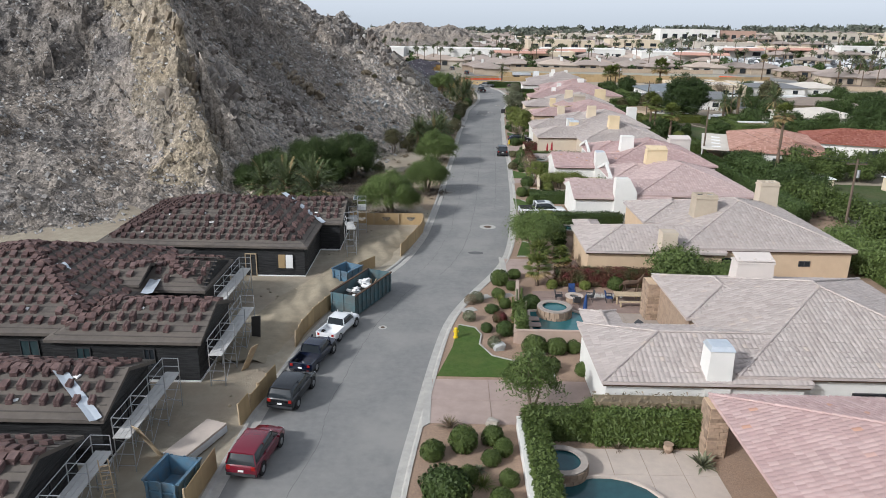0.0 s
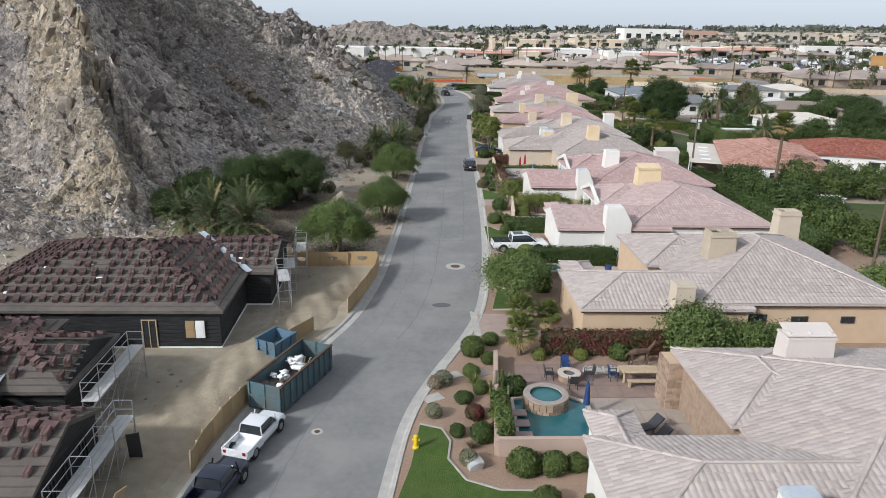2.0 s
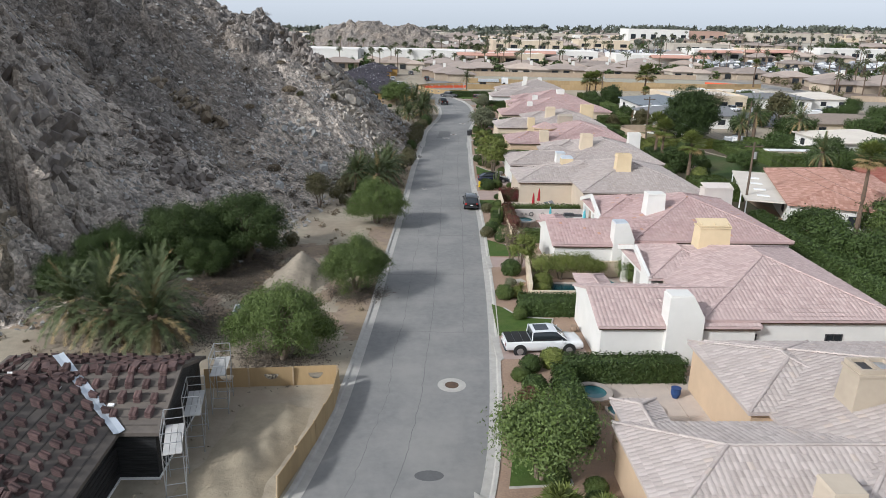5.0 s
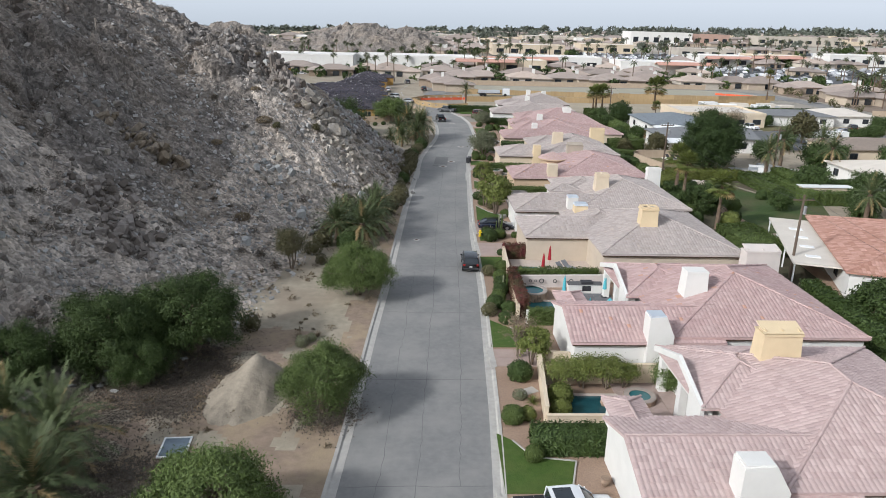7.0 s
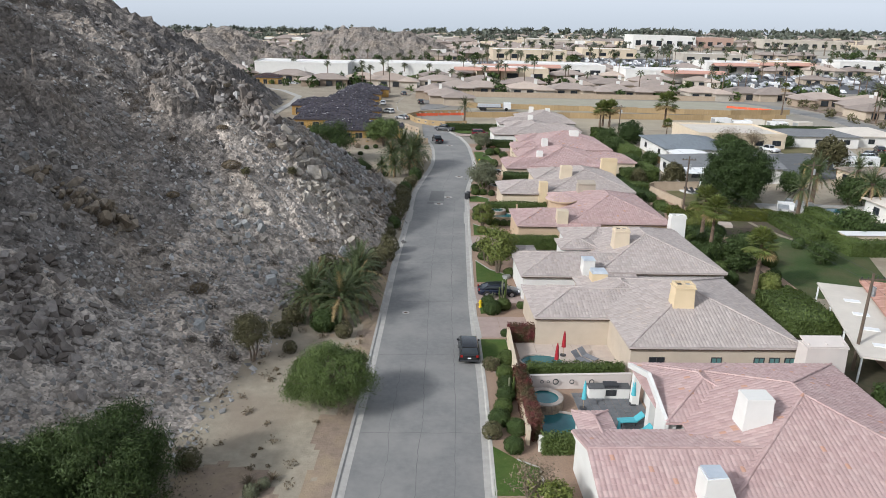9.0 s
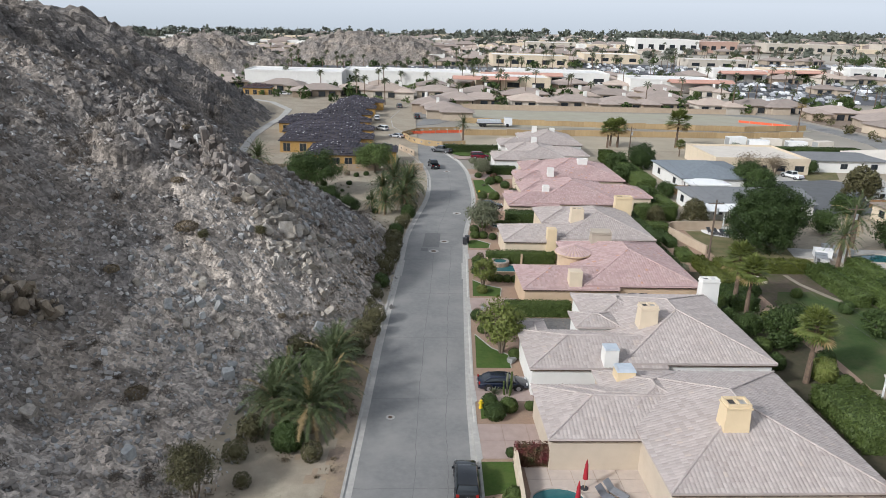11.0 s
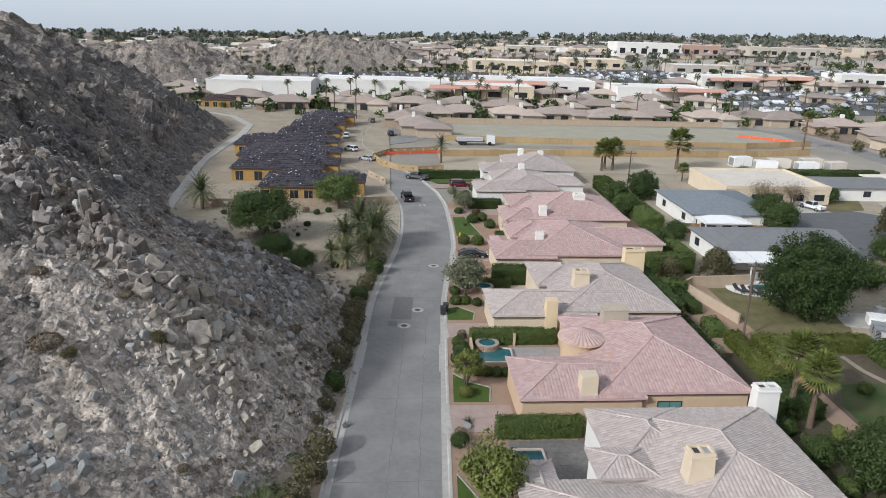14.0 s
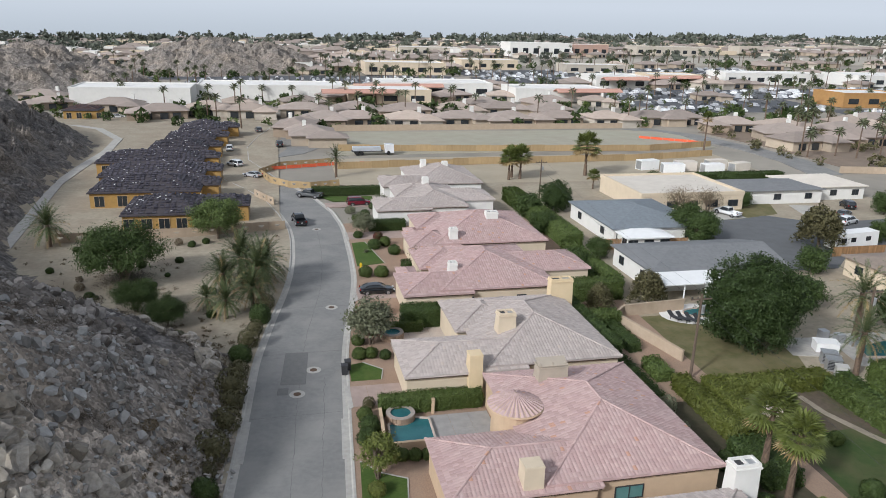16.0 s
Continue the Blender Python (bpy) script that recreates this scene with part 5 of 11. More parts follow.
outcrop("tan jagged bedrock rib breaking out of the scree", [(-31, 132.5), (-27, 133), (-23.6, 133.6)], 1.7, 90, 0.3, 1.0, BOULDER_TAN, 61, (0.7, -0.3, 0.6), 2.0)
outcrop("brown crag of upright slabs on the ridge", [(-18, 157.8), (-15, 155.6), (-12.2, 153.4)], 2.4, 120, 0.3, 1.0, BOULDER_BROWN, 62, (0.2, -0.2, 0.9))
outcrop("pale fractured granite blocks on the ridge nose", [(-11, 153.6), (-8, 154), (-4.8, 155.8)], 3.6, 110, 0.25, 1.4, BOULDER_PALE, 63, (0.2, -0.1, 0.9), 1.0, 0.9)
outcrop("pale fractured granite blocks above the street", [(-9.4, 150.6), (-6.5, 149.5), (-3.4, 151.6)], 3.2, 100, 0.2, 1.1, BOULDER_PALE, 64, (0.3, 0.1, 0.9), 1.0, 0.9)
outcrop("grey broken ledges along the ridge crest", [(-33, 164), (-27, 161), (-21, 157), (-16, 156)], 4.0, 240, 0.2, 0.8, BOULDER_DARK, 65, (0.6, 0.1, 0.5), 1.2, 0.6)
outcrop("dark brown cliff of fractured rock above the trees", [(-29, 121), (-25, 117.5), (-21.5, 112)], 3.4, 230, 0.25, 0.95, BOULDER_BROWN, 66, (0.55, -0.45, 0.7), 1.7, 0.28, 0.2)
outcrop("pale blocks at the foot of the ridge by the kerb", [(-6.5, 186), (-1.5, 183.5), (1.8, 178)], 2.6, 70, 0.25, 1.2, BOULDER_PALE, 67, (0.3, 0.3, 0.8), 1.1, 0.8)
outcrop("grey broken ledges above the flat", [(-14, 182), (-9, 176), (-4, 170)], 4.0, 190, 0.2, 0.95, BOULDER_DARK, 68, (0.4, 0.3, 0.7), 1.2, 0.7)
outcrop("grey blocks strewn below the ridge nose", [(-12, 147), (-7, 160), (-3, 168)], 5.0, 200, 0.15, 0.75, BOULDER, 71, (0.3, 0.2, 0.8), 1.1, 0.9)
outcrop("grey stones strewn over the middle slope", [(-26, 146), (-18, 140), (-12, 132), (-16, 122)], 7.0, 260, 0.14, 0.5, BOULDER, 72, (0.4, 0.1, 0.6), 1.0, 1.2)
outcrop("tan sunlit spur of fractured rock", [(-29, 89), (-34, 95), (-38, 101)], 2.0, 46, 0.6, 1.5, BOULDER_TAN, 69, (0.35, -0.2, 0.9), 1.9, 0.10, 1.15)
outcrop("grey upright slabs of the spur's cliff", [(-33, 91), (-39, 98), (-44, 105), (-52, 114)], 3.6, 60, 0.6, 1.8, BOULDER_GREY, 73, (0.35, -0.2, 0.9), 1.9, 0.10, 1.1)
outcrop("dark fractured slabs on the spur's shaded flank", [(-28, 96), (-31, 103), (-36, 111), (-44, 120)], 3.2, 90, 0.5, 1.6, BOULDER_BROWN, 74, (0.6, 0.1, 0.7), 2.0, 0.12, 0.9)
outcrop("dark crags high on the mountain", [(-44, 112), (-50, 122), (-46, 136), (-42, 148)], 4.5, 260, 0.4, 1.2, BOULDER_BROWN, 70, (0.6, 0.0, 0.6), 1.7, 0.28, 0.3)
outcrop("dark crags along the farther shoulder", [(-34, 206), (-42, 214), (-50, 224), (-62, 236)], 5.0, 160, 0.4, 1.2, BOULDER_DARK, 75, (0.6, 0.0, 0.6), 1.7, 0.28, 0.2)

ROCKS = [rock_mesh(90 + k, BOULDER_BLUE if k % 3 else BOULDER_PALE) for k in range(6)]
rng = np.random.default_rng(21)
n = 0
while n < 125:
    if n < 62:
        f = rng.random()
        x, y = -17 + 9 * f + rng.normal(0, 1.6), 141 - 7 * f + rng.normal(0, 2.2)
        s = 0.26 + 0.42 * rng.random() ** 1.5
    else:
        x, y = rng.uniform(-34, 3), rng.uniform(104, 188)
        s = 0.26 + 0.5 * rng.random() ** 2.2
    if not -0.8 < inland(x, y) < 26:
        continue
    ob = new("boulder", ROCKS[n % 6])
    ob.matrix_basis = pose(x, y, height(x, y) + 0.38 * s, *rng.uniform(0, 360, 3)) @ Matrix.Diagonal((s, s * rng.uniform(0.6, 1.1), s * rng.uniform(0.7, 1.3), 1))
    tagged(ob, "pale granite boulder lodged in the scree", "boulder", "boulders on the slope")
    n += 1

# dry twiggy brush over the slope, too many to count
g = Geo()
rng = np.random.default_rng(31)
n = 0
while n < 430:
    x, y = rng.uniform(-70, 3), rng.uniform(64, 205)
    d = inland(x, y)
    if d < -1 or d > 60 or noise.noise((x / 8, y / 8, 77)) < rng.uniform(-0.3, 0.35):
        continue
    r = rng.uniform(0.3, 1.0)
    pts = rng.normal(size=(190, 3)) * np.array([r * 0.55, r * 0.55, r * 0.28]) + np.array([x, y, height(x, y) + r * 0.3])
    put_cards(g, *cards(pts, 0.045, aspect=8.0, hang=-0.4))
    n += 1
solid("hillside_brush", g, LEAF_TWIG, "dry brown brush between the rocks", "brush", kind="stuff")

for x, y, r, k in ((-16.2, 146.5, 1.5, "brown"), (-18.0, 150.6, 0.9, "brown"), (-4.4, 130.8, 1.3, "brush"), (-15.8, 129.4, 1.2, "brown"), (-1.0, 144.6, 1.1, "brush"), (0.0, 148.2, 1.0, "brush"), 
                   (-6.8, 143.0, 0.6, "brown"), (-12.6, 152.0, 0.8, "brown"), (-1.6, 163.0, 0.9, "brown"), (1.6, 158.0, 0.9, "brush"), (-2.4, 184.0, 0.9, "brush"), (-20.6, 139.0, 0.9, "brown"), (-19.0, 158.0, 0.8, "brown")):
    bush(x, y, 0.7 * r, "brown" if k == "brown" else "grey", {"brown": "dry brown twiggy bush among the stones", "brush": "grey-green desert bush among the stones"}[k], 0.5, height(x, y), "bushes on the slope")

# ---- vehicles ----
def paint(name, c, rough=0.22):
    m = mat(name, c, tuple(0.9 * v for v in c), size=2.0, rough=rough, spec=0.5)
    m.node_tree.nodes["Principled BSDF"].inputs["Coat Weight"].default_value = 0.6
    return m


PAINT_RED = paint("dark_red_car_paint", (0.15, 0.008, 0.022))
PAINT_BLACK = paint("black_car_paint", (0.007, 0.008, 0.010))
PAINT_NAVY = paint("dark_blue_car_paint", (0.006, 0.010, 0.026))
PAINT_WHITE = paint("white_car_paint", (0.74, 0.75, 0.76))
PAINT_GREEN = paint("dark_green_car_paint", (0.02, 0.065, 0.075))
PAINT_SILVER = paint("silver_car_paint", (0.42, 0.43, 0.45))
PAINT_GREY = paint("grey_car_paint", (0.10, 0.105, 0.11))


def loft(g, stations):
    """Closed, rounded body from stations along y: (y, z low, z high, half width low, half width high)."""
    k = len(g.v)
    n = len(stations)
    fine = []
    for (p, q) in zip(stations, stations[1:]):
        fine += [p, tuple(0.5 * (a + b) for a, b in zip(p, q))]
    fine.append(stations[-1])
    for y, z0, z1, a, b in fine:
        h = z1 - z0
        half = [(a * 0.90, z0), (a * 0.98, z0 + 0.16 * h), (a, z0 + 0.48 * h), (a + (b - a) * 0.45, z0 + 0.76 * h), (b, z1 - 0.10 * h), (b * 0.90, z1 - 0.015 * h), (b * 0.45, z1 + 0.012)]
        g.v += [(-x, y, z) for x, z in half] + [(x, y, z) for x, z in reversed(half)]
    c = 14
    for i in range(len(fine) - 1):
        for j in range(c):
            p, q = k + c * i, k + c * i + c
            g.f.append((p + j, p + (j + 1) % c, q + (j + 1) % c, q + j))
    g.f.append(tuple(k + j for j in reversed(range(c))))
    g.f.append(tuple(k + c * (len(fine) - 1) + j for j in range(c)))


def soft(ob):
    """Smooth shading over the rounded faces, sharp at the edges."""
    ob.data.polygons.foreach_set("use_smooth", [True] * len(ob.data.polygons))
    ob.data.set_sharp_from_angle(angle=radians(38))
    return ob


def vehicle(style, m, label, x, y, rz, name=None, scale=0.93):
    """A car with its nose towards +y before the turn."""
    ob = thing(name or {"suv": "suv", "pickup": "pickup_truck", "crew": "pickup_truck", "sedan": "sedan_car"}[style], label, {"suv": "car", "pickup": "pickup", "crew": "pickup", "sedan": "car"}[style], (x, y, 0.012), rz, scale=scale)
    g = Geo()
    if style == "suv":
        L, W, wb = 4.75, 0.93, 1.42
        loft(g, [(-2.36, 0.42, 0.98, 0.86, 0.78), (-2.30, 0.34, 1.06, 0.93, 0.87), (-1.2, 0.32, 1.08, W, 0.90), (0.9, 0.32, 1.06, W, 0.90), (1.1, 0.32, 1.02, W, 0.88), (2.1, 0.34, 0.92, 0.92, 0.80), (2.32, 0.40, 0.74, 0.82, 0.70)])
        cab = [(-2.30, 1.04, 1.10, 0.86, 0.84), (-2.05, 1.04, 1.66, 0.88, 0.70), (-1.6, 1.05, 1.73, 0.89, 0.71), (0.1, 1.05, 1.74, 0.89, 0.71), (0.45, 1.04, 1.66, 0.88, 0.70), (1.25, 1.0, 1.05, 0.84, 0.80)]
        roof = [(-2.08, 1.63, 1.70, 0.72, 0.66), (-1.5, 1.68, 1.78, 0.735, 0.68), (0.1, 1.68, 1.78, 0.735, 0.68), (0.42, 1.63, 1.70, 0.72, 0.66)]
    elif style == "pickup":
        L, W, wb = 5.6, 0.97, 1.75
        loft(g, [(-0.75, 0.42, 1.06, W, 0.92), (0.9, 0.42, 1.08, W, 0.92), (1.2, 0.42, 1.10, W, 0.90), (2.5, 0.44, 1.02, 0.95, 0.84), (2.72, 0.48, 0.82, 0.86, 0.76)])
        for s in (-1, 1):
            g.box(s * 0.93 - 0.06, s * 0.93 + 0.06, -2.75, -0.74, 0.5, 1.1)
        g.box(-0.92, 0.92, -2.8, -2.70, 0.5, 1.1)
        g.box(-0.9, 0.9, -2.75, -0.74, 0.5, 0.62)
        cab = [(-0.72, 1.06, 1.12, 0.88, 0.85), (-0.60, 1.06, 1.72, 0.90, 0.73), (0.55, 1.07, 1.76, 0.90, 0.74), (0.8, 1.07, 1.70, 0.89, 0.73), (1.5, 1.06, 1.10, 0.85, 0.82)]
        roof = [(-0.64, 1.70, 1.76, 0.75, 0.70), (0.5, 1.73, 1.80, 0.76, 0.71), (0.78, 1.68, 1.74, 0.75, 0.70)]
    elif style == "crew":
        L, W, wb = 5.9, 1.0, 1.85
        loft(g, [(-2.9, 0.5, 1.16, 0.94, 0.92), (-0.75, 0.42, 1.16, W, 0.96), (0.9, 0.42, 1.14, W, 0.95), (1.5, 0.42, 1.16, W, 0.93), (2.7, 0.46, 1.08, 0.98, 0.88), (2.95, 0.5, 0.88, 0.90, 0.80)])
        cab = [(-0.98, 1.12, 1.18, 0.92, 0.89), (-0.85, 1.12, 1.84, 0.93, 0.77), (0.55, 1.12, 1.88, 0.93, 0.78), (0.95, 1.12, 1.80, 0.92, 0.77), (1.75, 1.12, 1.17, 0.88, 0.85)]
        roof = [(-0.92, 1.80, 1.86, 0.79, 0.74), (0.5, 1.85, 1.92, 0.80, 0.75), (0.92, 1.78, 1.84, 0.79, 0.74)]
    else:
        L, W, wb = 4.85, 0.92, 1.42
        loft(g, [(-2.4, 0.40, 0.82, 0.80, 0.70), (-2.25, 0.32, 0.98, 0.90, 0.78), (-1.4, 0.30, 0.98, W, 0.86), (0.8, 0.30, 0.94, W, 0.87), (1.9, 0.30, 0.80, 0.91, 0.78), (2.38, 0.38, 0.62, 0.78, 0.66)])
        cab = [(-1.95, 0.95, 0.99, 0.82, 0.78), (-1.2, 0.96, 1.36, 0.86, 0.66), (-0.3, 0.96, 1.43, 0.87, 0.66), (0.25, 0.95, 1.40, 0.87, 0.66), (1.15, 0.90, 0.95, 0.82, 0.78)]
        roof = [(-1.25, 1.33, 1.39, 0.67, 0.60), (-0.3, 1.40, 1.47, 0.675, 0.61), (0.22, 1.37, 1.43, 0.67, 0.60)]
    soft(part("body", g, m, ob))
    g = Geo()
    loft(g, cab)
    soft(part("glasshouse", g, GLASS_DARK, ob))
    if style == "crew":
        for k in range(3):
            c = Geo()
            c.box(-0.86, 0.86, -2.82 + 0.6 * k, -2.26 + 0.6 * k, 1.15, 1.22)
            part("bed_cover", c, RUBBER, ob, "black folding bed cover")
        c = Geo()
        c.box(-0.5, 0.5, -0.7, 0.35, 1.86, 1.925)
        part("sunroof", c, GLASS_DARK, ob)
    g = Geo()
    loft(g, roof)
    soft(part("roof", g, m, ob))
    for s in (-1, 1):
        for (ya, _, za, _, wa), (yb, _, zb, _, wb2) in ((cab[0], roof[0]), (cab[-1], roof[-1])):
            g = Geo()
            g.beam((s * (wa + 0.02), ya, za), (s * (wb2 + 0.05), yb, zb - 0.02), 0.07)
            part("pillar", g, m, ob)
        if style != "sedan":
            g = Geo()
            g.beam((s * 0.90, cab[2][0] + 0.75, 1.05), (s * 0.735, cab[2][0] + 0.7, 1.72), 0.08)
            part("pillar", g, m, ob)
    wr = 0.43 if style in ("pickup", "crew") else 0.37
    for sy in (-wb, wb):
        for s in (-1, 1):
            g = Geo()
            g.tube([(s * (W - 0.05), sy, wr + 0.03), (s * (W + 0.008), sy, wr + 0.03)], [wr + 0.07, wr + 0.07], 18)
            part("wheel_arch", g, RUBBER, ob)
            g = Geo()
            g.tube([(s * (W - 0.24), sy, wr), (s * (W - 0.02), sy, wr), (s * (W + 0.02), sy, wr)], [wr, wr, wr - 0.04], 18)
            tyre = part("wheel", g, RUBBER, ob)
            g = Geo()
            g.tube([(s * (W - 0.02), sy, wr), (s * (W + 0.03), sy, wr)], [0.64 * wr, 0.56 * wr], 14)
            part("rim", g, RIM, tyre)
    yb = {"suv": -2.335, "pickup": -2.79, "crew": -2.88, "sedan": -2.36}[style]
    yf = {"suv": 2.27, "pickup": 2.66, "crew": 2.88, "sedan": 2.30}[style]
    for s in (-1, 1):
        g = Geo()
        g.box(s * 0.72 - 0.11, s * 0.72 + 0.11, yb - 0.03, yb + 0.1, 0.80, 1.02)
        part("tail_lamp", g, LAMP_RED, ob)
        g = Geo()
        g.box(s * 0.62 - 0.16, s * 0.62 + 0.16, yf - 0.12, yf + 0.04, 0.64, 0.78)
        part("head_lamp", g, LAMP_CLEAR, ob)
        g = Geo()
        g.box(s * (W + 0.07) - 0.09, s * (W + 0.07) + 0.09, cab[-1][0] - 0.45, cab[-1][0] - 0.33, 1.02, 1.16)
        part("mirror", g, m, ob)
    g = Geo()
    g.box(-0.85, 0.85, yb - 0.07, yb + 0.08, 0.42, 0.58)
    part("bumper", g, DARK_METAL, ob)
    g = Geo()
    g.box(-0.80, 0.80, yf - 0.06, yf + 0.08, 0.40, 0.54)
    part("bumper", g, DARK_METAL, ob)
    g = Geo()
    g.box(-0.16, 0.16, yb - 0.045, yb, 0.66, 0.78)
    part("number_plate", g, WHITE_PAINT, ob)
    return ob

# ---- building site on the west side ----
def roof_z(rects, slope, x, y):
    best = -1.0
    for x0, x1, y0, y1, z, gable in rects:
        if x0 <= x <= x1 and y0 <= y <= y1:
            d = [y - y0, y1 - y]
            e = []
            if "W" not in gable:
                e.append(x - x0)
            if "E" not in gable:
                e.append(x1 - x)
            if "S" in gable:
                d = d[1:]
            if "N" in gable:
                d = d[:1]
            best = max(best, z + slope * min(d + e))
    return best


def stack_mesh(n, seed, material):
    """A short leaning pile of roof tiles left on the battens."""
    g = Geo()
    rng = np.random.default_rng(seed)
    for i in range(n):
        m = pose(0, 0.022 * i - 0.05, 0.043 * i, 4, 0, rng.normal(0, 3))
        prof = [(-0.185, 0.0), (-0.15, 0.04), (-0.08, 0.056), (-0.01, 0.03), (0.02, 0.03), (0.09, 0.056), (0.16, 0.04), (0.185, 0.0)]
        k = len(prof)
        vs = [tuple(m @ Vector((a, y, h))) for y in (-0.23, 0.23) for a, h in prof]
        g.add(vs, [(j, j + 1, k + j + 1, k + j) for j in range(k - 1)] + [(0, k, 2 * k - 1, k - 1), tuple(range(k))[::-1], tuple(range(k, 2 * k))])
    return g.mesh("tile_stack", material)


STACKS = [stack_mesh(n, 40 + n, TILE_BROWN) for n in (5, 6, 7, 8)]


def gable_walls(parent, rects, slope, m):
    for x0, x1, y0, y1, z, gable in rects:
        r = (y1 - y0) / 2
        for side in gable:
            if side in "EW":
                x = x1 - 0.25 if side == "E" else x0 + 0.25
                g = Geo()
                a, b, c = (y0 + 0.15, z - 0.1), (y1 - 0.15, z - 0.1), ((y0 + y1) / 2, z + slope * r - 0.12)
                vs = [(x - 0.08, p, q) for p, q in (a, b, c)] + [(x + 0.08, p, q) for p, q in (a, b, c)]
                g.add(vs, [(0, 2, 1), (3, 4, 5), (0, 1, 4, 3), (1, 2, 5, 4), (2, 0, 3, 5)])
                part("gable", g, m, parent)


def felt_laps(rect, rects, ea, eb, up, slope):
    """The lapped edges of the felt courses on one roof plane."""
    g = Geo()
    z = rect[4]
    ln = math.hypot(eb[0] - ea[0], eb[1] - ea[1])
    ex, ey = (eb[0] - ea[0]) / ln, (eb[1] - ea[1]) / ln
    s = 0.42
    while s < 9:
        run = []
        for k in range(int(ln / 0.25) + 1):
            t = 0.25 * k
            x, y = ea[0] + ex * t + up[0] * s, ea[1] + ey * t + up[1] * s
            ok = abs(roof_z([rect], slope, x, y) - z - slope * s) < 0.03 and roof_z(rects, slope, x, y) < z + slope * s + 0.03
            if ok:
                run.append((x, y))
            if run and (not ok or k == int(ln / 0.25)):
                if len(run) > 3:
                    for (xa, ya), (xb, yb) in ((run[0], run[len(run) // 2]), (run[len(run) // 2], run[-1])):
                        lo = [(xa - up[0] * 0.03, ya - up[1] * 0.03, z + slope * (s - 0.03)), (xb - up[0] * 0.03, yb - up[1] * 0.03, z + slope * (s - 0.03))]
                        hi = [(xb + up[0] * 0.03, yb + up[1] * 0.03, z + slope * (s + 0.03)), (xa + up[0] * 0.03, ya + up[1] * 0.03, z + slope * (s + 0.03))]
                        vs = [(a, b, c + dz) for dz in (-0.01, 0.022) for a, b, c in lo + hi]
                        g.add(vs, [(3, 2, 1, 0), (4, 5, 6, 7), (0, 1, 5, 4), (1, 2, 6, 5), (2, 3, 7, 6), (3, 0, 4, 7)])
                run = []
        s += 0.46
    return g


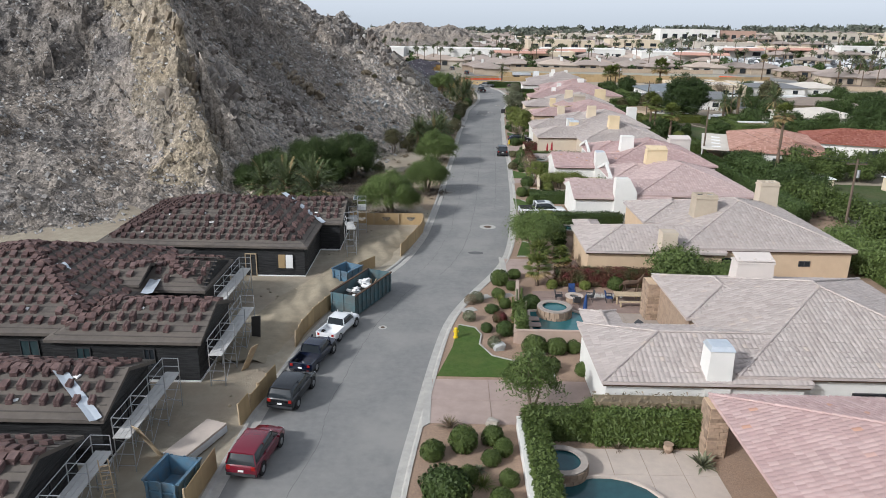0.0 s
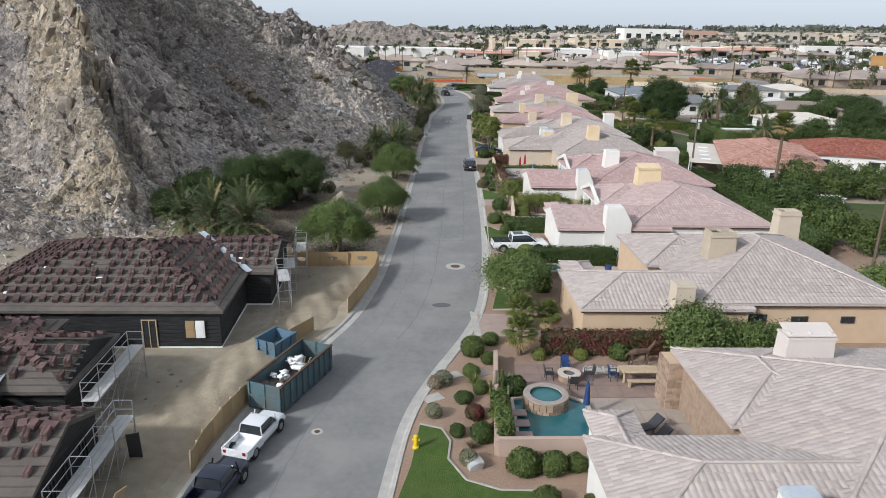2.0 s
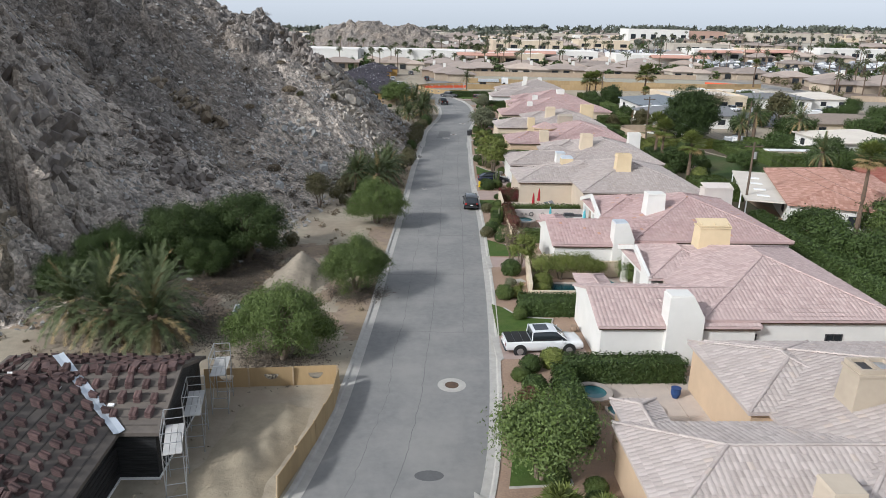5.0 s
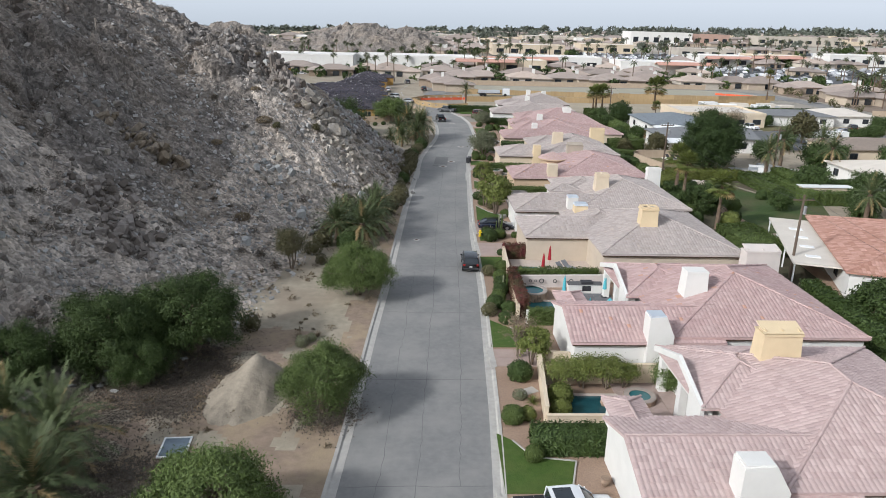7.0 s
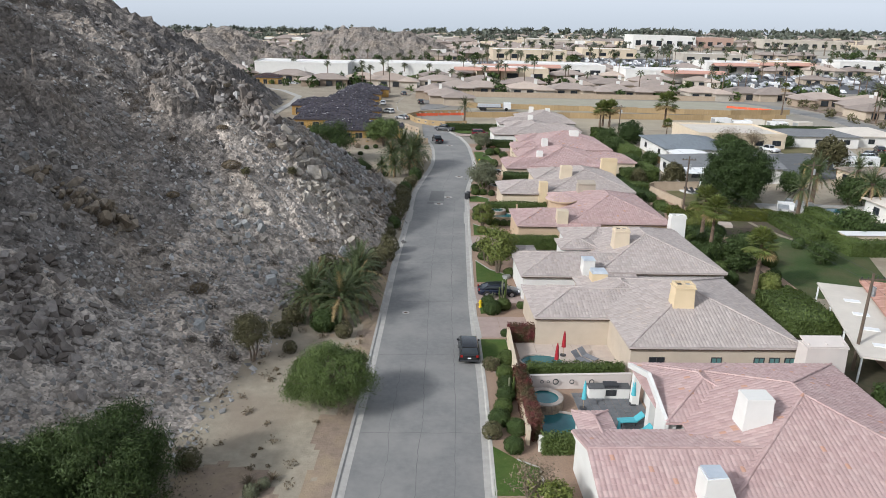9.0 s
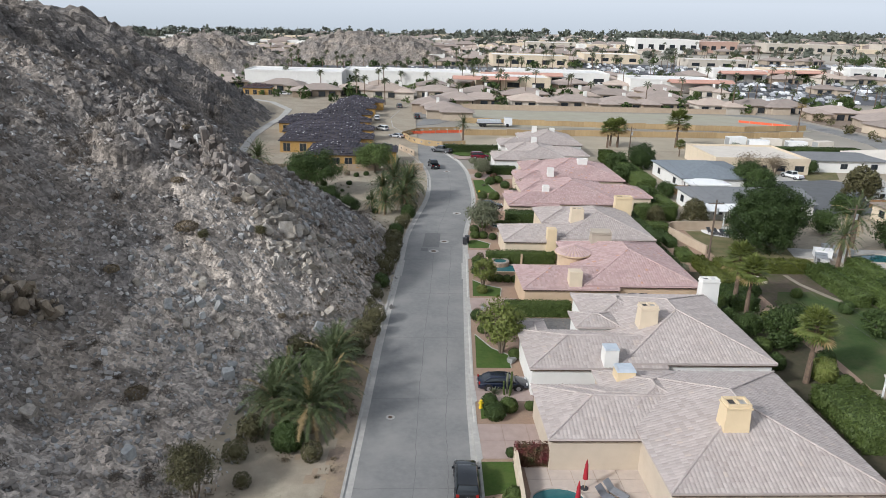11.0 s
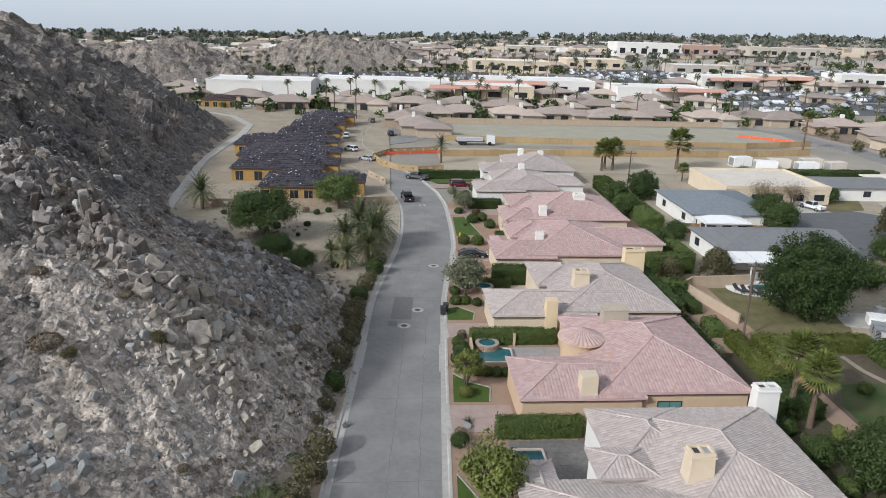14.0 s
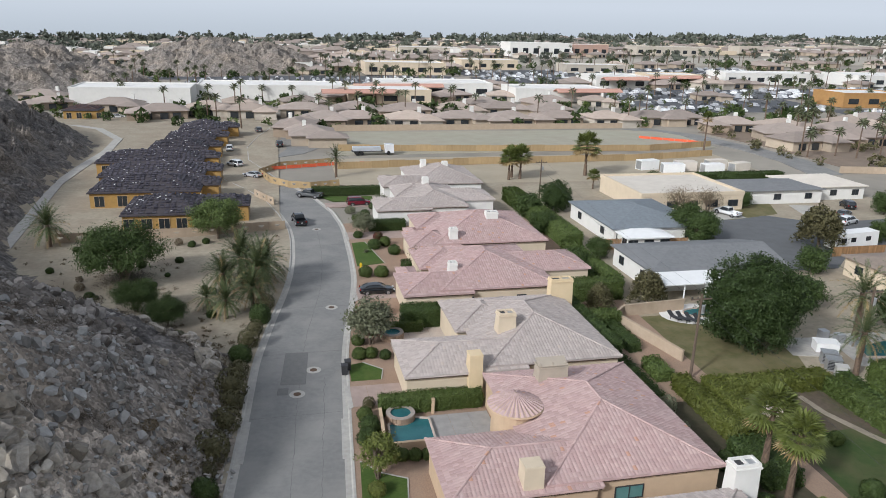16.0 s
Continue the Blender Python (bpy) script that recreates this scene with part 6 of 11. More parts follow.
def unfinished_house(name_label, rects, wall_mat, slope=0.36, stacks=True, felt=None, gap=(0.82, 0.88), openings=(), stuff=None, start=1.0):
    ob = thing("unfinished_house", name_label, "house", group="houses under construction")
    for x0, x1, y0, y1, z, gable in rects:
        g = Geo()
        planes, crest, r = hip_planes(x0, x1, y0, y1, gable)
        deck_geo(g, planes, slope, z, 0.2)
        part("roof", g, felt or FELT, ob, weld=True)
        g = Geo()
        g.box(x0 + 0.31, x1 - 0.31, y0 + 0.31, y1 - 0.31, 0.04, 0.2)
        part("sill_plate", g, WHITE_PAINT if wall_mat is BLACK_PAPER else LUMBER, ob)
        if wall_mat is BLACK_PAPER:  # lapped horizontal sheathing
            for q in range(9):
                g = Geo()
                g.box(x0 + 0.33, x1 - 0.33, y0 + 0.33, y1 - 0.33, 0.3 + 0.29 * q, 0.3 + 0.29 * q + 0.26)
                part("sheathing_course", g, wall_mat, ob)
    walls(ob, rects, wall_mat, inset=0.35)
    gable_walls(ob, rects, slope, wall_mat)
    for o in openings:
        window(ob, *o)
    rng = np.random.default_rng(int(rects[0][2]) + 9)
    heap = Geo()
    if not stuff:
        for rect in rects:
            for poly, ea, eb, up in hip_planes(*rect[:4], rect[5])[0]:
                laps = felt_laps(rect, rects, ea, eb, up, slope)
                if laps.v:
                    part("felt_lap", laps, FELT_LAP, ob)
    for x0, x1, y0, y1, z, gable in rects:
        planes, crest, r = hip_planes(x0, x1, y0, y1, gable)
        for poly, ea, eb, up in planes:
            ln = math.hypot(eb[0] - ea[0], eb[1] - ea[1])
            ex, ey = (eb[0] - ea[0]) / ln, (eb[1] - ea[1]) / ln
            s = start
            row = 0
            while s < r - 0.15:
                t = 0.6 + 0.06 * (row % 3)
                while t < ln - 0.5:
                    x, y = ea[0] + ex * t + up[0] * s, ea[1] + ey * t + up[1] * s
                    zp = z + slope * s
                    lim = roof_z([(x0, x1, y0, y1, z, gable)], slope, x, y)
                    if abs(lim - zp) < 0.05 and roof_z(rects, slope, x, y) < zp + 0.05 and rng.random() < 0.93:
                        az = math.degrees(math.atan2(up[1], up[0])) - 90
                        m = pose(x + rng.normal(0, 0.04), y + rng.normal(0, 0.04), zp, 0, 0, az + rng.normal(0, 5)) @ pose(0, 0, 0.02, math.degrees(math.atan(slope)), 0, 0)
                        if stuff:
                            n = rng.integers(1, 4)
                            heap.box(-0.3, 0.3, -0.22, 0.22, 0, 0.08 * n, m, taper=0.03)
                        elif x < -21.5 or up[1] < 0 or y > 70:
                            # stacks far from the street stay joined
                            for q in range(5):
                                heap.box(-0.19, 0.19, -0.24, 0.24, 0.043 * q, 0.043 * q + 0.04, m @ pose(0, 0.022 * q - 0.05, 0, 4, 0, rng.normal(0, 3)))
                        else:
                            o = new("tile_stack", STACKS[rng.integers(0, 4)])
                            o.matrix_basis = m @ Matrix.Scale(rng.uniform(0.86, 1.0), 4)
                            tagged(o, "short stack of brown roof tiles on black felt", "tile stack", "roof tiles waiting on the roofs")
                    t += gap[0]
                s += gap[1]
                row += 1
        if not stuff:
            for p, q, _, _ in crest:  # piles crowd along the crest and hips
                p, q = Vector(p), Vector(q)
                n = int((q - p).length / 0.5)
                for k in range(n):
                    c = p.lerp(q, (k + 0.5) / n)
                    zc = roof_z([(x0, x1, y0, y1, z, gable)], slope, c.x, c.y)
                    if zc < z + 0.5 or roof_z(rects, slope, c.x, c.y) > zc + 0.05 or rng.random() < 0.15:
                        continue
                    for side in (-0.3, 0.3):
                        m = pose(c.x + side * 0.3 + rng.normal(0, 0.06), c.y + side + rng.normal(0, 0.06), zc - 0.08, 14 * (1 if side < 0 else -1), 0, rng.normal(0, 14))
                        for j in range(rng.integers(3, 7)):
                            heap.box(-0.19, 0.19, -0.22, 0.22, 0.043 * j, 0.043 * j + 0.04, m @ pose(0, 0.02 * j, 0, 4, 0, rng.normal(0, 4)))
    if heap.v:
        solid("loose_roof_tiles", heap, stuff or TILE_BROWN, "roof tiles stacked in rows on the roofs", "roof tiles", kind="stuff")
    return ob


SITE_GLASS = mat("dusty_blue_glass", (0.028, 0.050, 0.056), (0.045, 0.070, 0.075), size=0.8, rough=0.15, spec=0.6)
LA = [(-30, -11.7, 58.3, 72.6, 2.9, ""), (-21, -9.8, 66.0, 74.2, 2.9, "E")]
LB = [(-24, -14.5, 39.1, 46.1, 2.9, "E"), (-38, -21, 40.0, 57.0, 2.9, ""), (-28, -21.4, 47.0, 51.6, 3.5, "E"), (-24, -17.0, 47.6, 54.8, 2.9, "E")]
LC = [(-26, -16.3, 30.3, 36.8, 2.9, "E"), (-40, -23, 21.0, 37.0, 2.9, ""), (-26, -16.6, 22.0, 29.0, 2.9, "E")]
unfinished_house("unfinished house with black sheathing and tiles stacked on its roof", LA, BLACK_PAPER, openings=[(-16.7, 58.62, 1.1, 1.0, 2.1, "S", LUMBER, BLACK_PAPER), (-23.2, 58.62, 1.5, 1.5, 1.3, "S", None, SITE_GLASS), (-26.5, 58.62, 1.7, 0.8, 1.0, "S", None, SITE_GLASS)])
unfinished_house("unfinished black house with gabled wings and tile stacks", LB, BLACK_PAPER, openings=[(-17.8, 39.42, 1.7, 0.7, 1.2, "S"), (-21.8, 39.42, 1.7, 0.9, 1.2, "S", None, SITE_GLASS), (-25.6, 40.32, 1.5, 1.2, 1.6, "S", None, SITE_GLASS), (-14.83, 41.0, 1.6, 0.7, 1.3, "E"), (-14.83, 42.6, 1.6, 0.7, 1.3, "E"), (-14.83, 44.2, 1.6, 0.7, 1.3, "E")])
unfinished_house("unfinished black house with gabled wings beside scaffolding", LC, BLACK_PAPER, openings=[(-16.63, 33.5, 1.5, 1.6, 1.6, "E"), (-16.93, 25.6, 1.5, 1.6, 1.6, "E")])

rng = np.random.default_rng(17)
for k in range(16):
    rects = (LA, LB, LC)[0 if k < 9 else 1 if k < 13 else 2]
    r = rects[0] if k % 2 else rects[1]
    x, y = rng.uniform(max(r[0], -28) + 1.5, r[1] - 1.5), rng.uniform(r[2] + 1.0, r[2] + 4.5)
    z = roof_z(rects, 0.36, x, y)
    if z < 2:
        continue
    g = Geo()
    a, b = rng.uniform(0.08, 0.26), rng.uniform(0.06, 0.16)
    g.box(-a, a, -b, b, 0, 0.05, pose(x, y, z + 0.03, 20, rng.uniform(-8, 8), rng.uniform(-40, 40)), taper=0.03)
    solid("paper_scrap", g, WHITE_PAINT, "white scrap of wrapping paper on the felt roof", "paper scrap", "scraps on the roofs")


def flashing(p, q, w, label="bright sheet metal valley strip on the roof"):
    f = Geo()
    p, q = Vector(p), Vector(q)
    d = (q - p).normalized()
    s = d.cross(Vector((0, 0, 1))).normalized() * w / 2
    n = 7
    a = []
    for k in range(n + 1):
        c = p.lerp(q, k / n) + Vector((0, 0, 0.03 * math.sin(k * 2.3)))
        a += [tuple(c - s + Vector((0, 0, 0.05))), tuple(c), tuple(c + s + Vector((0, 0, 0.05))), tuple(c - Vector((0, 0, 0.03)))]
    f.add(a, [q4 for k in range(n) for q4 in ((4 * k, 4 * k + 1, 4 * k + 5, 4 * k + 4), (4 * k + 1, 4 * k + 2, 4 * k + 6, 4 * k + 5), (4 * k + 2, 4 * k + 3, 4 * k + 7, 4 * k + 6), (4 * k + 3, 4 * k, 4 * k + 4, 4 * k + 7))])
    return solid("valley_flashing", f, FLASHING, label, "flashing")


flashing((-16.4, 70.7, 4.68), (-11.6, 65.9, 2.98), 0.55)
flashing((-26.6, 46.9, 5.05), (-25.2, 46.0, 4.0), 0.6)
flashing((-25.4, 46.1, 3.55), (-21.4, 46.2, 3.02), 0.5)
flashing((-21.2, 50.6, 3.35), (-20.6, 46.3, 3.15), 0.8, "bent bright sheet metal strip between two roofs")
flashing((-19.8, 33.2, 4.06), (-16.6, 30.2, 2.98), 0.6)
for x, y, m, lab in ((-14.0, 58.55, PLY, "tan board over a window opening"), (-13.35, 58.55, WHITE_PAINT, "white window frame leaning at the wall")):
    g = Geo()
    g.box(x - 0.3, x + 0.3, y - 0.07, y + 0.02, 0.9, 2.1)
    for k in range(2):
        g.box(x - 0.22, x + 0.22, y - 0.09, y - 0.07, 1.0 + 0.55 * k, 1.45 + 0.55 * k)
    solid("window_board", g, m, lab, "board")


def scaffold(x, y, rz, length, h, label="steel tube scaffold with weathered planks beside the wall"):
    ob = thing("scaffold", label, "scaffold", (x, y, 0.1), rz, "scaffolds")
    n = max(2, int(round(length / 2.1)) + 1)
    step = length / (n - 1)
    for i in range(n):
        g = Geo()
        px = -length / 2 + i * step
        for py in (-0.45, 0.45):
            g.tube([(px, py, -0.05), (px, py, h + 1.0)], 0.028, 6)
        for pz in (0.35, 1.0, h - 0.06, h + 0.5, h + 1.0):
            g.tube([(px, -0.45, pz), (px, 0.45, pz)], 0.022, 5)
        part("frame", g, STEEL, ob)
    for i in range(n - 1):
        g = Geo()
        a, b = -length / 2 + i * step, -length / 2 + (i + 1) * step
        for py in (-0.45, 0.45):
            g.tube([(a, py, 0.2), (b, py, h - 0.2)], 0.016, 5)
            g.tube([(b, py, 0.2), (a, py, h - 0.2)], 0.016, 5)
        part("brace", g, STEEL, ob)
        g = Geo()
        g.tube([(a, -0.45, h + 1.0), (b, -0.45, h + 1.0)], 0.022, 5)
        g.tube([(a, -0.45, h + 0.5), (b, -0.45, h + 0.5)], 0.022, 5)
        part("rail", g, STEEL, ob)
    for py in (-0.28, 0.0, 0.28):
        g = Geo()
        g.box(-length / 2 - 0.2, length / 2 + 0.2, py - 0.13, py + 0.13, h, h + 0.05)
        part("plank", g, ALU_PLANK, ob)
    return ob


scaffold(-13.6, 42.6, -90, 7.2, 2.1)
scaffold(-16.0, 51.2, -90, 6.4, 2.1)
scaffold(-15.4, 33.4, -90, 6.4, 2.0)
scaffold(-15.7, 25.4, -90, 6.6, 2.0)
scaffold(-9.0, 65.6, -76, 2.2, 2.7)
scaffold(-9.2, 69.6, -80, 2.2, 2.3)
scaffold(-8.8, 73.4, -84, 2.0, 2.5)
for i, (x, y, rz, ln) in enumerate(((-13.0, 45.6, 20, 2.6), (-14.3, 31.6, -30, 2.6), (-12.6, 41.2, 60, 2.2))):
    g = Geo()
    g.box(-0.3, 0.3, -0.02, 0.02, -0.05, ln, pose(x, y, 0.1, 28, 0, rz))
    solid("leaning_board", g, LUMBER if i else DARK_METAL, "board leaning against the scaffold", "board")
ob = thing("ladder", "pale wooden ladder against the scaffold", "ladder", (-15.0, 27.6, 0.1), 20)
for s in (-0.2, 0.2):
    g = Geo()
    g.box(s - 0.02, s + 0.02, -0.04, 0.04, -0.05, 3.0, pose(0, 0, 0, 14, 0, 0))
    part("rail", g, LUMBER, ob)
for k in range(9):
    g = Geo()
    g.box(-0.2, 0.2, -0.02, 0.02, 0.3 * k + 0.2, 0.3 * k + 0.24, pose(0, 0, 0, 14, 0, 0))
    part("rung", g, LUMBER, ob)


def fence_run(pts, h, label, scallop=False, m=None, w=2.3):
    """Sheet panels on posts along a plan line."""
    ob = thing("site_fence", label, "fence", group="site fences")
    for (xa, ya), (xb, yb) in zip(pts, pts[1:]):
        ln = math.hypot(xb - xa, yb - ya)
        n = max(1, int(round(ln / w)))
        az = math.degrees(math.atan2(yb - ya, xb - xa))
        for i in range(n):
            t0, t1 = i / n, (i + 1) / n
            mm = pose(xa + (xb - xa) * t0, ya + (yb - ya) * t0, 0.05 + RNG.uniform(0, 0.05), RNG.uniform(-4, 4), 0, az)
            pw = ln / n - 0.03
            g = Geo()
            if scallop:
                # a sheet with half-round openings left near its top edge
                hh = h
                c, r, zb = pw / 2, pw * 0.17, hh * 0.66
                arc = [(c - r * math.cos(math.pi * k / 8), zb - r * 0.9 * math.sin(math.pi * k / 8)) for k in range(9)]
                face = [((0, 0), (c - r, 0), (c - r, zb), (c - r, hh), (0, hh)), ((c + r, 0), (pw, 0), (pw, hh), (c + r, hh), (c + r, zb)), tuple([(c - r, zb), (c + r, zb), (c + r, hh), (c - r, hh)])]
                face += [((xa2, 0), (xb2, 0), (xb2, zb2), (xa2, za2)) for (xa2, za2), (xb2, zb2) in zip(arc, arc[1:])]
                for q in face:
                    g.add([tuple(mm @ Vector((px, -0.012, pz))) for px, pz in q] + [tuple(mm @ Vector((px, 0.012, pz))) for px, pz in q], [tuple(range(len(q))), tuple(reversed(range(len(q), 2 * len(q))))])
            else:
                g.box(0, pw, -0.012, 0.012, 0, h * RNG.uniform(0.94, 1.04), mm)
            part("panel", g, m or PLY, ob, weld=True)
            g = Geo()
            g.box(-0.04, 0.05, 0.02, 0.10, -0.2, h, mm)
            part("post", g, LUMBER, ob)
    return ob


fence_run([(-11.4, 27.2), (-11.1, 30.6)], 1.35, "tan plywood fence panels beside the kerb")
fence_run([(-11.0, 34.6), (-10.6, 37.0), (-10.1, 39.4)], 1.35, "dusty plywood fence panels along the building site", w=1.2)
fence_run([(-10.0, 44.6), (-9.9, 46.4), (-9.5, 48.6), (-8.9, 50.8), (-8.4, 52.2)], 1.3, "dusty plywood fence panels beside the skip", w=1.2)
fence_run([(-7.5, 59.1), (-6.2, 61.3)], 1.2, "tan plywood fence panels behind the skip")
fence_run([(-4.1, 64.7), (-2.9, 69.5), (-2.3, 73.0), (-2.2, 75.6)], 1.35, "weathered plywood fence panels along the kerb")
fence_run([(-2.4, 75.9), (-10.4, 75.4)], 1.35, "plywood fence panels with half-round holes", scallop=True)

# skips
def skip(name, label, x, y, rz, L, W, h, m, ribs, flare=0.0, load=True):
    ob = thing(name, label, "skip", (x, y, 0.02), rz)
    g = Geo()
    t = 0.06
    g.box(-W / 2, W / 2, -L / 2, L / 2, 0.12, 0.22)
    for s in (-1, 1):
        vs = [(s * W / 2, -L / 2, 0.15), (s * W / 2, L / 2, 0.15), (s * (W / 2 + flare), L / 2 + flare, h), (s * (W / 2 + flare), -L / 2 - flare, h)]
        g.add(vs + [(p[0] - s * t, p[1], p[2]) for p in vs], [(0, 1, 2, 3), (7, 6, 5, 4), (3, 2, 6, 7), (0, 3, 7, 4), (1, 5, 6, 2)])
        ve = [(-W / 2, s * L / 2, 0.15), (W / 2, s * L / 2, 0.15), (W / 2 + flare, s * (L / 2 + flare), h), (-W / 2 - flare, s * (L / 2 + flare), h)]
        g.add(ve + [(p[0], p[1] - s * t, p[2]) for p in ve], [(0, 1, 2, 3), (7, 6, 5, 4), (3, 2, 6, 7), (0, 3, 7, 4), (1, 5, 6, 2)])
    part("tub", g, m, ob)
    for s in (-1, 1):
        for k in range(ribs):
            yy = -L / 2 + (k + 0.5) * L / ribs
            g = Geo()
            g.beam((s * (W / 2 + 0.05), yy, 0.18), (s * (W / 2 + 0.05 + flare), yy, h - 0.05), 0.12, 0.09)
            part("rib", g, m, ob)
        g = Geo()
        g.box(s * (W / 2 + flare) - 0.07, s * (W / 2 + flare) + 0.07, -L / 2 - flare, L / 2 + flare, h - 0.04, h + 0.06)
        part("rim", g, m if flare else RUST, ob)
    for s in (-1, 1):
        for k in (-0.5, 0.0, 0.5):
            g = Geo()
            g.box(W * k * 0.92 - 0.06, W * k * 0.92 + 0.06, s * (L / 2 + flare) - 0.06, s * (L / 2 + flare) + 0.06, 0.2, h)
            part("end_rib", g, m, ob)
        g = Geo()
        g.box(-W / 2, W / 2, s * (L / 2 + flare * 0.6) - 0.05, s * (L / 2 + flare * 0.6) + 0.05, h * 0.5, h * 0.58)
        part("end_rail", g, m, ob)
    if load:
        rng = np.random.default_rng(5)
        g = Geo()
        n, k0 = 14, len(g.v)
        for j in range(2 * n + 1):
            for i in range(n + 1):
                x2, y2 = -W / 2 + 0.07 + (W - 0.14) * i / n, -L / 2 + 0.07 + (L - 0.14) * j / (2 * n)
                g.v.append((x2, y2, 0.75 + 0.5 * noise.noise((x2 * 1.1, y2 * 0.9, 2)) + 0.2 * noise.noise((x2 * 4, y2 * 4, 8)) - 0.10 * y2))
        for j in range(2 * n):
            for i in range(n):
                a = j * (n + 1) + i
                g.f.append((a, a + 1, a + n + 2, a + n + 1))
        part("debris", g, mat("builders_rubble", (0.10, 0.085, 0.075), (0.22, 0.19, 0.16), size=0.25, rough=0.95), ob, "dark mixed building debris")
        for k in range(9):
            g = Geo()
            blob(g, (rng.uniform(-0.7, 0.7), rng.uniform(-2.2, 0.9), 1.15 + rng.uniform(0, 0.35)), rng.uniform(0.2, 0.42), 0.5, 12, 8, 1.3, k * 3.7)
            part("rubbish_bag", g, WHITE_PAINT, ob, "white plastic rubbish bag", smooth=True)
        for k in range(4):
            g = Geo()
            a = Vector((rng.uniform(-0.6, 0.6), rng.uniform(0.2, 2.2), 1.0))
            g.beam(a, a + Vector((rng.uniform(-0.5, 0.5), rng.uniform(-0.9, 0.9), rng.uniform(0.3, 0.9))), 0.1, 0.05)
            part("timber_offcut", g, LUMBER, ob)
    return ob


skip("roll_off_skip", "teal steel roll-off skip full of building rubbish", -6.45, 53.2, -22, 6.0, 2.15, 1.75, TEAL_PAINT, 9)
skip("small_skip", "small blue steel skip on the sand", -8.3, 58.2, -28, 1.9, 1.5, 1.2, BLUE_PAINT, 2, 0.12, load=False)
skip("small_skip", "small blue steel skip beside the fence", -12.6, 28.9, -10, 1.9, 1.5, 1.2, BLUE_PAINT, 2, 0.12, load=False)
ob = thing("board_pallet", "wrapped stack of pale wall boards on the sand", "building material", (-12.7, 32.4, 0.1), -20)
g = Geo()
g.box(-0.62, 0.62, -1.7, 1.7, 0.1, 0.62)
part("boards", g, PAVER_PALE, ob)
g = Geo()
for s in (-1.2, 0, 1.2):
    g.box(-0.6, 0.6, s - 0.06, s + 0.06, 0, 0.1)
part("bearers", g, LUMBER, ob)
g = Geo()
g.box(-0.64, 0.64, -1.72, -1.69, 0.12, 0.60)
g.box(0.62, 0.645, -1.7, 1.7, 0.12, 0.50)
part("wrapping", g, FLASHING, ob, "blue-white plastic wrapping")
g = Geo()
g.box(-0.35, 0.35, -0.25, 0.25, 0, 0.4, pose(-7.9, 53.0, 0.1, 0, 0, 20))
solid("green_bundle", g, mat("pale_green_wrap", (0.30, 0.42, 0.30), (0.24, 0.35, 0.25), size=0.2), "pale green wrapped bundle on the sand", "bundle")
for x, y, rz, ln in ((-8.6, 55.5, -65, 2.6), (-10.2, 57.3, -50, 1.8), (-8.9, 62.0, 15, 2.4)):
    g = Geo()
    g.box(-0.1, 0.1, -ln / 2, ln / 2, 0.0, 0.06, pose(x, y, 0.12, 0, 0, rz))
    solid("timber_plank", g, LUMBER, "loose timber plank on the sand", "plank")
g = Geo()
rng = np.random.default_rng(12)
for k in range(260):
    x, y = rng.uniform(-15, -5), rng.uniform(36, 74)
    if x > lerp_line(KERB_L, y) - 1.2 or (y > 57 and x < -11.5) or (y < 47 and x < -13):
        continue
    blob(g, (x, y, 0.12), rng.uniform(0.04, 0.16), 0.6, 5, 4, 0.5, k)
solid("site_stones", g, SAND, "small clods and stones on the building site", "stones", kind="stuff")

# low berm of yellow soil and wheel ruts inside the fence
g = Geo()
n = 110
for j in range(n + 1):
    for i in range(25):
        y = 42.0 + 31.0 * j / n
        x = lerp_line(KERB_L, y) - 6.6 + 5.8 * i / 24
        u = (i / 24 - 0.55) / 0.42
        z = 0.02 + max(0.0, 1 - u * u) * (0.34 + 0.3 * noise.noise((x / 2.2, y / 2.6, 5))) + 0.10 * noise.noise((x * 1.6, y * 0.5, 9)) * max(0.0, 1 - u * u) + 0.06 * math.sin(4.2 * (x + 0.3 * y) + 2 * noise.noise((x / 3, y / 3, 2))) * max(0.0, 1 - u * u)
        g.v.append((x, y, z))
for j in range(n):
    for i in range(24):
        a = j * 25 + i
        g.f.append((a, a + 1, a + 26, a + 25))
solid("soil_berm", g, mat("yellow_soil", (0.335, 0.285, 0.205), (0.255, 0.215, 0.155), size=0.8, rough=0.95, bump=0.8, bump_size=0.2), "churned yellow soil along the site fence", "soil", smooth=True)

vehicle("suv", PAINT_RED, "dark red sport utility car parked at the kerb", -9.35, 31.7, -8, scale=0.87)
vehicle("suv", PAINT_BLACK, "black sport utility car parked at the kerb", -8.85, 38.1, -10, scale=0.87)
vehicle("pickup", PAINT_NAVY, "dark blue pickup truck with an open bed", -8.4, 42.8, -14, scale=0.80)
vehicle("pickup", PAINT_WHITE, "white pickup truck with tools in its bed", -7.45, 47.4, -18, scale=0.76)

# ---- trees and palms of the west verge ----
T1 = tree("mesquite_tree", "round green mesquite tree on the sandy verge", 3.0, 2.1, 2.9, 0.17, LEAF, n_clump=105, per=430, leaf_size=0.05, spread=0.36, seed=3, stems=3, droop=0.3, aspect=4.6, hang=0.8)
plant_at(T1, [(-6.4, 79.4, 0.1, 0, 1.06), (-2.4, 91.8, 0.1, 80, 0.95), (-1.5, 112.2, 0.1, 200, 1.02)])
T2 = tree("mesquite_tree", "broad dark green mesquite tree below the slope", 3.6, 2.7, 3.1, 0.2, LEAF_DARK, n_clump=125, per=380, leaf_size=0.06, spread=0.42, seed=9, stems=3, bottom=-0.8, aspect=4.2, hang=0.5)
